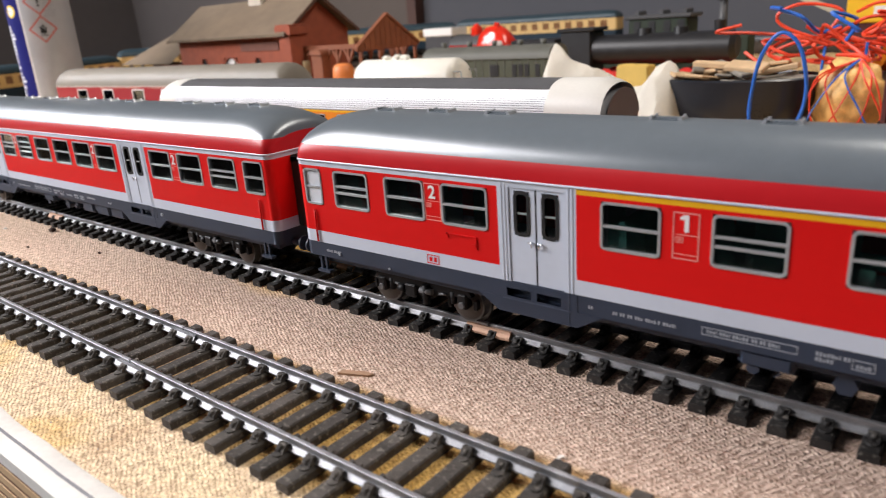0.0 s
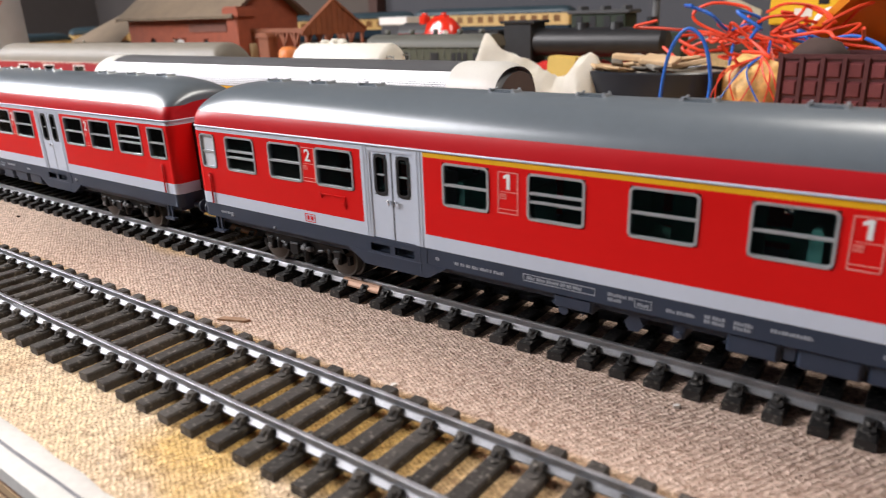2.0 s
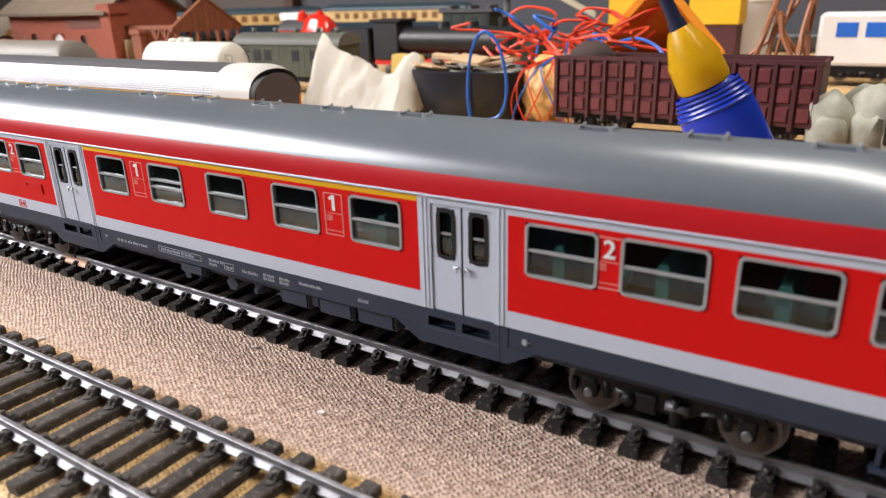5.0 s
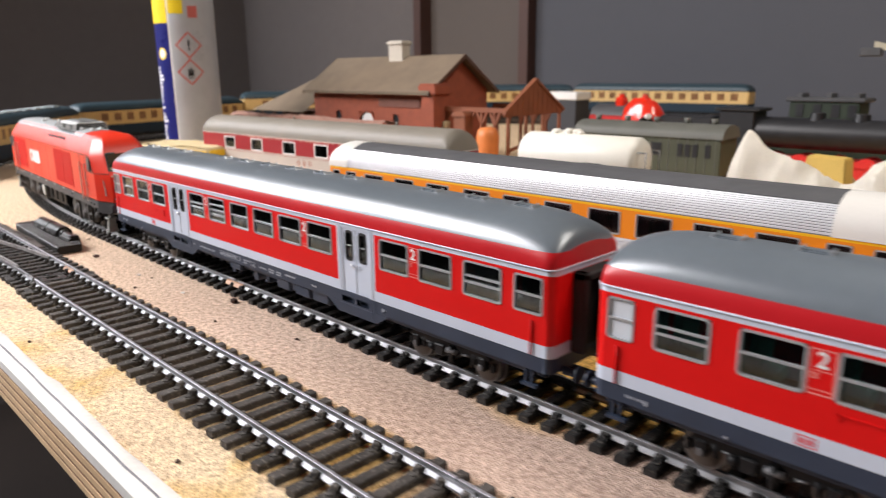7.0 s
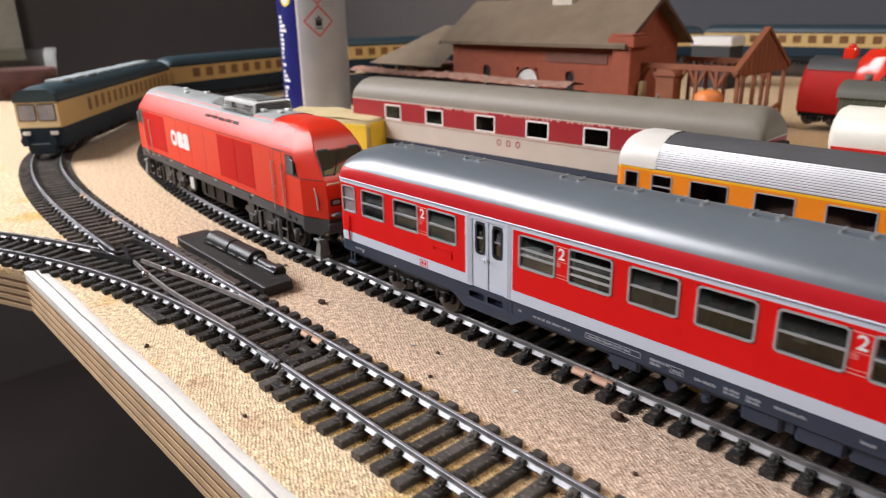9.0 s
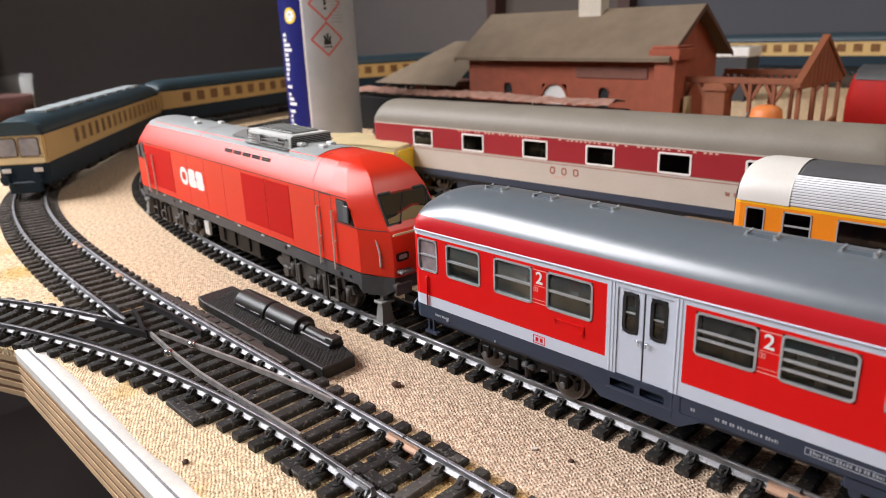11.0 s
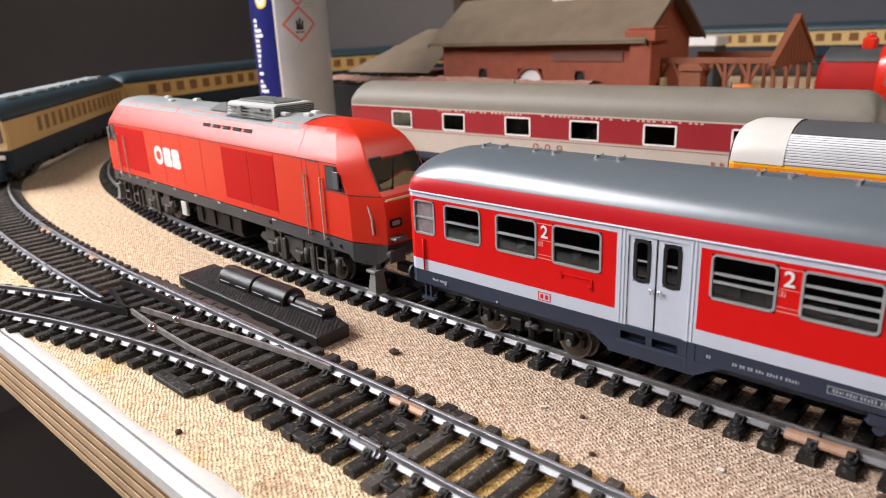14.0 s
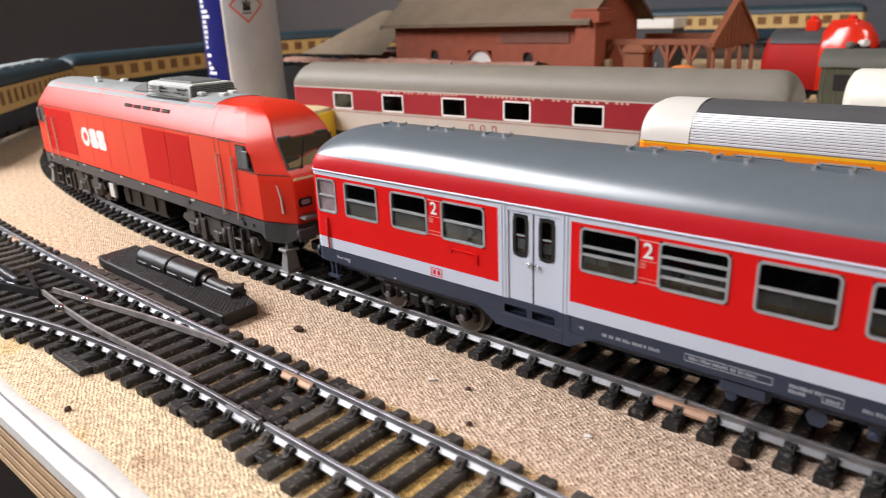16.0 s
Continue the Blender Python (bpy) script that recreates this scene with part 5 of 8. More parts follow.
# roof: grey panels, cooler box, intake slots
bm = bmesh.new()
for a, b in ((-99, -30), (-29, 15), (51, 72)):
    loft(bm, [[(x, y, z + 0.15) for y, z in ((-12.1, 56.4), (-9.7, 58.35), (-5.7, 59.4), (0, 59.8), (5.7, 59.4), (9.7, 58.35), (12.1, 56.4))] for x in (a, b)], closed=False, caps=False)
loft(bm, [[(x, y, z + 0.12) for y, z in ((-12.2, 56.5), (-9.7, 58.4), (-5.7, 59.4), (0, 59.8), (5.7, 59.4), (9.7, 58.4), (12.2, 56.5))] for x in (15, 51)], closed=False, caps=False)
part("roof_panel", bm, LOCO_ROOF, loco)
bm = bmesh.new()
prism(bm, [(-12, 58.5), (-9.5, 58.5), (-9.0, 62.6), (-7.5, 63.3), (8, 63.3), (9.5, 62.6), (10, 58.5)], 15, 51, "x")
part("cooler_box", bm, LOCO_LIGHT, loco, "light grey cooler box on the roof")
bm = bmesh.new()
prism(bm, [(-1, 59.2), (15, 59.2), (15, 63.0), (11, 62.6)], -9.5, 9.5, "y")
part("cooler_ramp", bm, mat("ramp_grey", (0.24, 0.25, 0.25), 0.5, vary=0.12), loco)
for s in (-1, 1):
    bm = bmesh.new()
    for k in range(3):
        y0 = s * (10.9 - 0.75 * k)
        box(bm, 17, 49, min(y0, y0 + s * 0.8), max(y0, y0 + s * 0.8), 59.6 + 1.0 * k, 60.0 + 1.0 * k)
    box(bm, 27, 30, min(s * 9.4, s * 11.4), max(s * 9.4, s * 11.4), 59.2, 62.2)
    box(bm, 36, 44, min(s * 9.4, s * 10.8), max(s * 9.4, s * 10.8), 60.8, 62.0)
    part("side_louvre", bm, LOUVRE, loco)
# dark seams round the cab and along the top of the sides
for s in (-1, 1):
    bm = bmesh.new()
    y0, y1 = sorted((s * HW, s * (HW + 0.05)))
    box(bm, -104, 99, y0, y1, 48.0, 48.3)
    for e in (-1, 1):
        box(bm, min(e * 78, e * 78.3), max(e * 78, e * 78.3), y0, y1, 26.0, 48.2)
        box(bm, min(e * 90, e * 103), max(e * 90, e * 103), y0, y1, 38.9, 39.15)
        box(bm, min(e * 90.6, e * 90.85), max(e * 90.6, e * 90.85), y0, y1, 26.0, 39.0)
        for (a0, z0), (a1, z1) in zip(SECTION[3:6], SECTION[4:7]):
            loft(bm, [[(e * x, s * (HW - a0 + 0.08), z0 + 0.05), (e * x, s * (HW - a1 + 0.08), z1 + 0.05)] for x in (75.6, 75.9)], closed=False, caps=False)
    part("cab_seam", bm, LOCO_GREY, loco)
bm = bmesh.new()
box(bm, 19, 47, -6, 6.5, 63.3, 63.9, 0.2)
part("cooler_grille", bm, LOUVRE, loco)
for k in range(7):
    bm = bmesh.new()
    box(bm, 20 + 4 * k, 21.2 + 4 * k, -5.6, 6.0, 63.9, 64.2)
    part("slat", bm, LOCO_ROOF, loco)
for k in range(6):
    bm = bmesh.new()
    box(bm, 51.0, 51.25, -8.6, 9.2, 59.0 + k * 0.65, 59.35 + k * 0.65)
    part("slat", bm, LOCO_GREY, loco)
for s in (-1, 1):
    for k in range(5):
        bm = bmesh.new()
        c = 0.5 + 8.6 * k
        for zz, yy in ((53.2, HW - 2.75), (53.9, HW - 3.15)):
            box(bm, c, c + 6.2, min(s * yy, s * (yy + 0.35)), max(s * yy, s * (yy + 0.35)), zz, zz + 0.6)
        part("intake_slot", bm, LOCO_GREY, loco)
for x, y in ((54, -6), (61, 3), (65, -3), (-70, 3), (-50, -4), (-40, 4)):
    bm = bmesh.new()
    box(bm, x - 2, x + 2, y - 1.2, y + 1.2, 59.4, 60.8, 0.3)
    part("roof_fitting", bm, LOCO_LIGHT, loco)
# operator mark as plain white shapes
for s in (-1, 1):
    bm = bmesh.new()
    ring_frame(bm, -50.0, -40.4, 32.8, 41.3, 4.2, 2.3, -0.12, 0.1)
    for a in (-39.6, -30.6):
        prism(bm, rounded(a, a + 8.2, 36.6, 41.3, 1.9), -0.12, 0.1, "y")
        prism(bm, rounded(a, a + 8.8, 32.8, 37.3, 1.9), -0.13, 0.1, "y")
    om = part("operator_mark", bm, PRINT, loco, "white operator mark")
    om.matrix_basis = pose(0, -HW * MM, 0) if s < 0 else pose(-72 * MM, HW * MM, 0, 0, 0, 180)
CAB_PARTS = ("cab_door", "handrail", "side_window", "nose_handrail", "side_mirror", "windscreen", "wiper", "headlight", "buffer", "front_step", "buffer_tread", "front_stripe", "coupler")
for ob in loco.children:
    if ob.name.split(".")[0] in CAB_PARTS and ob.data.vertices[0].co.x < -0.07:
        ob.matrix_basis = REAR

# ---- sidings behind the train
lay_track("siding_track", "siding with black sleepers under the silver and orange coach", [(x, 122.2, 180.0) for x in range(620, -20, -4)], SLEEPER, RAIL_DULL)
lay_track("siding_track", "siding with black sleepers under the sleeping coach", [(x, 176.0 + (x + 222) * 0.058, 183.3) for x in range(340, -300, -4)], SLEEPER, RAIL_DULL)

# ---- silver and orange coach
ORANGE = mat("orange_band", (0.74, 0.22, 0.008), 0.4, vary=0.05)
SILVER = mat("silver_ribbed_metal", (0.68, 0.69, 0.72), 0.36, metal=0.25, vary=0.06, scale=40)
WHITE_END = mat("pale_roof_end", (0.66, 0.64, 0.60), 0.4, vary=0.05)
ROOF_DARK = mat("dark_grey_roof", (0.075, 0.075, 0.08), 0.6, vary=0.15)
PURPLE_PANE = glass("brown_tinted_pane", (0.75, 0.60, 0.58), 1.5, 0.06)
orange = thing("silver_orange_coach", "silver ribbed coach with an orange window band and dark roof", "railway coach", 56, 106, 0)
orange["len"] = 303
wo = [(4.5, 11.3), (17.3, 26.8), (34.5, 50.5), (60.5, 75.5), (85.5, 102), (112, 129), (137.5, 153), (161.5, 176), (184.5, 200), (207, 222.5), (231, 246), (254, 269), (277, 285), (291, 298)]
ribbed = [(math.cos(math.pi * k / 84), 0.0) for k in range(85)]
holes = [(a, b, 31.2, 41.0, 1) for a, b in wo]
# roof base darkened to paint the shade between the silver ribs
coach_shell(orange, 303, 32.4, [(15.5, 20.5, 2), (20.5, 30.2, 3), (30.2, 42.0, 0), (42.0, 43.0, 1)], [ORANGE, YELLOW, SKIRT, SILVER], holes, [], 43.0, 56.0, mat("rib_groove_grey", (0.16, 0.165, 0.18), 0.5, vary=0.15),
            dome=13, corner=2.4, roof_shape=ribbed, roof_power=2.2)
for a, b in wo:
    for flip in (False, True):
        coach_window(orange, a, b, 31.2, 41.0, 32.4, flip, 303, 1 if b - a < 10.2 and a > 12 else 0, FRAME, PURPLE_PANE, radius=1.0, width=0.5)
bm = bmesh.new()
for k in range(7):
    for y0, y1 in ((-0.25, 0.0), (32.4, 32.65)):
        box(bm, 2.5, 300.5, y0, y1, 21.0 + 1.3 * k, 21.6 + 1.3 * k)
part("side_ribs", bm, SILVER, orange)
bm = bmesh.new()
pw = 2.2


def roof_at(c, lift=0.0):
    s = (1 - abs(c) ** pw) ** (1 / pw)
    return (16.2 - 16.2 * c, 43.0 + 13.0 * s + lift)


loft(bm, [[(x, *roof_at(-0.70 + 1.40 * k / 12, lift=0.45)) for k in range(13)] for x in (20, 150, 278)], closed=False, caps=False)
part("roof_walk", bm, ROOF_DARK, orange, "dark grey roof centre")
for sd in (-1, 1):
    for k in range(12):
        a0 = math.acos(0.70) * (1 - (k + 0.18) / 12)
        a1 = math.acos(0.70) * (1 - (k + 0.86) / 12)
        bm = bmesh.new()
        loft(bm, [[(x, *roof_at(sd * math.cos(a0 + (a1 - a0) * j / 3), lift=(0.25, 0.55, 0.55, 0.25)[j])) for j in range(4)] for x in (17.5, 150, 278)], closed=False, caps=False)
        part("roof_rib", bm, SILVER, orange)
for a, b in ((1.2, 19), (278, 301.8)):
    bm = bmesh.new()
    rings = []
    for k in range(9):
        x = a + (b - a) * k / 8
        d = (x - a if a < 100 else b - x)
        hf = (1 - (1 - min(1, max(0.0, d / 11 + 0.42))) ** 2.3) ** (1 / 2.3)
        rings.append([(x, 16.2 - 16.5 * c, 43.0 + 13.6 * hf * (1 - abs(c) ** pw) ** (1 / pw)) for c in (math.cos(math.pi * j / 28) for j in range(29))])
    loft(bm, rings, closed=False, caps=False)
    part("roof_end", bm, WHITE_END, orange, "pale smooth roof end", smooth=True)
for xx, s in ((-0.2, -1), (303.2, 1)):
    bm = bmesh.new()
    prism(bm, [(y, z_) for y, z_ in [(3, 20), (29.4, 20), (29.4, 42)] + [(16.2 - 14.5 * math.cos(math.pi * (1 - j / 10)), 42 + 11 * math.sin(math.pi * j / 10)) for j in range(11)]], xx - 0.15, xx + 0.15, "x")
    part("end_wall", bm, mat("end_brown", (0.10, 0.075, 0.07), 0.6, vary=0.15), orange)
seats(orange, SEAT_B, 40, 270, 32.4)
bm = bmesh.new()
box(bm, 4, 299, 13.0, 13.8, 22.6, 42.6)
part("corridor_wall", bm, mat("maroon_cabin_wall", (0.15, 0.08, 0.085), 0.6, vary=0.25, scale=60), orange, "maroon inner corridor wall")
del orange["len"]
bm = bmesh.new()
box(bm, 3, 300, 3, 29.4, 13.5, 21)
box(bm, 120, 170, 4, 28.4, 9, 14, 0.6)
part("underframe", bm, SKIRT, orange)
for xx in (42, 261):
    bogie(orange, xx, 16.2)

# ---- sleeping coach, crimson over cream
CRIMSON = mat("crimson_paint", (0.29, 0.014, 0.022), 0.42, vary=0.06)
CREAM_SIDE = mat("cream_grey_paint", (0.47, 0.42, 0.37), 0.45, vary=0.06)
ROOF_TAN = mat("dusty_grey_roof", (0.20, 0.178, 0.145), 0.55, vary=0.10)
PRINT_BROWN = mat("maroon_print", (0.30, 0.10, 0.07), 0.5)
PRINT_GOLD = mat("pale_gold_print", (0.62, 0.38, 0.30), 0.5)
PALE_FRAME = mat("pale_frame", (0.74, 0.72, 0.70), 0.4, vary=0.05)
sleeper_car = thing("sleeping_coach", "crimson and cream sleeping coach with a dusty grey roof", "railway coach", -215, 159.8, 0, turn=3.3)
ws = [(6, 9.5, 33.4, 44.2)] + [(a, a + 17.0, 33.2, 43.8) for a in (37.8, 79.0, 124.0, 164.8, 205.2)] + [(247, 264, 33.2, 43.8)]
sleeper_car["len"] = 303
coach_shell(sleeper_car, 303, 32.4, [(15.5, 19.5, 2), (19.5, 33.0, 1), (33.0, 45.6, 0), (45.6, 46.4, 1)], [CRIMSON, CREAM_SIDE, SKIRT], ws[1:], [], 46.4, 60.2, ROOF_TAN, dome=9, corner=2.6)
for a, b, c, d in ws[1:]:
    for flip in (False, True):
        coach_window(sleeper_car, a, b, c, d, 32.4, flip, 303, 0, PALE_FRAME, PANE, radius=1.2, width=1.0)
seats(sleeper_car, SEAT_B, 30, 280, 32.4, pitch=24)
CABIN_BROWN = mat("brown_cabin_wall", (0.16, 0.10, 0.085), 0.6, vary=0.25, scale=60)
bm = bmesh.new()
box(bm, 4, 299, 13.0, 13.8, 22.6, 45.8)
part("corridor_wall", bm, CABIN_BROWN, sleeper_car, "brown inner corridor wall")
del sleeper_car["len"]
bm = bmesh.new()
for z_ in (33.0, 31.6):
    box(bm, 2.6, 300, -0.12, 0, z_, z_ + 0.35)
part("maroon_line", bm, PRINT_BROWN, sleeper_car)
bm = bmesh.new()
for k, x in enumerate((142.6, 150.0, 157.4)):
    ring_frame(bm, x, x + 3.4, 26.0, 30.0, 1.2, 0.8, -0.12, 0.05)
part("operator_mark", bm, PRINT_BROWN, sleeper_car, "three small maroon marks")
rngp = random.Random(5)
for a, b in ((76, 136), (148, 190), (194, 234)):
    bm = bmesh.new()
    x = a
    while x < b:
        box(bm, x, x + 1.5, -0.1, 0, 44.6, 45.5)
        x += 2.7 if rngp.random() < 0.85 else 5
    part("name_print", bm, PRINT_GOLD, sleeper_car)
print_bars(sleeper_car, 144, 24.2, (9,), y=-0.1, h=0.7, material=PRINT_GOLD)
print_bars(sleeper_car, 239, 26.0, (2, 2, 2), y=-0.1, h=2.0, gap=2, material=PRINT_BROWN)
bm = bmesh.new()
box(bm, 3, 300, 3, 29.4, 13.0, 20)
box(bm, 70, 120, 4, 28.4, 8, 14, 0.6)
box(bm, 165, 215, 4, 28.4, 9, 14, 0.6)
part("underframe", bm, SKIRT, sleeper_car)
for xx in (42, 261):
    bogie(sleeper_car, xx, 16.2)
for xx, s in ((0, -1), (303, 1)):
    bm = bmesh.new()
    box(bm, min(xx, xx + s * 4), max(xx, xx + s * 4), 9, 23.4, 20, 44, 0.6)
    part("gangway", bm, GANG, sleeper_car)
for xx in (120, 240):
    bm = bmesh.new()
    cyl(bm, (xx, 16, 60), (xx, 16, 62.5), 0.6, 0.6, 8)
    part("roof_vent_pipe", bm, ROOF_TAN, sleeper_car)

# ---- blue and beige railcar train on the outer curve
BEIGE = mat("ivory_beige_paint", (0.56, 0.38, 0.15), 0.45, vary=0.06)
OCEAN = mat("ocean_blue_paint", (0.008, 0.022, 0.038), 0.5, vary=0.12, spec=0.25)
ROOF_BLUE = mat("blue_grey_roof", (0.03, 0.055, 0.07), 0.45, vary=0.15)
ROOF_PALE = mat("pale_blue_roof_top", (0.33, 0.38, 0.40), 0.55, vary=0.15)
R_OUT, CX, CY = 520.0, -200.0, YT2 + 520.0


def outer(a):
    if a <= math.pi:
        return Vector((CX - R_OUT * math.sin(a), CY - R_OUT * math.cos(a), 0))
    return Vector((CX + R_OUT * (a - math.pi), CY + R_OUT, 0))


def railcar(front, rear, cab, pale):
    p1, p2 = outer(front), outer(rear)
    d = (p1 - p2)
    length = round(d.length, 1)
    d.normalize()
    nrm = Vector((-d.y, d.x, 0))
    o = p2 - nrm * 16.2
    lift = (climb(front) + climb(rear)) / 2
    t = thing("railcar", "blue and beige railcar with pale cab front" if cab else "blue and beige railcar centre coach", "railcar", o.x, o.y, lift, math.degrees(math.atan2(d.y, d.x)), group="blue and beige railcar train")
    t["len"] = length
    n_, room = (16, length - 66) if cab else (13, length - 40)
    wins = [(16 + room * k / n_, 16 + room * k / n_ + room / n_ * 0.62, 31.6, 43.6) for k in range(n_)]
    coach_shell(t, length, 32.4, [(13.0, 27.0, 1), (27.0, 29.0, 0), (29.0, 45.8, 0), (45.8, 47.6, 1)], [BEIGE, OCEAN], wins, [], 47.6, 58.0, ROOF_BLUE, dome=20, corner=3.5)
    for a, b, c, e in wins:
        coach_window(t, a, b, c, e, 32.4, False, length, 0, BEIGE, mat("brown_window", (0.19, 0.09, 0.035), 0.3, vary=0.35, scale=90), radius=1.0, width=0.7)
        coach_window(t, a, b, c, e, 32.4, True, length, 0, BEIGE, mat("brown_window", (0.19, 0.09, 0.035), 0.3, vary=0.35, scale=90), radius=1.0, width=0.7)
    del t["len"]
    bm = bmesh.new()
    box(bm, 4, length - 4, 3, 29.4, 9.5, 13.5)
    for k in range(6):
        box(bm, 70 + 28 * k, 90 + 28 * k, 2, 30.4, 8, 13, 0.6)
    part("underframe", bm, BOGIE, t)
    for xx in (42, length - 42):
        bogie(t, xx, 16.2)
    if pale:
        for k in range(9):
            x = 40 + k * (length - 70) / 9
            bm = bmesh.new()
            box(bm, x, x + 18, 9, 23.4, 57.2, 59.4, 0.5)
            part("roof_equipment", bm, ROOF_PALE, t)
    if cab:
        L_ = length
        bm = bmesh.new()
        prism(bm, [(0.2, 46.5), (32.2, 46.5), (30.5, 52.5), (25, 55.5), (7.4, 55.5), (1.9, 52.5)], L_ - 14, L_ + 0.8, "x")
        part("cab_roof", bm, ROOF_BLUE, t)
        bm = bmesh.new()
        prism(bm, rounded(0.6, 31.8, 27.6, 47.0, 1.5), L_ - 0.3, L_ + 0.05, "x")
        part("cab_face", bm, mat("pale_cream_paint", (0.82, 0.68, 0.42), 0.4, vary=0.04), t, "pale cream cab front")
        for a, b in ((2.4, 15.6), (16.8, 30.0)):
            bm = bmesh.new()
            prism(bm, rounded(a, b, 32.2, 45.0, 1.6), L_ + 0.05, L_ + 0.6, "x")
            fr = part("front_window", bm, mat("brown_rubber_frame", (0.10, 0.06, 0.04), 0.6), t)
            bm = bmesh.new()
            prism(bm, rounded(a + 0.7, b - 0.7, 32.9, 44.3, 1.4), L_ + 0.6, L_ + 0.8, "x")
            part("pane", bm, mat("grey_brown_window", (0.34, 0.33, 0.35), 0.2, vary=0.35, scale=120), fr)
        for yy in (6, 26.4):
            bm = bmesh.new()
            cyl(bm, (L_, yy, 18), (L_ + 5, yy, 18), 1.3, 1.3, 10)
            cyl(bm, (L_ + 5, yy, 18), (L_ + 6, yy, 18), 3, 3, 14)
            part("buffer", bm, OCEAN, t)
            bm = bmesh.new()
            box(bm, L_, L_ + 0.8, yy - 3, yy + 3, 21.5, 24.5, 0.4)
            part("headlight", bm, PALE_FRAME, t)
        bm = bmesh.new()
        box(bm, L_ - 4, L_ + 2.5, 6, 26.4, 7.5, 15.5, 0.8)
        part("snow_plough", bm, OCEAN, t)


A0 = radians(22.0) - 0.035
for k in range(5):
    railcar(A0 + k * radians(35.6), A0 + k * radians(35.6) + radians(34.6), k == 0, k == 0)

# ---- point motor beside the turnout
CHECKER = mat("chequered_black_plastic", (0.014, 0.013, 0.012), 0.42, spec=0.35, vary=0.25, scale=200, bump=0.5, bump_scale=2600)
motor = thing("point_motor", "black plastic point motor on a chequered base beside the turnout", "point motor", -57, -21, 0)
PLATE = [(-47.2, -5.4), (-40.0, -6.6), (44.7, -8.4), (44.7, 4.4), (30.2, 8.0), (-47.8, 10.7)]
bm = bmesh.new()
prism(bm, PLATE, 0.3, 4.6, "z")
bmesh.ops.bevel(bm, geom=bm.edges[:], offset=0.4, segments=1, affect="EDGES")
part("base_plate", bm, CHECKER, motor, "black base plate with a chequered top")
bm = bmesh.new()
for i in range(52):
    for j in range(18):
        x, y = -46 + i * 1.75 + (j % 2) * 0.87, -7.6 + j * 0.95
        inside = all((q[0] - p[0]) * (y - p[1]) - (q[1] - p[1]) * (x - p[0]) > 0.9 * math.hypot(q[0] - p[0], q[1] - p[1]) for p, q in zip(PLATE, PLATE[1:] + PLATE[:1]))
        if inside and not (-30 < x < 34 and y > -0.4) and x > -40 - y * 0.3:
            v = [bm.verts.new(p) for p in ((x - 0.78, y, 4.6), (x, y - 0.7, 4.6), (x + 0.78, y, 4.6), (x, y + 0.7, 4.6), (x, y, 5.2))]
            for a, b in ((0, 1), (1, 2), (2, 3), (3, 0)):
                bm.faces.new((v[a], v[b], v[4]))
tagged(part("chequer_studs", bm, CHECKER, motor), kind="stuff")
GLOSSY_BLACK = mat("glossy_black_plastic", (0.014, 0.013, 0.012), 0.36, vary=0.2, spec=0.35)
for a, b, r in ((-26.0, -5.0, 4.9), (-4.4, 15.5, 4.7)):
    bm = bmesh.new()
    rings = []
    for x, k in ((a, 0.94), (a + 0.4, 1.0), (b - 0.4, 1.0), (b, 0.94)):
        rings.append([(x, 4.6 + r * k * math.cos(t_), max(4.0, 5.2 + r * k * math.sin(t_))) for t_ in (2 * math.pi * j / 30 for j in range(30))])
    loft(bm, rings)
    cover = part("coil_cover", bm, GLOSSY_BLACK, motor, smooth=True, sharp=20)
    for c in (0.25, 0.75):
        bm = bmesh.new()
        xc = a + (b - a) * c
        box(bm, xc - 3.4, xc + 3.4, 4.6 - r - 0.25, 4.6 - r + 0.5, 4.6, 6.2, 0.2)
        part("coil_lug", bm, GLOSSY_BLACK, cover)
bm = bmesh.new()
cyl(bm, (15, 4.4, 5.6), (18.5, 4.3, 5.5), 3.0, 2.8, 20)
cyl(bm, (18.5, 4.3, 5.4), (34, 4.0, 5.2), 2.3, 2.2, 18)
part("plunger_cover", bm, GLOSSY_BLACK, motor, smooth=True)
bm = bmesh.new()
prism(bm, [(17.5, 1.2), (35.5, 1.0), (35.5, 7.0), (17.5, 7.2)], 4.4, 6.2, "z")
prism(bm, [(31.5, 2.0), (36, 2.0), (36, 6.2), (31.5, 6.2)], 6.2, 8.0, "z")
bmesh.ops.bevel(bm, geom=bm.edges[:], offset=0.35, segments=1, affect="EDGES")
part("slider_box", bm, GLOSSY_BLACK, motor)
for x in (-38, 39):
    bm = bmesh.new()
    cyl(bm, (x, 0, 4.5), (x, 0, 5.0), 1.6, 1.5, 14)
    part("screw_boss", bm, CHECKER, motor)

# ---- spray can
CAN_BLUE = mat("can_blue_print", (0.015, 0.018, 0.16), 0.3, metal=0.2, vary=0.06)
CAN_SILVER = mat("can_pale_silver", (0.50, 0.52, 0.55), 0.4, metal=0.35, vary=0.08)
CAN_YELLOW = mat("can_yellow_print", (0.82, 0.60, 0.02), 0.35)
CAN_RED = mat("hazard_red_print", (0.55, 0.12, 0.10), 0.5)
can = thing("spray_can", "blue and pale silver spray can with hazard signs, standing upright", "spray can", -357, 221, 0)
CR, CH = 31.2, 196.0
SPLIT = 302.0  # heading at which the blue print ends


def can_patch(name, a0, a1, z0, z1, material, lift=0.0, n=10, parent=None):
    bm = bmesh.new()
    loft(bm, [[((CR + lift) * math.cos(radians(a0 + (a1 - a0) * k / n)), (CR + lift) * math.sin(radians(a0 + (a1 - a0) * k / n)), z_) for k in range(n + 1)] for z_ in (z0, z1)], closed=False, caps=False)
    return part(name, bm, material, parent or can, smooth=True)


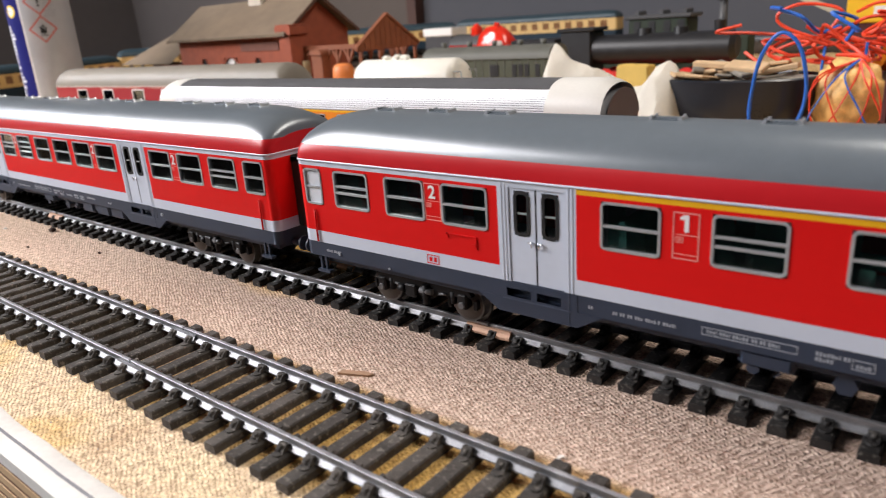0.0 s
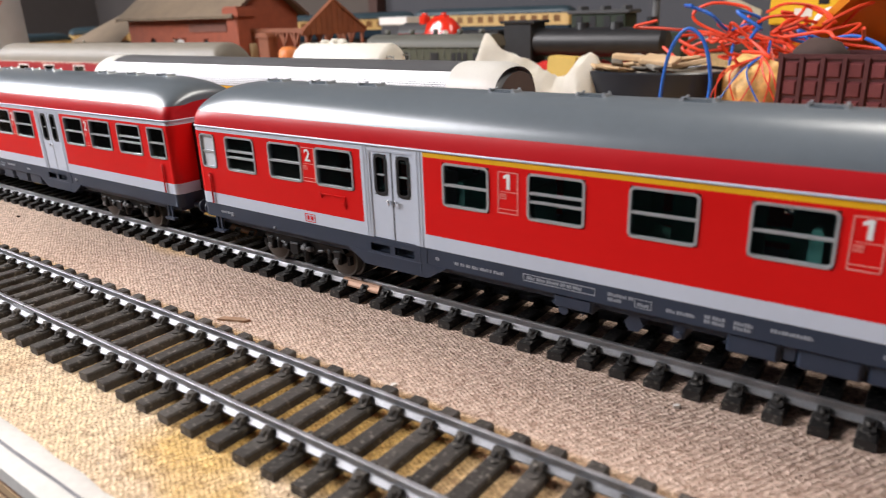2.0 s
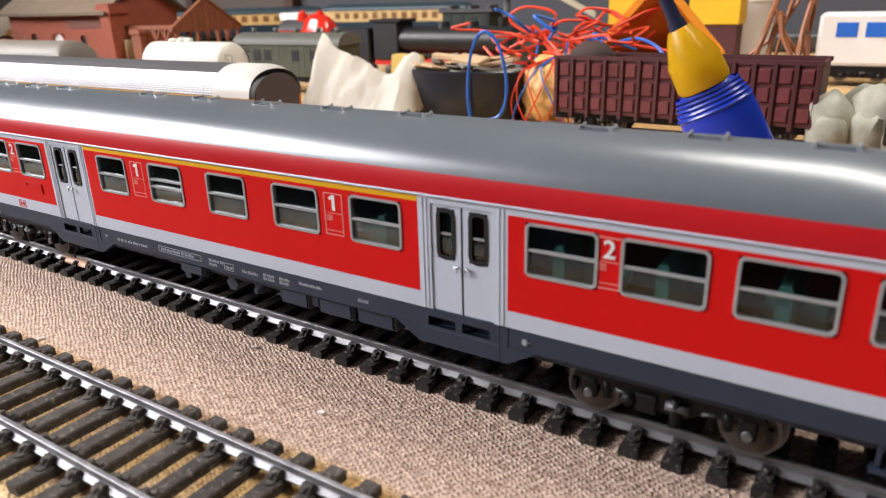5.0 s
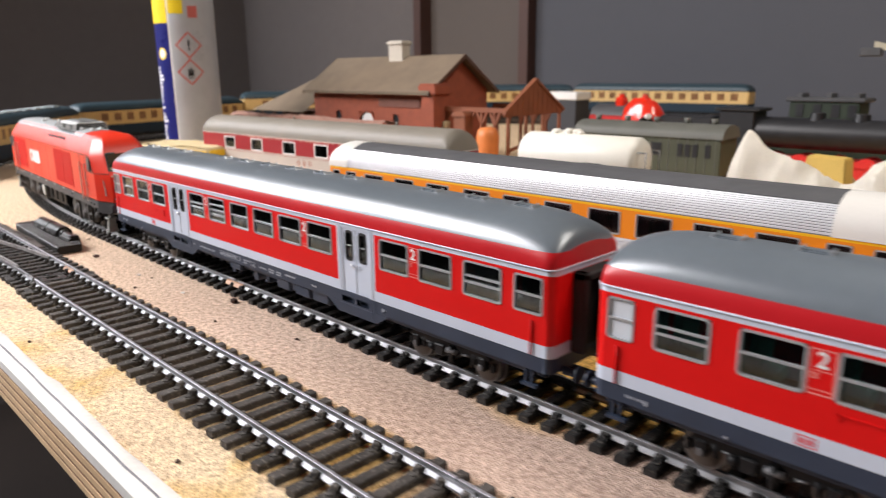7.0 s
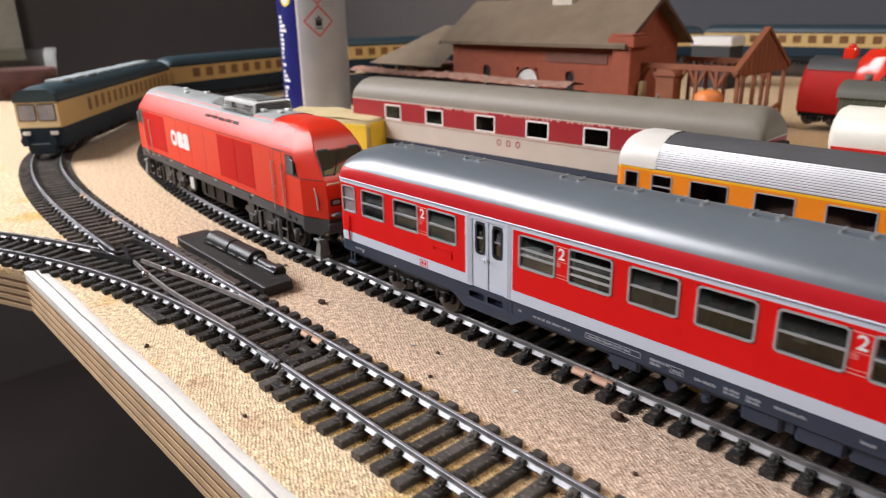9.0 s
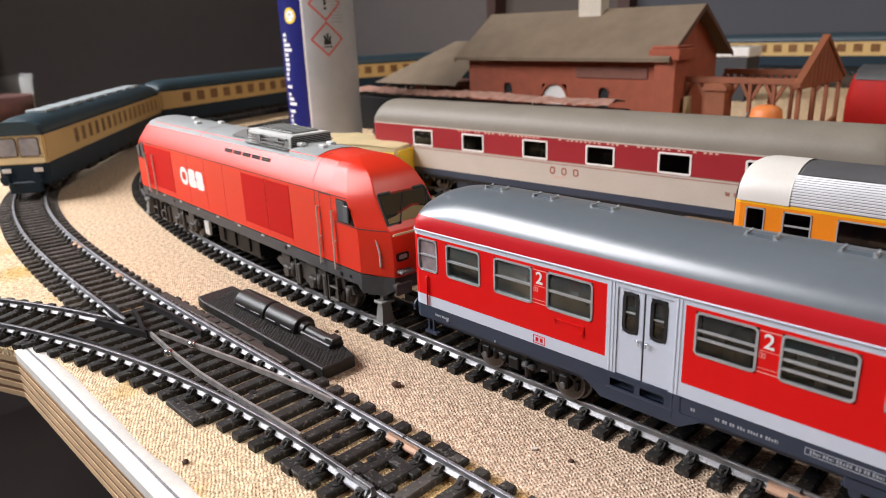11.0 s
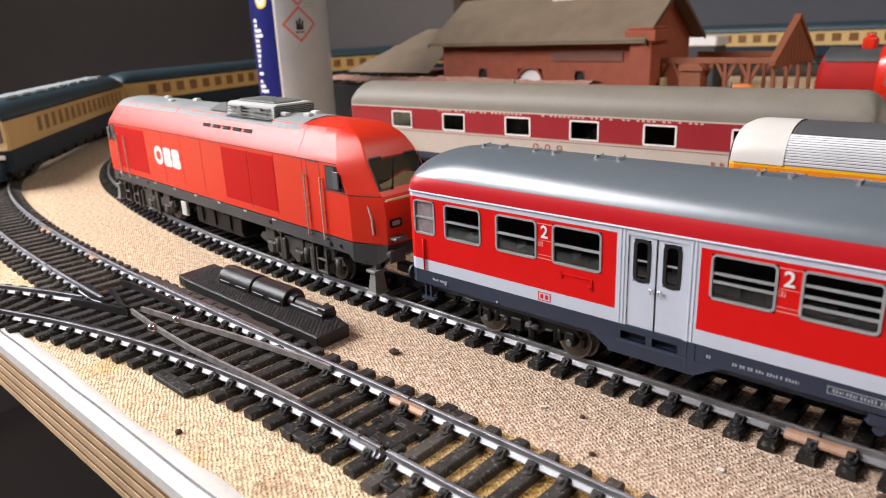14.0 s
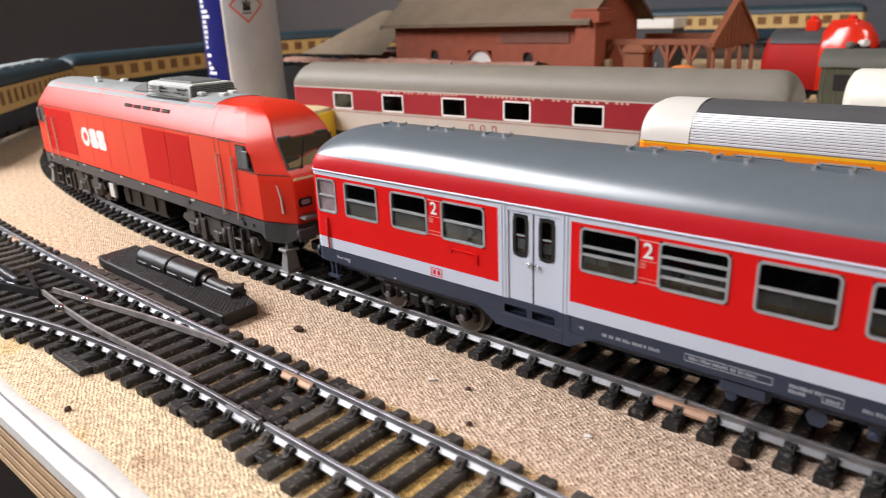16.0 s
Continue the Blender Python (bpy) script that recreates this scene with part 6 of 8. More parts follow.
can_patch("can_body", SPLIT, SPLIT + 210, 3, CH, CAN_SILVER, n=40)
can_patch("can_body", SPLIT + 210, SPLIT + 360, 3, CH, CAN_BLUE, n=40)
for z0, z1, r0, r1 in ((0, 3, CR + 0.5, CR + 0.6), (3, 4.2, CR + 0.6, CR), (CH, CH + 3, CR + 0.6, CR - 1), (CH + 3, CH + 14, CR - 1, 17), (CH + 14, CH + 34, 16, 15)):
    bm = bmesh.new()
    cyl(bm, (0, 0, z0), (0, 0, z1), r0, r1, 36)
    part("can_rim", bm, CHROME, can, smooth=True)


def can_sign(name, a, zc, material, shape):
    """Print bent round the can: bars (across, up, half width, half height, turn), cut into short lengths."""
    bm = bmesh.new()
    for u, v, w, hh, turn in shape:
        c, s = math.cos(radians(turn)), math.sin(radians(turn))
        n = max(1, int(w / 1.5))
        rows = []
        for k in range(n + 1):
            p = -w + 2 * w * k / n
            pair = []
            for q in (-hh, hh):
                ang = radians(a) + (u + p * c - q * s) / CR
                pair.append(bm.verts.new(((CR + 0.15) * math.cos(ang), (CR + 0.15) * math.sin(ang), zc + v + p * s + q * c)))
            rows.append(pair)
        for r0, r1 in zip(rows, rows[1:]):
            bm.faces.new((r0[0], r1[0], r1[1], r0[1]))
    part(name, bm, material, can)


DIAMOND = [(6.4 * sx, 6.4 * sy, 9.6, 0.8, t_) for sx, sy, t_ in ((1, 1, -45), (-1, 1, 45), (-1, -1, -45), (1, -1, 45))]
for zc in (99, 126.5):
    can_sign("hazard_sign", 338, zc, CAN_RED, DIAMOND)
can_sign("hazard_symbol", 338, 98.5, BLACK, [(0, -2.2, 3.0, 1.6, 0), (-1.8, 0.8, 0.9, 2.6, 14), (0.2, 2.0, 0.8, 3.0, -6), (2.0, 0.4, 0.8, 2.6, -18), (0, -5.6, 3.6, 0.45, 0)])
can_sign("hazard_symbol", 338, 126.5, BLACK, [(0, 1.8, 1.0, 3.4, 0), (0, -4.0, 1.0, 1.0, 0)])
rc = random.Random(11)
z_ = 14.0
while z_ < 108:
    w = 2.0 + 3.6 * rc.random() ** 1.5
    can_sign("small_print", 258, z_, PRINT, [(w, 0, w, 1.25, 0)])
    z_ += 3.9 + (2.4 if rc.random() < 0.2 else 0)
for k in range(12):
    can_sign("small_print", 352, 112 + k * 2.6, PRINT_G, [(rc.random() * 2, 0, 4 + 3 * rc.random(), 0.35, 0)])
can_sign("silver_edge", SPLIT + 1, 95, PALE_FRAME, [(0, 0, 0.9, 88, 0)])
can_sign("warning_ring", 281, 118, CAN_YELLOW, [(5.2 * math.cos(t_), 5.2 * math.sin(t_), 1.5, 0.9, math.degrees(t_) + 90) for t_ in (2 * math.pi * k / 12 for k in range(12))])
can_sign("warning_ring_face", 281, 118, PRINT, [(0, 0, 3.6, 3.6, 0), (0, 0, 3.6, 3.6, 45)])
can_sign("warning_mark", 281, 118, LOCO_GREY, [(0, 0.8, 1.6, 1.0, 0), (0, -2.0, 2.4, 0.6, 0)])
can_sign("brand_patch", 275, 162, CAN_YELLOW, [(0, 0, 14, 13, 0)])
can_sign("brand_patch", 318, 165, CAN_YELLOW, [(0, 0, 8, 7, 0)])
can_sign("brand_patch", 350, 160, CAN_RED, [(0, 0, 5, 6, 0)])

# ---- yellow sponge block behind the locomotive
SPONGE = mat("yellow_sponge", (0.72, 0.47, 0.03), 0.9, vary=0.12, scale=90, bump=0.6, bump_scale=500)
SPONGE_TOP = mat("pale_sponge_top", (0.56, 0.45, 0.25), 0.9, vary=0.12, scale=90, bump=0.6, bump_scale=500)
sponge = thing("sponge_block", "yellow block with a pale top lying behind the locomotive", "sponge", -262, 118, 0, turn=16)
bm = bmesh.new()
box(bm, 0, 92, 0, 44, 0, 34, 2.5)
part("foam_body", bm, SPONGE_TOP, sponge, smooth=True)
bm = bmesh.new()
box(bm, 91.7, 93.2, 2, 42, 2, 32, 0.5)
part("yellow_end", bm, SPONGE, sponge)
bm = bmesh.new()
box(bm, 62, 91, -0.6, 0.5, 3, 31, 0.4)
part("yellow_side", bm, SPONGE, sponge)
bm = bmesh.new()
loft(bm, [[(x, y, 34.2 + 2.4 * noise.noise(Vector((x * 0.05, y * 0.05, 0)))) for y in (1.5, 12, 22, 32, 42.5)] for x in (1.5, 16, 32, 48, 64, 80, 90.5)], closed=False, caps=False)
part("foam_top", bm, SPONGE_TOP, sponge, smooth=True)

# ---- small brick station and its half-built shed
BRICK = mat("model_brick_red", (0.28, 0.068, 0.033), 0.8, vary=0.2, scale=120, bump=0.5, bump_scale=700)
BRICK_D = mat("model_brick_dark", (0.17, 0.07, 0.05), 0.85, vary=0.2, scale=120)
TILE = mat("dusty_roof_card", (0.165, 0.122, 0.082), 0.9, vary=0.18, scale=60, bump=0.5, bump_scale=500)
TIMBER = mat("brown_plastic_timber", (0.22, 0.07, 0.03), 0.6, vary=0.2, scale=90)
TIMBER_D = mat("dark_timber_edge", (0.09, 0.045, 0.03), 0.7, vary=0.2)
station = thing("model_station", "model station of red brick with a dusty brown gable roof", "model building", -297, 343, 0)
SW, SD, SE, SR = 194.0, 86.0, 79.0, 111.0  # length, depth, eaves, ridge
bm = bmesh.new()
arch = [(42, 40, 56), (84, 40, 56), (140, 40, 55)]
hol = [(a, a + 9 if i != 1 else a + 25, 30, t_) for i, (a, _, t_) in enumerate(arch)]
wall_with_holes(bm, sorted({0.0, SW, *[v for h in hol for v in h[:2]]}), sorted({0.0, SE, 30.0, 55.0, 56.0}), hol, 0.0, 3.0, lambda x, z_: 0)
part("front_wall", bm, BRICK, station)
for x in (0, SW - 3):
    bm = bmesh.new()
    prism(bm, [(3.0, 0), (SD, 0), (SD, SE), (SD / 2 + 1.5, SR - 3), (3.0, SE)], x, x + 3, "x")
    part("gable_wall", bm, BRICK, station)
bm = bmesh.new()
box(bm, 3, SW - 3, SD - 3, SD, 0, SE)
part("back_wall", bm, BRICK, station)
for a, b, _, t_ in hol:
    bm = bmesh.new()
    w = (b - a) / 2
    pts = [(a + w + w * math.cos(math.pi * k / 10), t_ - w + w * math.sin(math.pi * k / 10)) for k in range(11)]
    prism(bm, [(a, 30)] + pts[::-1] + [(b, 30)], 1.2, 2.0, "y")
    win = part("arched_window", bm, PALE_FRAME if b - a > 12 else BLACK, station)
    cx_, cz_ = a + w, t_ - w
    bm = bmesh.new()
    prism(bm, pts + [(cx_ + (x - cx_) * 1.16, cz_ + (z_ - cz_) * 1.16) for x, z_ in pts[::-1]], -0.6, 1.2, "y")
    part("arch_surround", bm, BRICK, win)
bm = bmesh.new()
box(bm, 118, 182, -0.8, 0.0, 62, 70)
part("sign_panel", bm, BRICK_D, station, "dark brick panel under the eaves")
for s in (0, 1):
    bm = bmesh.new()
    y0, y1 = (-9, SD / 2) if s == 0 else (SD + 9, SD / 2)
    prism(bm, [(y0, SE - 4), (y1, SR), (y1, SR + 3), (y0, SE - 1.2)], -9, SW + 9, "x")
    part("roof_slope", bm, TILE, station)
for x in (-9.6, SW + 9):
    bm = bmesh.new()
    prism(bm, [(-9.5, SE - 5.5), (SD / 2, SR - 1), (SD + 9.5, SE - 5.5), (SD + 9.5, SE - 2), (SD / 2, SR + 3.4), (-9.5, SE - 2)], x, x + 0.6, "x")
    part("barge_board", bm, TIMBER_D, station)
bm = bmesh.new()
box(bm, 95, 117, 35, 47, 100, 130, 0.4)
box(bm, 93.5, 118.5, 33.5, 48.5, 126, 129, 0.4)
part("chimney", bm, mat("pale_chimney", (0.55, 0.50, 0.42), 0.85, vary=0.12), station)
# projecting bay with a stepped parapet at the gable end
bm = bmesh.new()
box(bm, SW - 4, SW + 13, -6, 16, 0, 76, 0.5)
box(bm, SW - 8, SW + 16, -7, 17, 76, 84, 0.5)
box(bm, SW - 6, SW + 14, -6.5, 16.5, 84, 86, 0.4)
part("gable_bay", bm, BRICK, station)
bm = bmesh.new()
box(bm, SW + 15, SW + 17.5, 4, 13, 10, 50, 0.5)
part("side_door", bm, mat("pale_door", (0.55, 0.47, 0.30), 0.6), station)
# lower wing with its own roof
bm = bmesh.new()
box(bm, -92, -4, 14, 80, 0, 50)
part("wing_wall", bm, BRICK_D, station)
bm = bmesh.new()
prism(bm, [(-124, 52), (-118, 51), (-12, 51), (-12, 53.5), (-122, 54.5)], -6, 4, "y")
loft(bm, [[(-126, -10, 52), (-10, -10, 52)], [(-62, 46, 90), (-10, 46, 90)], [(-100, 96, 56), (-10, 96, 56)]], closed=False, caps=False, smooth=False)
part("wing_roof", bm, TILE, station)
for x in (-112, -84, -56, -28):
    bm = bmesh.new()
    box(bm, x, x + 3, -6, -3, 0, 52)
    part("canopy_post", bm, TIMBER_D, station)

rubble = thing("rubble_wagon", "long low dark wagon heaped with pinkish brown rubble", "goods wagon", -398, 284, 0)
bm = bmesh.new()
box(bm, 0, 288, 0, 28, 13, 44, 0.6)
part("body", bm, BOGIE, rubble)
bm = bmesh.new()
rr_ = [[(2 + 284 * i / 70, 2 + 24 * j / 8, 44.5 + 8.0 * math.sin(math.pi * (0.12 + 0.76 * j / 8)) ** 0.6 * (0.85 + 0.1 * math.cos(i * 0.17)) + 2.2 * noise.noise(Vector((i * 0.8, j * 0.9, 3)))) for j in range(9)] for i in range(71)]
loft(bm, rr_, closed=False, caps=False, smooth=False)
part("rubble_load", bm, mat("pink_brown_rubble", (0.30, 0.165, 0.125), 0.9, vary=0.4, scale=160, bump=0.8, bump_scale=500), rubble, "pinkish brown broken stone")
for xx in (40, 248):
    bogie(rubble, xx, 14, base=24)

shed = thing("timber_shed_frame", "unfinished brown timber shed frame beside the station", "model building", -92, 353, 0)
for x in (0, 16, 32, 48, 64):
    for y in (0, 78):
        bm = bmesh.new()
        box(bm, x, x + 2.4, y, y + 2.4, 0, 60)
        part("post", bm, TIMBER, shed)
for y in (0, 78):
    bm = bmesh.new()
    box(bm, -4, 80, y - 0.4, y + 3.6, 60, 64)
    part("wall_plate", bm, TIMBER, shed)
    for x in (0, 16, 32, 48, 64):
        for s in (-1, 1):
            bm = bmesh.new()
            prism(bm, [(x + 1.6 + s * 1.2, 48), (x + 1.6 + s * 7.6, 60), (x + 1.6 + s * 4.8, 60), (x + 1.6 + s * 1.2, 52.5)], y + 0.4, y + 2.6, "y")
            part("brace", bm, TIMBER, shed)
bm = bmesh.new()
box(bm, 0, 66, -0.6, 3.4, 20, 23)
part("bottom_rail", bm, TIMBER, shed)
# boarded gable panel on posts at the open end
bm = bmesh.new()
prism(bm, [(-5, 60), (-4, 57), (84, 57), (85, 60), (42, 88), (40, 89), (38, 88)], 80, 82, "x")
part("gable_panel", bm, TIMBER, shed, "boarded brown gable panel")
for k in range(11):
    bm = bmesh.new()
    w = 7.4
    y = -1 + w * k
    top = 59 + 28 * (1 - abs(y + w / 2 - 40) / 45)
    box(bm, 82, 82.5, y + 0.3, y + w - 0.3, 57.5, top)
    part("gable_board", bm, TIMBER, shed)
for y0, y1 in ((-5, 40), (85, 40)):
    bm = bmesh.new()
    prism(bm, [(y0, 59), (y1, 88), (y1, 90.5), (y0, 61.4)], 79, 83.6, "x")
    part("barge_board", bm, TIMBER, shed)
for y in (0, 26, 52, 78):
    bm = bmesh.new()
    box(bm, 80, 82.4, y, y + 2.4, 0, 57.2)
    part("gable_post", bm, TIMBER, shed)
for y0, y1 in ((2, 27), (54, 79)):
    bm = bmesh.new()
    prism(bm, [(y0, 24), (y1, 29), (y1, 32), (y0, 27)], 80.2, 82.2, "x")
    part("gable_rail", bm, TIMBER, shed)
white_box = thing("white_box", "dark box with a white lid behind the station", "box", -292, 752, 0)
bm = bmesh.new()
box(bm, 24, 82, 0, 40, 54, 66, 1.5)
part("lid", bm, PALE_FRAME, white_box)
bm = bmesh.new()
box(bm, 26, 80, 2, 38, 0, 54, 1)
part("base", bm, mat("dark_box_card", (0.03, 0.03, 0.035), 0.6), white_box)
yblock = thing("yellow_block", "small yellow block behind the paper tissue", "block", 238, 368, 0, turn=-4)
bm = bmesh.new()
prism(bm, [(0, 0), (31, 0), (28, 39), (3, 40)], 0, 14, "y")
bmesh.ops.bevel(bm, geom=bm.edges[:], offset=1.0, segments=2, affect="EDGES")
part("block_body", bm, mat("yellow_card", (0.62, 0.42, 0.10), 0.6, vary=0.1), yblock)
crate = thing("orange_lump", "small rounded orange plastic cap in front of the shed", "model part", -27, 345, 0)
bm = bmesh.new()
loft(bm, [[(r * math.cos(2 * math.pi * k / 24), r * math.sin(2 * math.pi * k / 24), z_) for k in range(24)] for z_, r in ((0, 9), (20, 10), (38, 10.5), (44, 9.6), (46.6, 7.0), (47.4, 3))])
part("lump", bm, mat("orange_plastic", (0.66, 0.20, 0.05), 0.5, vary=0.1), crate, smooth=True)
hut = thing("brown_hut", "narrow brown plastic hut beside the station wall", "model building", -71, 345, 0)
bm = bmesh.new()
box(bm, 0, 15, 0, 12, 0, 56, 0.5)
part("hut_wall", bm, TIMBER, hut)
bm = bmesh.new()
prism(bm, [(-1.5, 55.5), (16.5, 55.5), (16.0, 58.0), (13.0, 60.4), (2.0, 60.4), (-1.0, 58.0)], -1.5, 13.5, "y")
part("hut_roof", bm, TIMBER, hut)

# ---- goods wagons
TANK_CREAM = mat("tank_cream", (0.76, 0.73, 0.65), 0.4, vary=0.05)
RED_BAR = mat("signal_red", (0.60, 0.02, 0.015), 0.45)
tank = thing("tank_wagon", "cream white tank wagon with a red frame stripe", "goods wagon", 92, 252, 0, turn=2)
bm = bmesh.new()
prof = [(0, 4), (0.8, 10), (2.4, 13.6), (5, 15.2), (44, 15.2), (86, 15.2), (89, 13.6), (90.6, 10), (91.4, 4)]
loft(bm, [[(x, r * math.cos(2 * math.pi * k / 28), 41 + r * math.sin(2 * math.pi * k / 28)) for k in range(28)] for x, r in prof])
part("tank", bm, TANK_CREAM, tank, smooth=True)
for x, y, r, h in ((25, 0, 3.6, 58.6), (31, 1.5, 2.2, 58.0), (36, -1, 3.0, 59.4), (41, 1, 3.6, 59.0), (45, -1.5, 2.4, 58.2)):
    bm = bmesh.new()
    cyl(bm, (x, y, 53), (x, y, h - 1.2), r, r, 14)
    cyl(bm, (x, y, h - 1.2), (x, y, h), r, r * 0.6, 14)
    part("filler_valve", bm, TANK_CREAM, tank, smooth=True)
bm = bmesh.new()
box(bm, -4, 92, -13, 13, 17, 22, 0.4)
part("frame", bm, BOGIE, tank)
bm = bmesh.new()
box(bm, 4, 48.5, -15.5, -14.0, 33.2, 37.0)
part("red_stripe", bm, RED_BAR, tank)
bm = bmesh.new()
ring_frame(bm, 52, 72, 30.5, 39.5, 4.4, 0.8, -15.6, -14.0)
part("oval_mark", bm, BLACK, tank)
for x in (16, 72):
    wheelset(tank, x, 0)
bm = bmesh.new()
for x in (10, 78):
    box(bm, x - 2, x + 2, -12, 12, 20, 27)
part("saddle", bm, BOGIE, tank)
for y in (-9, 9):
    bm = bmesh.new()
    cyl(bm, (96, y, 30), (96, y, 48), 0.5, 0.5, 6)
    cyl(bm, (90, y, 47.5), (96, y, 47.5), 0.5, 0.5, 6)
    part("platform_rail", bm, LOUVRE, tank)
lay_track("siding_track", "siding with black sleepers under the goods wagons", [(x, 252.0, 180.0) for x in range(330, 40, -4)], SLEEPER, RAIL_DULL)

OLIVE = mat("olive_green_paint", (0.055, 0.060, 0.035), 0.55, vary=0.15)
OLIVE_ROOF = mat("olive_grey_roof", (0.10, 0.10, 0.085), 0.6, vary=0.15)
van = thing("green_baggage_van", "dark olive green baggage van with a grey roof", "railway coach", 52, 372, 0, turn=2)
bm = bmesh.new()
box(bm, 0, 126, 0, 31, 17, 46, 0.5)
part("body", bm, OLIVE, van)
bm = bmesh.new()
loft(bm, [[(x, 15.5 - 17 * math.cos(math.pi * k / 16), 45.5 + 10.5 * max(0.0, math.sin(math.pi * k / 16)) ** 0.8) for k in range(17)] for x in (-1.5, 127.5)], closed=False)
part("roof", bm, OLIVE_ROOF, van, smooth=True)
for x in (8, 22, 36, 70, 92, 98, 104, 114):
    bm = bmesh.new()
    box(bm, x, x + (4.5 if x > 90 else 9), -0.4, 0.4, 31, 41, 0.2)
    part("window", bm, BLACK, van)
for x in np.arange(2, 126, 7.5).tolist():
    bm = bmesh.new()
    box(bm, x, x + 0.5, -0.3, 0, 17.5, 45.5)
    part("panel_rib", bm, OLIVE_ROOF, van)
for x in (12, 40, 66, 92, 114):
    bm = bmesh.new()
    cyl(bm, (x, 15, 55), (x, 15, 60), 2.2, 2.6, 12)
    part("roof_cowl", bm, OLIVE_ROOF, van)
bm = bmesh.new()
box(bm, 2, 124, 3, 28, 12, 17.5)
part("underframe", bm, BOGIE, van)
for x in (20, 106):
    wheelset(van, x, 15.5)

# ---- brown open wagon with a load
BROWN = mat("wagon_brown_paint", (0.075, 0.018, 0.020), 0.55, vary=0.18, scale=80)
BROWN_L = mat("worn_brown_panel", (0.15, 0.042, 0.045), 0.35, vary=0.25, scale=90)
wagon = thing("open_goods_wagon", "brown open goods wagon with pressed side panels and a dark load", "goods wagon", 424, 286, 0, turn=-1)
bm = bmesh.new()
for y0, y1 in ((0, 1.6), (30, 31.6)):
    box(bm, 0, 142, y0, y1, 16, 48)
for x0, x1 in ((0, 1.6), (140.4, 142)):
    box(bm, x0, x1, 1.6, 30, 16, 48)
box(bm, 1.6, 140.4, 1.6, 30, 16, 18)
part("body", bm, BROWN, wagon)
bm = bmesh.new()
box(bm, -0.8, 142.8, -0.9, 0.6, 46.6, 49)
box(bm, -0.8, 142.8, 30.8, 32.4, 46.6, 49)
part("top_rail", bm, BROWN, wagon)
for k in range(15):
    bm = bmesh.new()
    prism(bm, [(k * 9.98, -1.6), (k * 9.98 + 1.8, -1.6), (k * 9.98 + 2.3, 0), (k * 9.98 - 0.5, 0)], 14, 47.5, "z")
    part("side_post", bm, BROWN, wagon)
for k in range(14):
    for z_ in (18, 27.6, 37.2):
        bm = bmesh.new()
        x = k * 9.98 + 2.8
        loft(bm, [[(x, 0, z_), (x + 6.8, 0, z_), (x + 6.8, 0, z_ + 8), (x, 0, z_ + 8)], [(x + 0.9, -1.3, z_ + 0.9), (x + 5.9, -1.3, z_ + 0.9), (x + 5.9, -1.3, z_ + 7), (x + 0.9, -1.3, z_ + 7)]], smooth=False)
        part("pressed_panel", bm, BROWN_L, wagon)
bm = bmesh.new()
box(bm, -2, 144, 3, 28.6, 12, 16.2)
part("underframe", bm, BOGIE, wagon)
for x in (26, 116):
    bogie(wagon, x, 15.8, base=21.0)
for c, w, h in ((16, 24, 10),):
    bm = bmesh.new()
    bmesh.ops.create_icosphere(bm, subdivisions=3, radius=1.0)
    for v in bm.verts:
        v.co = Vector((c + v.co.x * w * 0.6, 15.8 + v.co.y * 12, 46 + v.co.z * h)) + Vector((0, 0, 2.2 * noise.noise(v.co * 2.5)))
    part("load", bm, mat("dark_brown_load", (0.05, 0.028, 0.024), 0.85, vary=0.3), wagon, smooth=True)
lay_track("siding_track", "siding with black sleepers under the brown wagon", [(x, 302.0, 180.0) for x in range(640, 400, -4)], SLEEPER, RAIL_DULL)

# ---- glue bottle leaning in front of the wagon
GLUE_BLUE = mat("glue_bottle_blue", (0.008, 0.035, 0.42), 0.3, vary=0.06)
GLUE_YELLOW = mat("glue_cap_yellow", (0.85, 0.55, 0.01), 0.35, vary=0.05)
GLUE_NAVY = mat("glue_nozzle_navy", (0.02, 0.025, 0.06), 0.3)
glue = thing("glue_bottle", "leaning blue glue bottle with yellow cap and dark nozzle", "glue bottle", 551, 228, 0)
glue.matrix_world = pose(0.545, 0.234, 0.0, 4, -28, 6)
bm = bmesh.new()
prof = [(0, 14.5), (2, 16.5), (10, 17.2), (30, 17.2), (38, 16.8), (45, 13.5), (49, 10)]
loft(bm, [[(r * math.cos(2 * math.pi * k / 28), 0.72 * r * math.sin(2 * math.pi * k / 28), z_) for k in range(28)] for z_, r in prof])
part("bottle", bm, GLUE_BLUE, glue, smooth=True)
for k in range(5):
    bm = bmesh.new()
    loft(bm, [[(r * math.cos(2 * math.pi * j / 28), 0.72 * r * math.sin(2 * math.pi * j / 28), z_) for j in range(28)] for z_, r in ((36 + k * 2.2, 17.0 - k * 0.6), (36.8 + k * 2.2, 17.8 - k * 0.7), (37.6 + k * 2.2, 17.0 - k * 0.6))], caps=False)
    part("grip_ring", bm, GLUE_BLUE, glue, smooth=True)
bm = bmesh.new()
prof = [(47, 11.2), (49, 12.2), (61, 11.8), (72, 7.4), (76, 5.2)]
loft(bm, [[(r * math.cos(2 * math.pi * k / 12), r * math.sin(2 * math.pi * k / 12), z_) for k in range(32)] for z_, r in prof])
part("cap", bm, GLUE_YELLOW, glue, smooth=True)
bm = bmesh.new()
cyl(bm, (0, 0, 75), (0, 0, 80), 4.2, 3.8, 14)
cyl(bm, (0, 0, 80), (0, 0, 118), 3.2, 2.4, 12)
part("nozzle", bm, GLUE_NAVY, glue, smooth=True)
bm = bmesh.new()
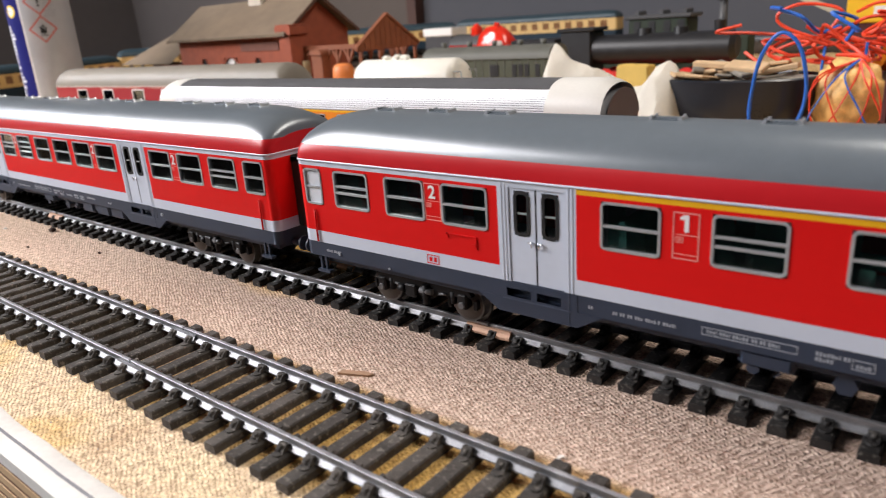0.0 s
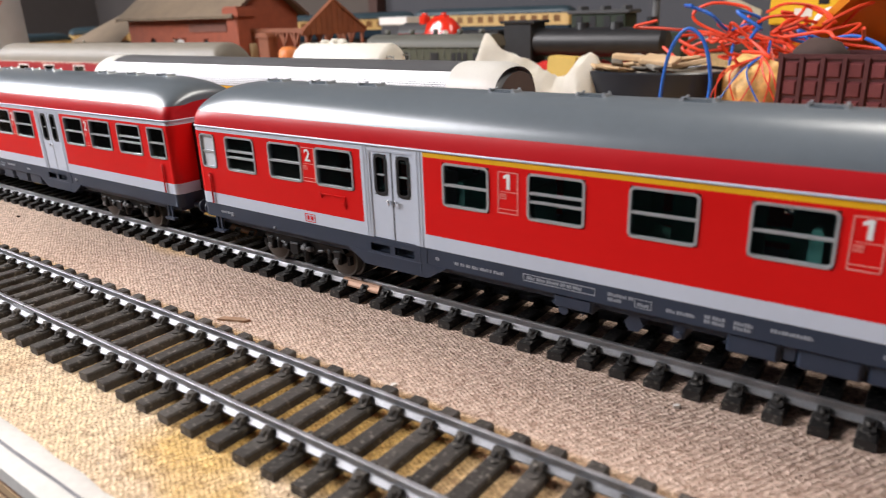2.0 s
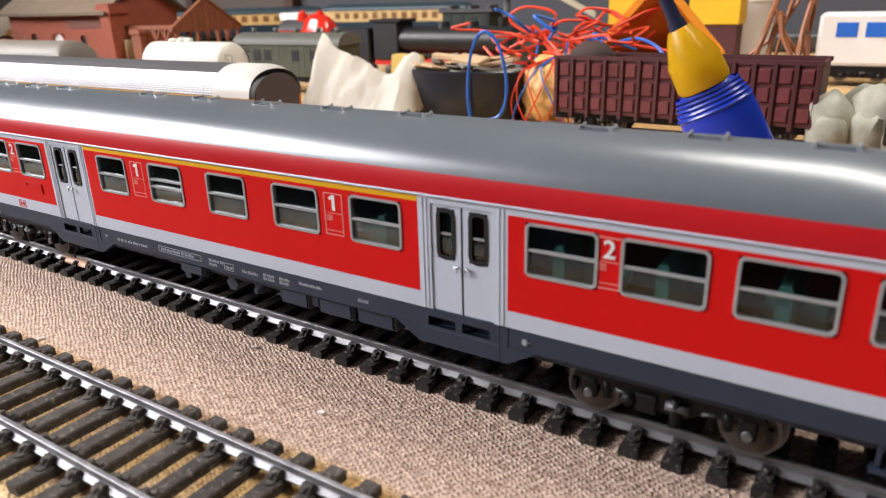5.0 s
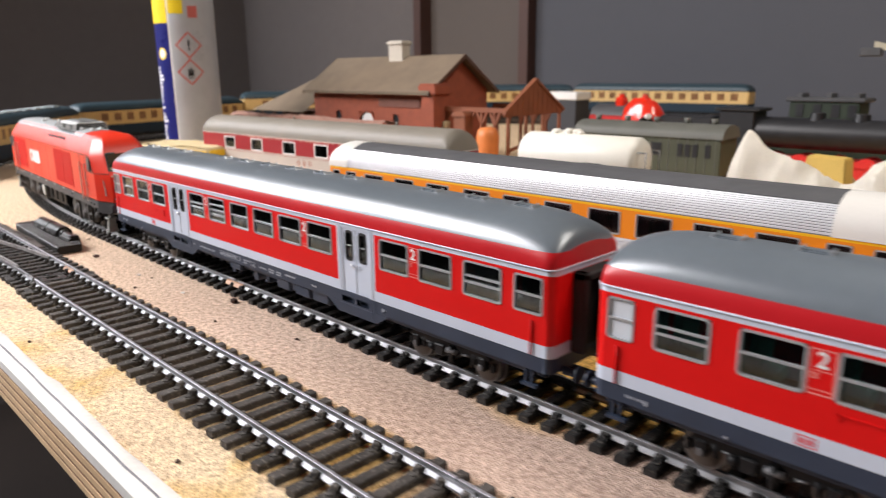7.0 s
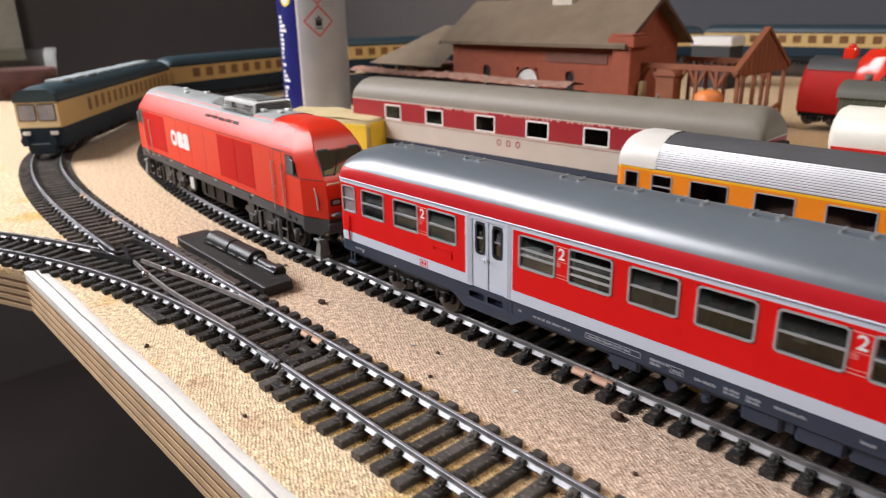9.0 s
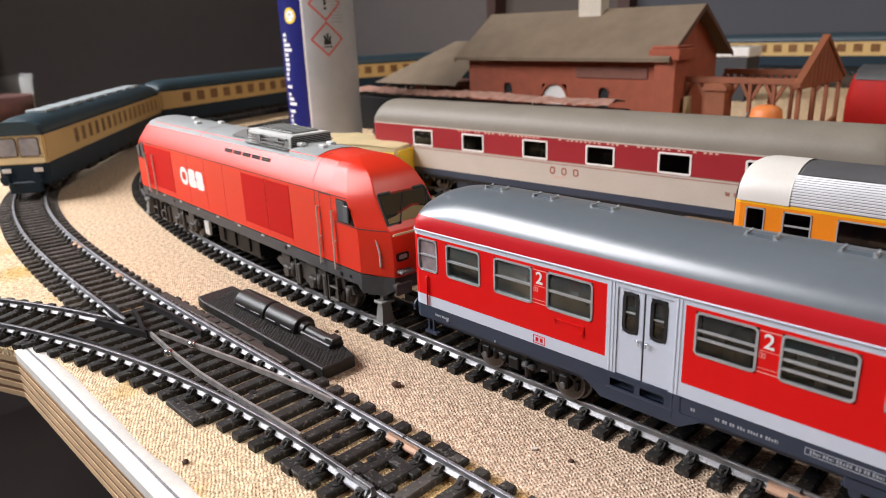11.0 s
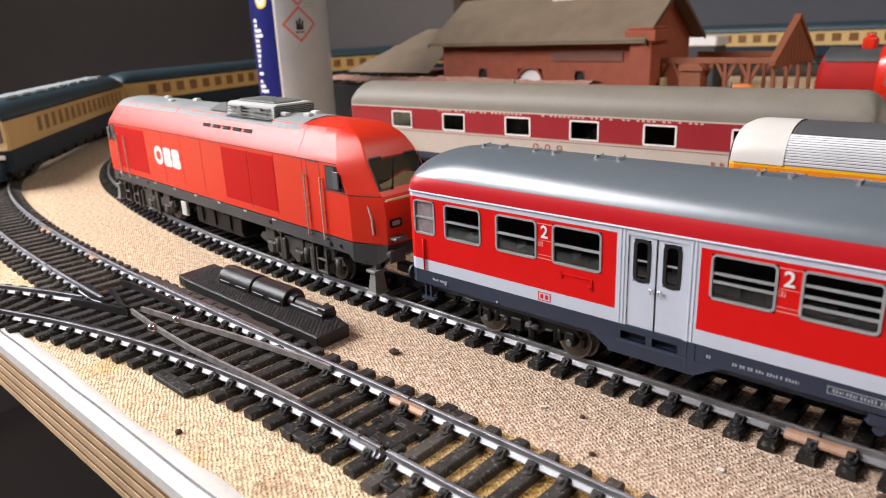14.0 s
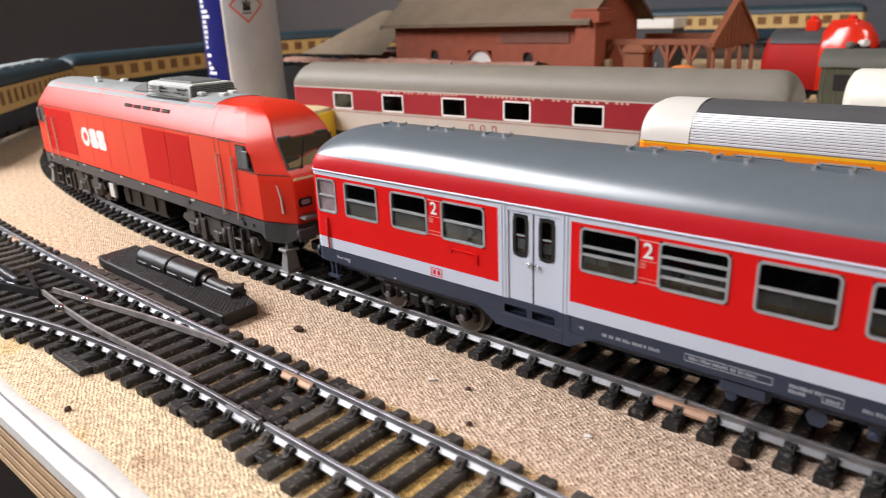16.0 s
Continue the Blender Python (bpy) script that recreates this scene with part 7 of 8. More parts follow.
for u, z_, w, h, m_ in ((-2, 22, 9, 5, 0), (6, 12, 7, 7, 1), (-4, 14, 4, 2, 2)):
    vs = []
    for p, q in ((-1, -1), (1, -1), (1, 1), (-1, 1)):
        a = radians(-90) + (u + p * w) / 15.6
        vs.append(bm.verts.new((15.8 * math.cos(a), 0.72 * 16.0 * math.sin(a), z_ + q * h / 2)))
    bm.faces.new(vs).material_index = m_
part("bottle_print", bm, [GLUE_YELLOW, RED_BAR, PRINT], glue, "yellow and red print patches")

# ---- crumpled paper tissue
PAPER = mat("crumpled_white_paper", (0.90, 0.86, 0.78), 0.85, vary=0.06, scale=60)
tissue = thing("paper_tissue", "crumpled cream-white paper tissue on the board", "tissue", 258, 304, 0)
RIDGE = [(-54, 8), (-46, 20), (-38, 44), (-34, 54), (-31, 61), (-26, 57), (-18, 50), (-6, 46), (4, 42), (14, 36), (24, 31), (30, 33), (36, 43), (42, 47), (48, 44), (53, 36), (57, 14)]


def crest(x):
    for (x0, z0), (x1, z1) in zip(RIDGE, RIDGE[1:]):
        if x0 <= x <= x1:
            return z0 + (z1 - z0) * (x - x0) / (x1 - x0)
    return 0.0


def crumple(x, y, k):
    """Sharp creases: folded noise."""
    return abs(noise.noise(Vector((x * 0.045, y * 0.045, k)))) * 9 + abs(noise.noise(Vector((x * 0.11, y * 0.11, k + 9)))) * 4


bm = bmesh.new()
nx, ny = 64, 30
vs = []
for i in range(nx + 1):
    row = []
    for j in range(ny + 1):
        u, v = i / nx, j / ny
        x, y = -54 + 111 * u, -26 + 60 * v
        mid = 0.42 + 0.30 * max(0.0, (x - 10) / 47) + 0.06 * noise.noise(Vector((x * 0.04, 3, 0)))
        f = (v - mid) / (mid if v < mid else 1 - mid)
        fold = max(0.0, 1 - abs(f) ** (1.25 if f < 0 else 1.0))
        z_ = max(0.3, crest(x) * fold - (crumple(x, y, 1) - 3) * min(1.0, fold * 3) * (0.35 + 0.65 * min(1.0, abs(f) * 3)))
        row.append(bm.verts.new((x + 3 * noise.noise(Vector((x * 0.07, y * 0.07, 20))), y + 4 * noise.noise(Vector((x * 0.07, y * 0.07, 30))), z_)))
    vs.append(row)
for i in range(nx):
    for j in range(ny):
        bm.faces.new((vs[i][j], vs[i + 1][j], vs[i + 1][j + 1], vs[i][j + 1]))
bmesh.ops.solidify(bm, geom=bm.faces[:], thickness=0.25)
part("tissue_sheet", bm, PAPER, tissue, smooth=True, sharp=24)

# ---- black oval dish with grey scrap, wires and a mesh bag
DISH = mat("dark_blue_black_plastic", (0.014, 0.016, 0.022), 0.3, vary=0.2)
dish = thing("oval_dish", "black oval plastic dish heaped with grey scrap", "dish", 338, 330, 0)
bm = bmesh.new()
prof = [(0, 40, 26), (4, 43, 29), (22, 48.5, 32.5), (35, 50, 33.5), (36, 49, 32.5), (33, 48, 31.5), (27, 46, 30)]
loft(bm, [[(a * math.cos(2 * math.pi * k / 40), b * math.sin(2 * math.pi * k / 40), z_) for k in range(40)] for z_, a, b in prof])
part("dish_shell", bm, DISH, dish, smooth=True)
SCRAP = mat("grey_scrap", (0.22, 0.20, 0.17), 0.8, vary=0.3, scale=120)
rs = random.Random(21)
for k in range(22):
    bm = bmesh.new()
    a, r = rs.random() * 6.28, 32 * math.sqrt(rs.random())
    w, d, h = 6 + 14 * rs.random(), 3 + 6 * rs.random(), 1.5 + 2.5 * rs.random()
    box(bm, -w, w, -d, d, 0, h, 0.6)
    ob = part("scrap_piece", bm, SCRAP if k % 3 else PLY_L, dish)
    ob.matrix_basis = pose(r * math.cos(a) * MM, 0.6 * r * math.sin(a) * MM, (30 + 12 * rs.random()) * MM, 12 * rs.random(), 12 * rs.random(), 360 * rs.random())


def wire(name, pts, radius, material, parent):
    """A bent wire as a swept tube through smooth points."""
    bm = bmesh.new()
    P_ = [Vector(p) for p in pts]
    P_ = [P_[0] * 2 - P_[1]] + P_ + [P_[-1] * 2 - P_[-2]]
    line = []
    for a, b, c, d in zip(P_, P_[1:], P_[2:], P_[3:]):
        for k in range(8):
            t_ = k / 8
            line.append(0.5 * ((2 * b) + (c - a) * t_ + (2 * a - 5 * b + 4 * c - d) * t_ ** 2 + (3 * b - a - 3 * c + d) * t_ ** 3))
    line.append(P_[-2])
    rings = []
    for k, p in enumerate(line):
        d = (line[min(k + 1, len(line) - 1)] - line[max(k - 1, 0)]).normalized()
        q = d.to_track_quat("Z", "Y")
        rings.append([p + q @ Vector((radius * math.cos(2 * math.pi * j / 6), radius * math.sin(2 * math.pi * j / 6), 0)) for j in range(6)])
    loft(bm, rings)
    return part(name, bm, material, parent, smooth=True)


W_RED = mat("red_wire", (0.75, 0.06, 0.02), 0.4)
W_BLUE = mat("blue_wire", (0.02, 0.13, 0.55), 0.4)
blue_coil = thing("blue_wire_loop", "loop of blue insulated wire standing over the dish", "wire", 372, 292, 0)
wire("wire_strand", [(-14, 6, 2), (-15, 4, 22), (-10, 0, 48), (0, -2, 62), (10, 0, 54), (14, 4, 30), (8, 8, 10), (-4, 6, 4)], 1.1, W_BLUE, blue_coil)
tangle = thing("red_wire_tangle", "tangle of red and blue wires above an orange mesh bag", "wire", 408, 352, 0)
for k in range(26):
    p = Vector((rs.uniform(-36, 24), rs.uniform(-15, 40), rs.uniform(42, 60)))
    pts = [p]
    for j in range(5):
        p = p + Vector((rs.uniform(-20, 22), rs.uniform(-18, 18), rs.uniform(-11, 11)))
        p.z = min(74, max(40, p.z))
        pts.append(p.copy())
    wire("wire_strand", pts, 1.05, W_BLUE if k % 9 == 4 else W_RED, tangle)
for k in range(6):
    wire("wire_strand", [(rs.uniform(-25, 10), rs.uniform(-10, 10), 52), (rs.uniform(-30, 10), -14, 30), (rs.uniform(-28, 8), -20, 4)], 0.8, W_RED if k % 3 else W_BLUE, tangle)
bag = thing("mesh_bag", "orange mesh bag with yellow and white contents", "bag", 401, 330, 0)
bm = bmesh.new()
bmesh.ops.create_icosphere(bm, subdivisions=4, radius=1.0)
for v in bm.verts:
    c = v.co.copy()
    v.co = Vector((c.x * 20, c.y * 15, 22 + c.z * 22)) * (1 + 0.12 * noise.noise(c * 2.6)) + Vector((0, 0, 1.2 * noise.noise(c * 7)))
    v.co.z = max(0.2, v.co.z)
BAGM = mat("orange_yellow_plastic_bag", (0.82, 0.50, 0.17), 0.5, vary=0.45, scale=130, bump=0.6, bump_scale=300)
part("bag_skin", bm, BAGM, bag, smooth=True)
for k in range(9):
    a = k * 0.7
    wire("mesh_thread", [(21 * math.cos(a), -15.5 + 2 * math.sin(a * 3), 3), (20 * math.cos(a + 0.4), -17, 18), (14 * math.cos(a + 0.9), -14, 36), (5, -4, 45)], 0.5, W_BLUE if k % 4 == 1 else W_RED, bag)

# ---- orange funnel, yellow works wagon, crane and the vehicles at the back
FUNNEL = mat("orange_funnel_plastic", (0.72, 0.20, 0.015), 0.35, vary=0.08)
funnel = thing("orange_funnel", "orange plastic half funnel standing open side forward", "funnel", 452, 392, 0)
bm = bmesh.new()
half = [math.pi * k / 24 for k in range(25)]
outer_r = [(30, 52), (46, 44), (86, 7), (96, 5)]
loft(bm, [[(r * math.cos(a), 0.8 * r * math.sin(a), z_) for a in half] + [((r - 1.6) * math.cos(a), 0.8 * (r - 1.6) * math.sin(a), z_) for a in half[::-1]] for z_, r in outer_r])
part("funnel_cone", bm, FUNNEL, funnel, smooth=True)
for s in (-1, 1):
    bm = bmesh.new()
    loft(bm, [[(s * (r + 0.8), -1.2, z_), (s * (r - 5.5), -1.2, z_), (s * (r - 5.5), 1.0, z_), (s * (r + 0.8), 1.0, z_)] for z_, r in outer_r[:3]], smooth=False)
    # same plastic as the cone, its colour raised to paint the lit lip
    part("funnel_rim", bm, mat("orange_rim_plastic", (0.80, 0.28, 0.02), 0.35), funnel)
bm = bmesh.new()
box(bm, -44, 44, 6, 34, 0, 32, 2)
part("funnel_stand", bm, BLACK, funnel)

YEL = mat("works_yellow_paint", (0.80, 0.48, 0.02), 0.45, vary=0.08)
works = thing("yellow_works_wagon", "yellow works wagon with two small windows", "goods wagon", 356, 560, 0)
bm = bmesh.new()
box(bm, 0, 118, 0, 30, 54, 85, 1)
part("body", bm, YEL, works)
bm = bmesh.new()
box(bm, 20, 34, -0.3, 0.2, 60, 67)
part("number_plate", bm, PALE_FRAME, works, "small white plate")
for x in (38, 66):
    bm = bmesh.new()
    box(bm, x, x + 8, -0.5, 0.3, 70, 80)
    part("window", bm, BLACK, works)
bm = bmesh.new()
box(bm, -2, 120, -1, 31, 85, 86.5, 0.6)
part("roof", bm, mat("pale_works_roof", (0.62, 0.58, 0.50), 0.6), works)
bm = bmesh.new()
box(bm, 2, 116, 2, 28, 10, 54)
part("underframe", bm, BROWN, works)
for x in (24, 94):
    bogie(works, x, 15, base=24)
lamp_ball = thing("white_ball", "white glossy ball on a stick behind the orange funnel", "ball", 424, 440, 0)
bm = bmesh.new()
bmesh.ops.create_uvsphere(bm, u_segments=24, v_segments=14, radius=13)
bmesh.ops.translate(bm, vec=(0, 0, 57), verts=bm.verts)
cyl(bm, (0, 0, 0), (0, 0, 46), 5, 5, 14)
part("ball", bm, PALE_FRAME, lamp_ball, smooth=True)
tub = thing("white_tub", "white plastic tub standing behind the funnel", "tub", 468, 640, 0)
bm = bmesh.new()
cyl(bm, (0, 0, 0), (0, 0, 72), 20, 23, 28)
part("tub_body", bm, PALE_FRAME, tub, smooth=True)
bm = bmesh.new()
cyl(bm, (0, 0, 72), (0, 0, 76), 24, 23.5, 28)
part("tub_lid", bm, PALE_FRAME, tub, smooth=True)
wire("wire_strand", [(-10, 18, 46), (-50, 18, 60), (-58, 18, 69), (-44, 18, 75), (-22, 18, 70), (-26, 18, 56), (4, 16, 49)], 1.1, W_RED, tangle)
wire("wire_strand", [(20, 20, 50), (38, 14, 54), (52, 10, 50), (60, 6, 44)], 1.1, W_BLUE, tangle)
COPPER_W = mat("copper_wire", (0.42, 0.17, 0.08), 0.5, vary=0.2)
bundle = thing("copper_wire_bundle", "bundle of bare copper wire sticking up behind the brown wagon", "wire", 540, 334, 0)
rs2 = random.Random(4)
for k in range(9):
    x = rs2.uniform(-26, 12)
    top = rs2.uniform(-8, 16)
    wire("wire_strand", [(x, rs2.uniform(-4, 6), 0), (x + 3, rs2.uniform(-4, 6), 40), (0.4 * x + 0.6 * top, rs2.uniform(-4, 6), 58), (top, rs2.uniform(-4, 6), rs2.uniform(66, 80))], rs2.uniform(0.9, 1.7), COPPER_W, bundle)
STONE = mat("pale_green_stone", (0.40, 0.40, 0.33), 0.8, vary=0.3, scale=150)
for k in range(14):
    st_ = thing("pebble", "pale grey-green pebble in a heap beside the brown wagon", "pebble", 574 + rs2.uniform(-4, 40), 296 + rs2.uniform(-14, 22), 0, group="pebbles beside the wagon")
    bm = bmesh.new()
    bmesh.ops.create_icosphere(bm, subdivisions=2, radius=1.0)
    r = rs2.uniform(8, 13)
    for v in bm.verts:
        v.co = Vector((v.co.x * r, v.co.y * r * 0.8, r * 1.5 + v.co.z * r * 1.5)) * (1 + 0.18 * noise.noise(v.co * 2 + Vector((k, 0, 0))))
        v.co.z = max(0, v.co.z)
    part("stone", bm, STONE, st_, smooth=True)

JIB = mat("pale_jib", (0.42, 0.38, 0.28), 0.6, vary=0.1)
crane = thing("model_crane", "model water crane with a dark mast and a pale jib", "model crane", 268, 522, 0)
bm = bmesh.new()
cyl(bm, (0, 0, 0), (0, 0, 34), 7, 5, 14)
cyl(bm, (0, 0, 34), (0, 0, 84), 4.0, 3.4, 12)
box(bm, -5, 5, -5, 5, 80, 98, 1)
part("mast", bm, LOCO_GREY, crane)
bm = bmesh.new()
loft(bm, [[(x, -1.5, z_), (x, 1.5, z_), (x, 1.5, z_ + 5), (x, -1.5, z_ + 5)] for x, z_ in ((-34, 113), (0, 104), (90, 62))], smooth=False)
part("jib", bm, JIB, crane)
for x, z_ in ((-36, 106), (4, 112)):
    bm = bmesh.new()
    box(bm, x - 8, x + 8, -3, 3, z_, z_ + 7, 1)
    part("jib_fitting", bm, LOCO_GREY, crane)

DGREEN = mat("dark_loco_green", (0.013, 0.024, 0.010), 0.6, vary=0.25)
gl = thing("green_electric_locomotive", "dark green electric locomotive with two long bonnets", "locomotive", 120, 590, 0)
bm = bmesh.new()
box(bm, 30, 92, 0, 31, 21, 66, 1.2)
part("cab", bm, DGREEN, gl)
for a, b in ((-38, 30), (92, 150)):
    bm = bmesh.new()
    box(bm, a, b, 5, 26, 21, 46, 1.2)
    part("bonnet", bm, DGREEN, gl)
bm = bmesh.new()
box(bm, -40, 154, 1, 30, 14, 21, 0.6)
part("frame", bm, DGREEN, gl)
bm = bmesh.new()
box(bm, 26, 96, -1.5, 32.5, 66, 70, 1)
for x in (34, 60, 84):
    box(bm, x, x + 5, 6, 25, 69.5, 74, 0.5)
part("roof", bm, LOCO_GREY, gl)
for x in (36, 52, 68, 82):
    bm = bmesh.new()
    box(bm, x, x + 7, -0.6, 0.4, 52, 64)
    part("window", bm, BLACK, gl)
for x in (-15, 57, 128):
    bogie(gl, x, 15.5, base=24)

steam = thing("steam_locomotive", "black steam locomotive with a red frame", "locomotive", 122, 500, 0)
bm = bmesh.new()
cyl(bm, (28, 15, 42), (158, 15, 42), 13.5, 13.5, 26)
cyl(bm, (158, 15, 42), (162, 15, 42), 13.5, 9, 26)
cyl(bm, (146, 15, 52), (146, 15, 64), 4.2, 5.0, 16)
cyl(bm, (112, 15, 52), (112, 15, 60), 7, 6, 16)
cyl(bm, (78, 15, 52), (78, 15, 60), 7, 6, 16)
part("boiler", bm, BLACK, steam, smooth=True)
bm = bmesh.new()
box(bm, -2, 30, 0, 30, 22, 60, 1)
box(bm, -6, 34, -1.5, 31.5, 60, 63, 1)
part("cab", bm, BLACK, steam)
bm = bmesh.new()
box(bm, -2, 166, 2, 28, 17, 22)
part("running_board", bm, RED_BAR, steam)
for x in (44, 70, 96, 122):
    bm = bmesh.new()
    for y in (4, 24.5):
        cyl(bm, (x, y, 15), (x, y + 1.6, 15), 10, 10, 22)
    part("driving_wheel", bm, RED_BAR, steam, smooth=True)
for x in (14, 148):
    wheelset(steam, x, 15)
bm = bmesh.new()
box(bm, -62, -8, 1, 29, 18, 54, 1.5)
part("tender", bm, BLACK, steam)
for x in (-48, -22):
    wheelset(steam, x, 15)

redl = thing("red_locomotive", "red locomotive with a bright rounded nose and dark roof", "locomotive", -86, 520, 0, turn=-4)
bm = bmesh.new()
loft(bm, [[(x, -15.5 * w, 16), (x, -16 * w, 24), (x, -15.5 * w, 46 * h), (x, -10 * w, 58 * h), (x, 0, 62 * h), (x, 10 * w, 58 * h), (x, 15.5 * w, 46 * h), (x, 16 * w, 24), (x, 15.5 * w, 16)] for x, w, h in ((62, 0.8, 0.8), (65, 0.95, 0.95), (69, 1, 1), (88, 1, 1), (107, 1, 1))])
part("body", bm, mat("dull_red_plastic", (0.42, 0.012, 0.010), 0.6, spec=0.2), redl, smooth=True)
bm = bmesh.new()
loft(bm, [[(x, -15.6 * w, 16), (x, -16.2 * w, 24), (x, -15.8 * w, 48 * h), (x, -10.5 * w, 63 * h), (x, 0, 69 * h), (x, 10.5 * w, 63 * h), (x, 15.8 * w, 48 * h), (x, 16.2 * w, 24), (x, 15.6 * w, 16)] for x, w, h in ((107.1, 1, 0.95), (110, 1.04, 1.0), (126, 1.04, 1.02), (137, 0.96, 0.96), (143, 0.78, 0.84), (147, 0.5, 0.62))])
part("nose", bm, mat("glossy_red_plastic", (0.72, 0.03, 0.012), 0.2, coat=0.5), redl, "glossy bright red nose", smooth=True)
bm = bmesh.new()
cyl(bm, (132, -10, 44), (138, -17, 45), 8.5, 7.5, 20)
part("nose_window", bm, GLOSSY_BLACK, redl)
bm = bmesh.new()
cyl(bm, (136, -14, 52), (141, -17.5, 53), 3.0, 2.6, 16)
part("headlight", bm, PALE_FRAME, redl)
bm = bmesh.new()
loft(bm, [[(x, y, z_) for y, z_ in ((-14, 52), (-10.5, 58.8), (0, 63), (10.5, 58.8), (14, 52))] for x in (67, 107)], closed=False, caps=False)
part("roof", bm, LOCO_GREY, redl)
bm = bmesh.new()
box(bm, 64, 140, -13, 13, 12, 17)
part("underframe", bm, BOGIE, redl)
for x in (82, 124):
    bogie(redl, x, 0, base=21.0)
for x in (96, 124):
    bm = bmesh.new()
    box(bm, x - 5, x + 5, -5, 5, 60, 70, 1.5)
    cyl(bm, (x, 0, 70), (x, 0, 73), 3.5, 2.5, 14)
    part("roof_lamp", bm, mat("glossy_red_plastic", (0.72, 0.03, 0.012), 0.2), redl)

white_train = thing("white_blue_railcar", "white railcar with a blue window band, far behind", "railcar", 532, 600, 0)
bm = bmesh.new()
box(bm, 0, 190, 0, 30, 18, 62, 3)
part("body", bm, PALE_FRAME, white_train, smooth=True)
for k in range(8):
    bm = bmesh.new()
    box(bm, 14 + 22 * k, 30 + 22 * k, -0.5, 0.3, 42, 54)
    part("window", bm, W_BLUE, white_train)
bm = bmesh.new()
box(bm, 4, 186, 3, 27, 8, 18)
part("underframe", bm, BOGIE, white_train)
for x in (36, 154):
    bogie(white_train, x, 15)

black_wagon = thing("black_flat_wagon", "black low wagon with a pale stripe", "goods wagon", 596, 262, 0, turn=-3)
bm = bmesh.new()
box(bm, 0, 120, 0, 30, 14, 44, 0.8)
part("body", bm, DISH, black_wagon)
bm = bmesh.new()
box(bm, 2, 118, -0.4, 0, 33, 34.4)
part("pale_stripe", bm, PALE_FRAME, black_wagon)
for x in (24, 96):
    bogie(black_wagon, x, 15, base=22)

# ---- clear jar at the far end of the board, low clutter
jar = thing("glass_jar", "clear plastic tub with red-brown contents", "jar", -905, 92, 0)
bm = bmesh.new()
loft(bm, [[(r * math.cos(2 * math.pi * k / 30), r * math.sin(2 * math.pi * k / 30), z_) for k in range(30)] for z_, r in ((0, 42), (58, 46), (62, 48), (66, 48))], caps=False)
part("tub", bm, glass("clear_plastic", (0.75, 0.75, 0.72), 0.5, 0.45), jar, smooth=True)
bm = bmesh.new()
cyl(bm, (0, 0, 0.5), (0, 0, 40), 40, 43, 30)
part("contents", bm, mat("red_brown_granules", (0.13, 0.05, 0.045), 0.9, vary=0.4, scale=150, bump=0.8, bump_scale=300), jar)
slab("wall_board", -1900, -1860, 160, 312, 4, 1200, mat("cream_wall_board", (0.62, 0.57, 0.45), 0.7), "cream board fixed to the end wall", "wall board")

# yellow offcuts between the tracks
rp = random.Random(8)
for k, (x, y, s) in enumerate(((142, 24, 0.5),)):
    t = thing("yellow_offcut", "small yellow plastic offcut lying between the rails", "offcut", x, y, 2.1, turn=rp.uniform(0, 90), group="offcuts between the rails")
    bm = bmesh.new()
    prism(bm, [(-5 * s, -3 * s), (4 * s, -4 * s), (6 * s, 1 * s), (2 * s, 4 * s), (-5 * s, 3 * s)], 0, 2.2, "z")
    part("offcut", bm, mat("yellow_plastic_offcut", (0.75, 0.45, 0.03), 0.5, vary=0.1), t)
DIRT = mat("dark_crumb", (0.06, 0.03, 0.02), 0.9, vary=0.3)
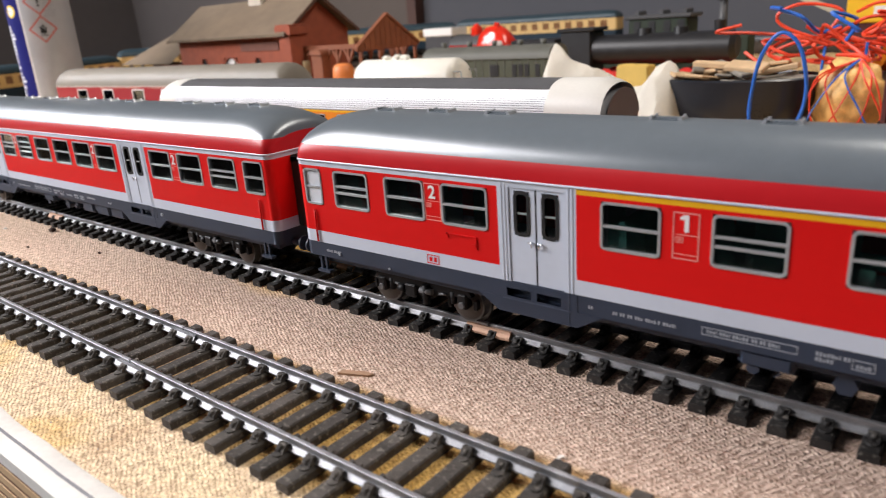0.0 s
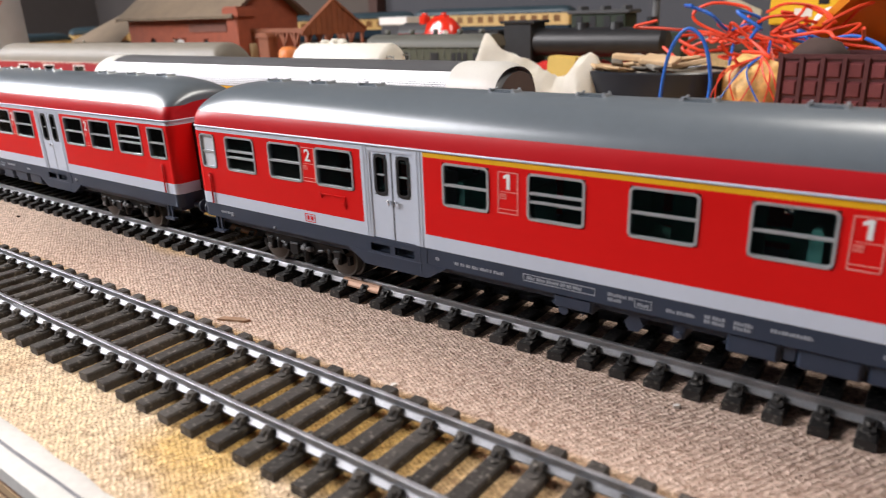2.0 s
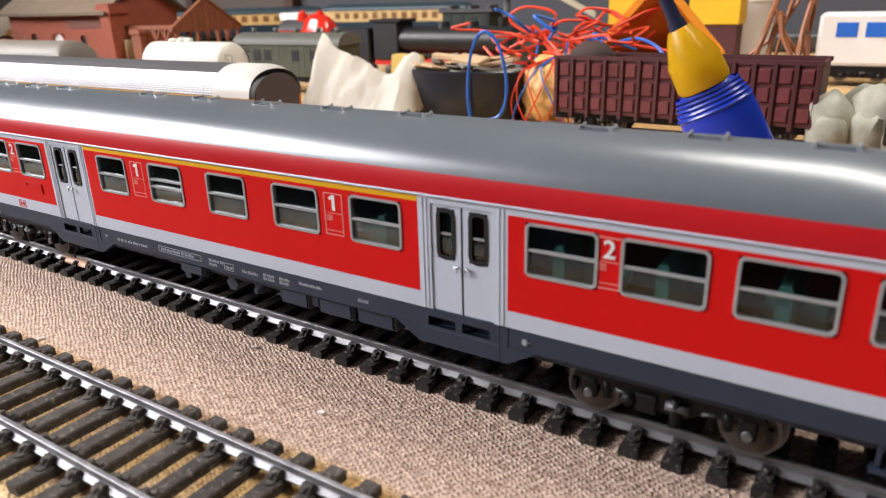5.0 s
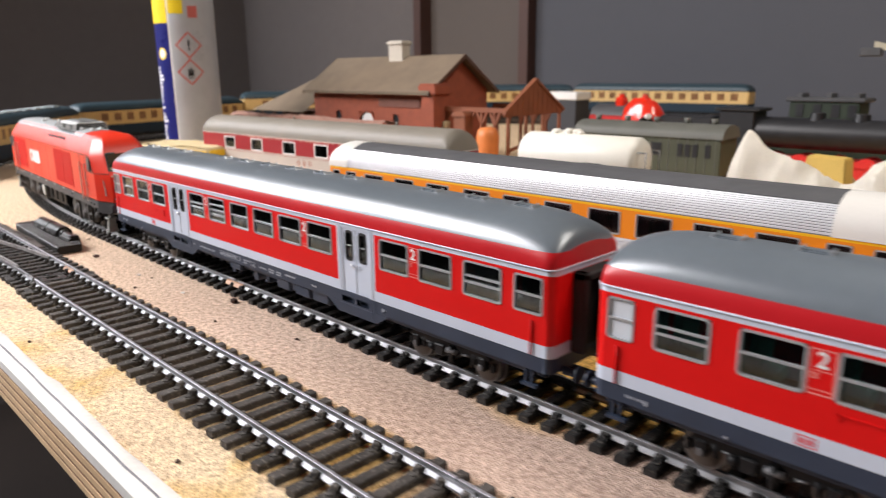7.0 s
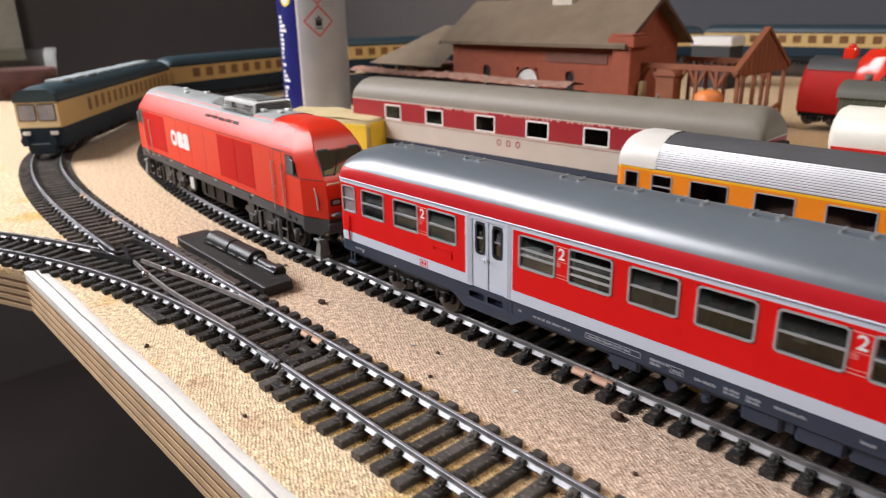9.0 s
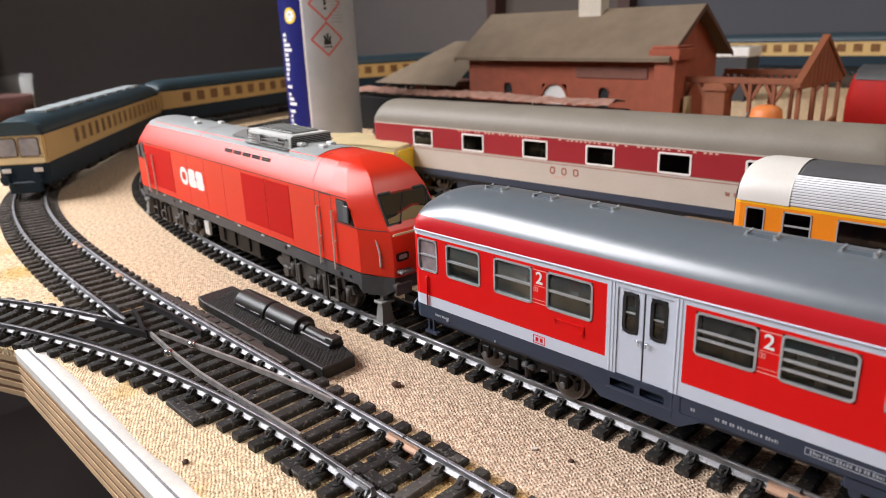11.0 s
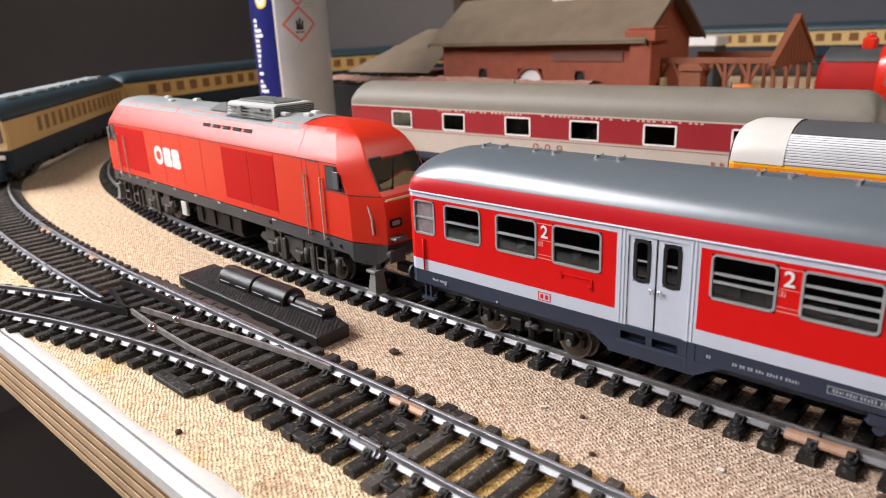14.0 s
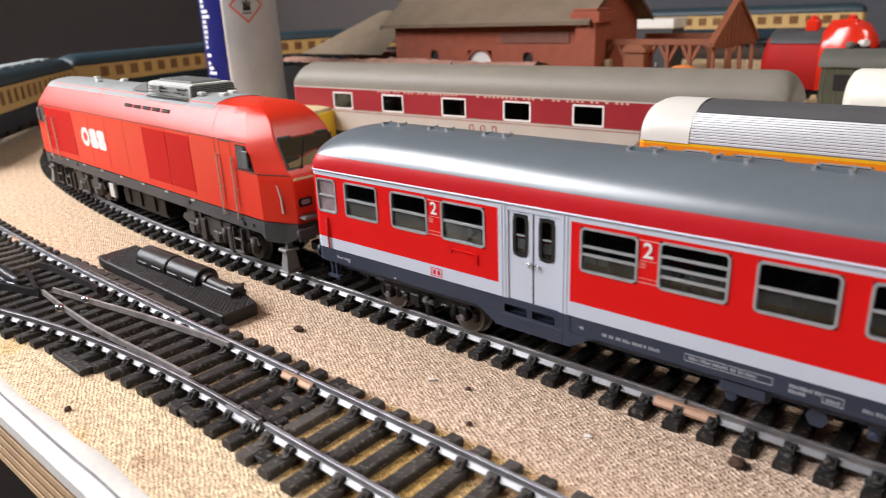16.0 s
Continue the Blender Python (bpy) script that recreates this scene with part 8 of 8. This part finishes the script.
for x, y, r in ((7.5, -16, 1.3), (133, -2.5, 1.5), (-3.5, -79.5, 0.8), (70, -12, 0.6), (150, -20, 0.6), (190, -8, 0.7), (-40, -4, 0.7), (60, -76, 0.6), (120, -79, 0.6), (240, -77, 0.6), (80, -24, 0.7)):
    t = thing("crumb", "dark crumb of dirt on the hardboard", "crumb", x, y, 0, group="crumbs on the board")
    bm = bmesh.new()
    bmesh.ops.create_icosphere(bm, subdivisions=2, radius=r)
    for v in bm.verts:
        v.co = Vector((v.co.x * 1.3, v.co.y, v.co.z * 0.8 + 0.5 * r)) * (1 + 0.4 * noise.noise(v.co * 1.4 + Vector((x, y, 0))))
    part("crumb_lump", bm, DIRT, t)
grit = bmesh.new()
rg = random.Random(21)
for k in range(420):
    x, y = rg.uniform(-60, 640), rg.choice((rg.uniform(-32, 0), rg.uniform(-86, -66), rg.gauss(-33, 3)))
    r = rg.uniform(0.12, 0.34)
    a = rg.uniform(0, 6.28)
    v = [grit.verts.new((x + r * math.cos(a + k_ * 2.1) * (1.6 if k_ == 0 else 1), y + r * math.sin(a + k_ * 2.1), 0.02)) for k_ in range(3)] + [grit.verts.new((x, y, r * 1.1))]
    for i, j, l_ in ((0, 1, 3), (1, 2, 3), (2, 0, 3)):
        grit.faces.new((v[i], v[j], v[l_]))
tagged(part("grit", grit, mat("pale_grit", (0.48, 0.42, 0.35), 0.85, vary=0.5, scale=300)), "fine pale grit scattered on the hardboard", "grit", kind="stuff")
CHIP = mat("brown_wood_chip", (0.34, 0.21, 0.13), 0.8, vary=0.2)
WCHIP = mat("white_chip", (0.75, 0.72, 0.68), 0.7)
for x, y, l_, w, a, m_ in ((357, -25, 4.8, 1.0, 20, CHIP), (60, -14, 0.8, 0.5, 40, WCHIP), (104, -12, 0.9, 0.6, 10, WCHIP), (392, -34, 0.9, 0.6, 60, WCHIP), (505, -17, 0.9, 0.6, 0, WCHIP), (470, -3, 0.7, 0.5, 30, WCHIP), (416, -28, 0.8, 0.5, 60, WCHIP)):
    t = thing("wood_chip" if m_ is CHIP else "paint_chip", "thin brown wood chip on the hardboard" if m_ is CHIP else "tiny white paint chip on the hardboard", "chip", x, y, 0, turn=a, group="chips on the board")
    bm = bmesh.new()
    prism(bm, [(-l_, -w), (l_ * 0.7, -w * 0.8), (l_, 0.2), (l_ * 0.4, w), (-l_ * 0.8, w * 0.7)], 0.0, 0.6, "z")
    part("chip_flake", bm, m_, t)
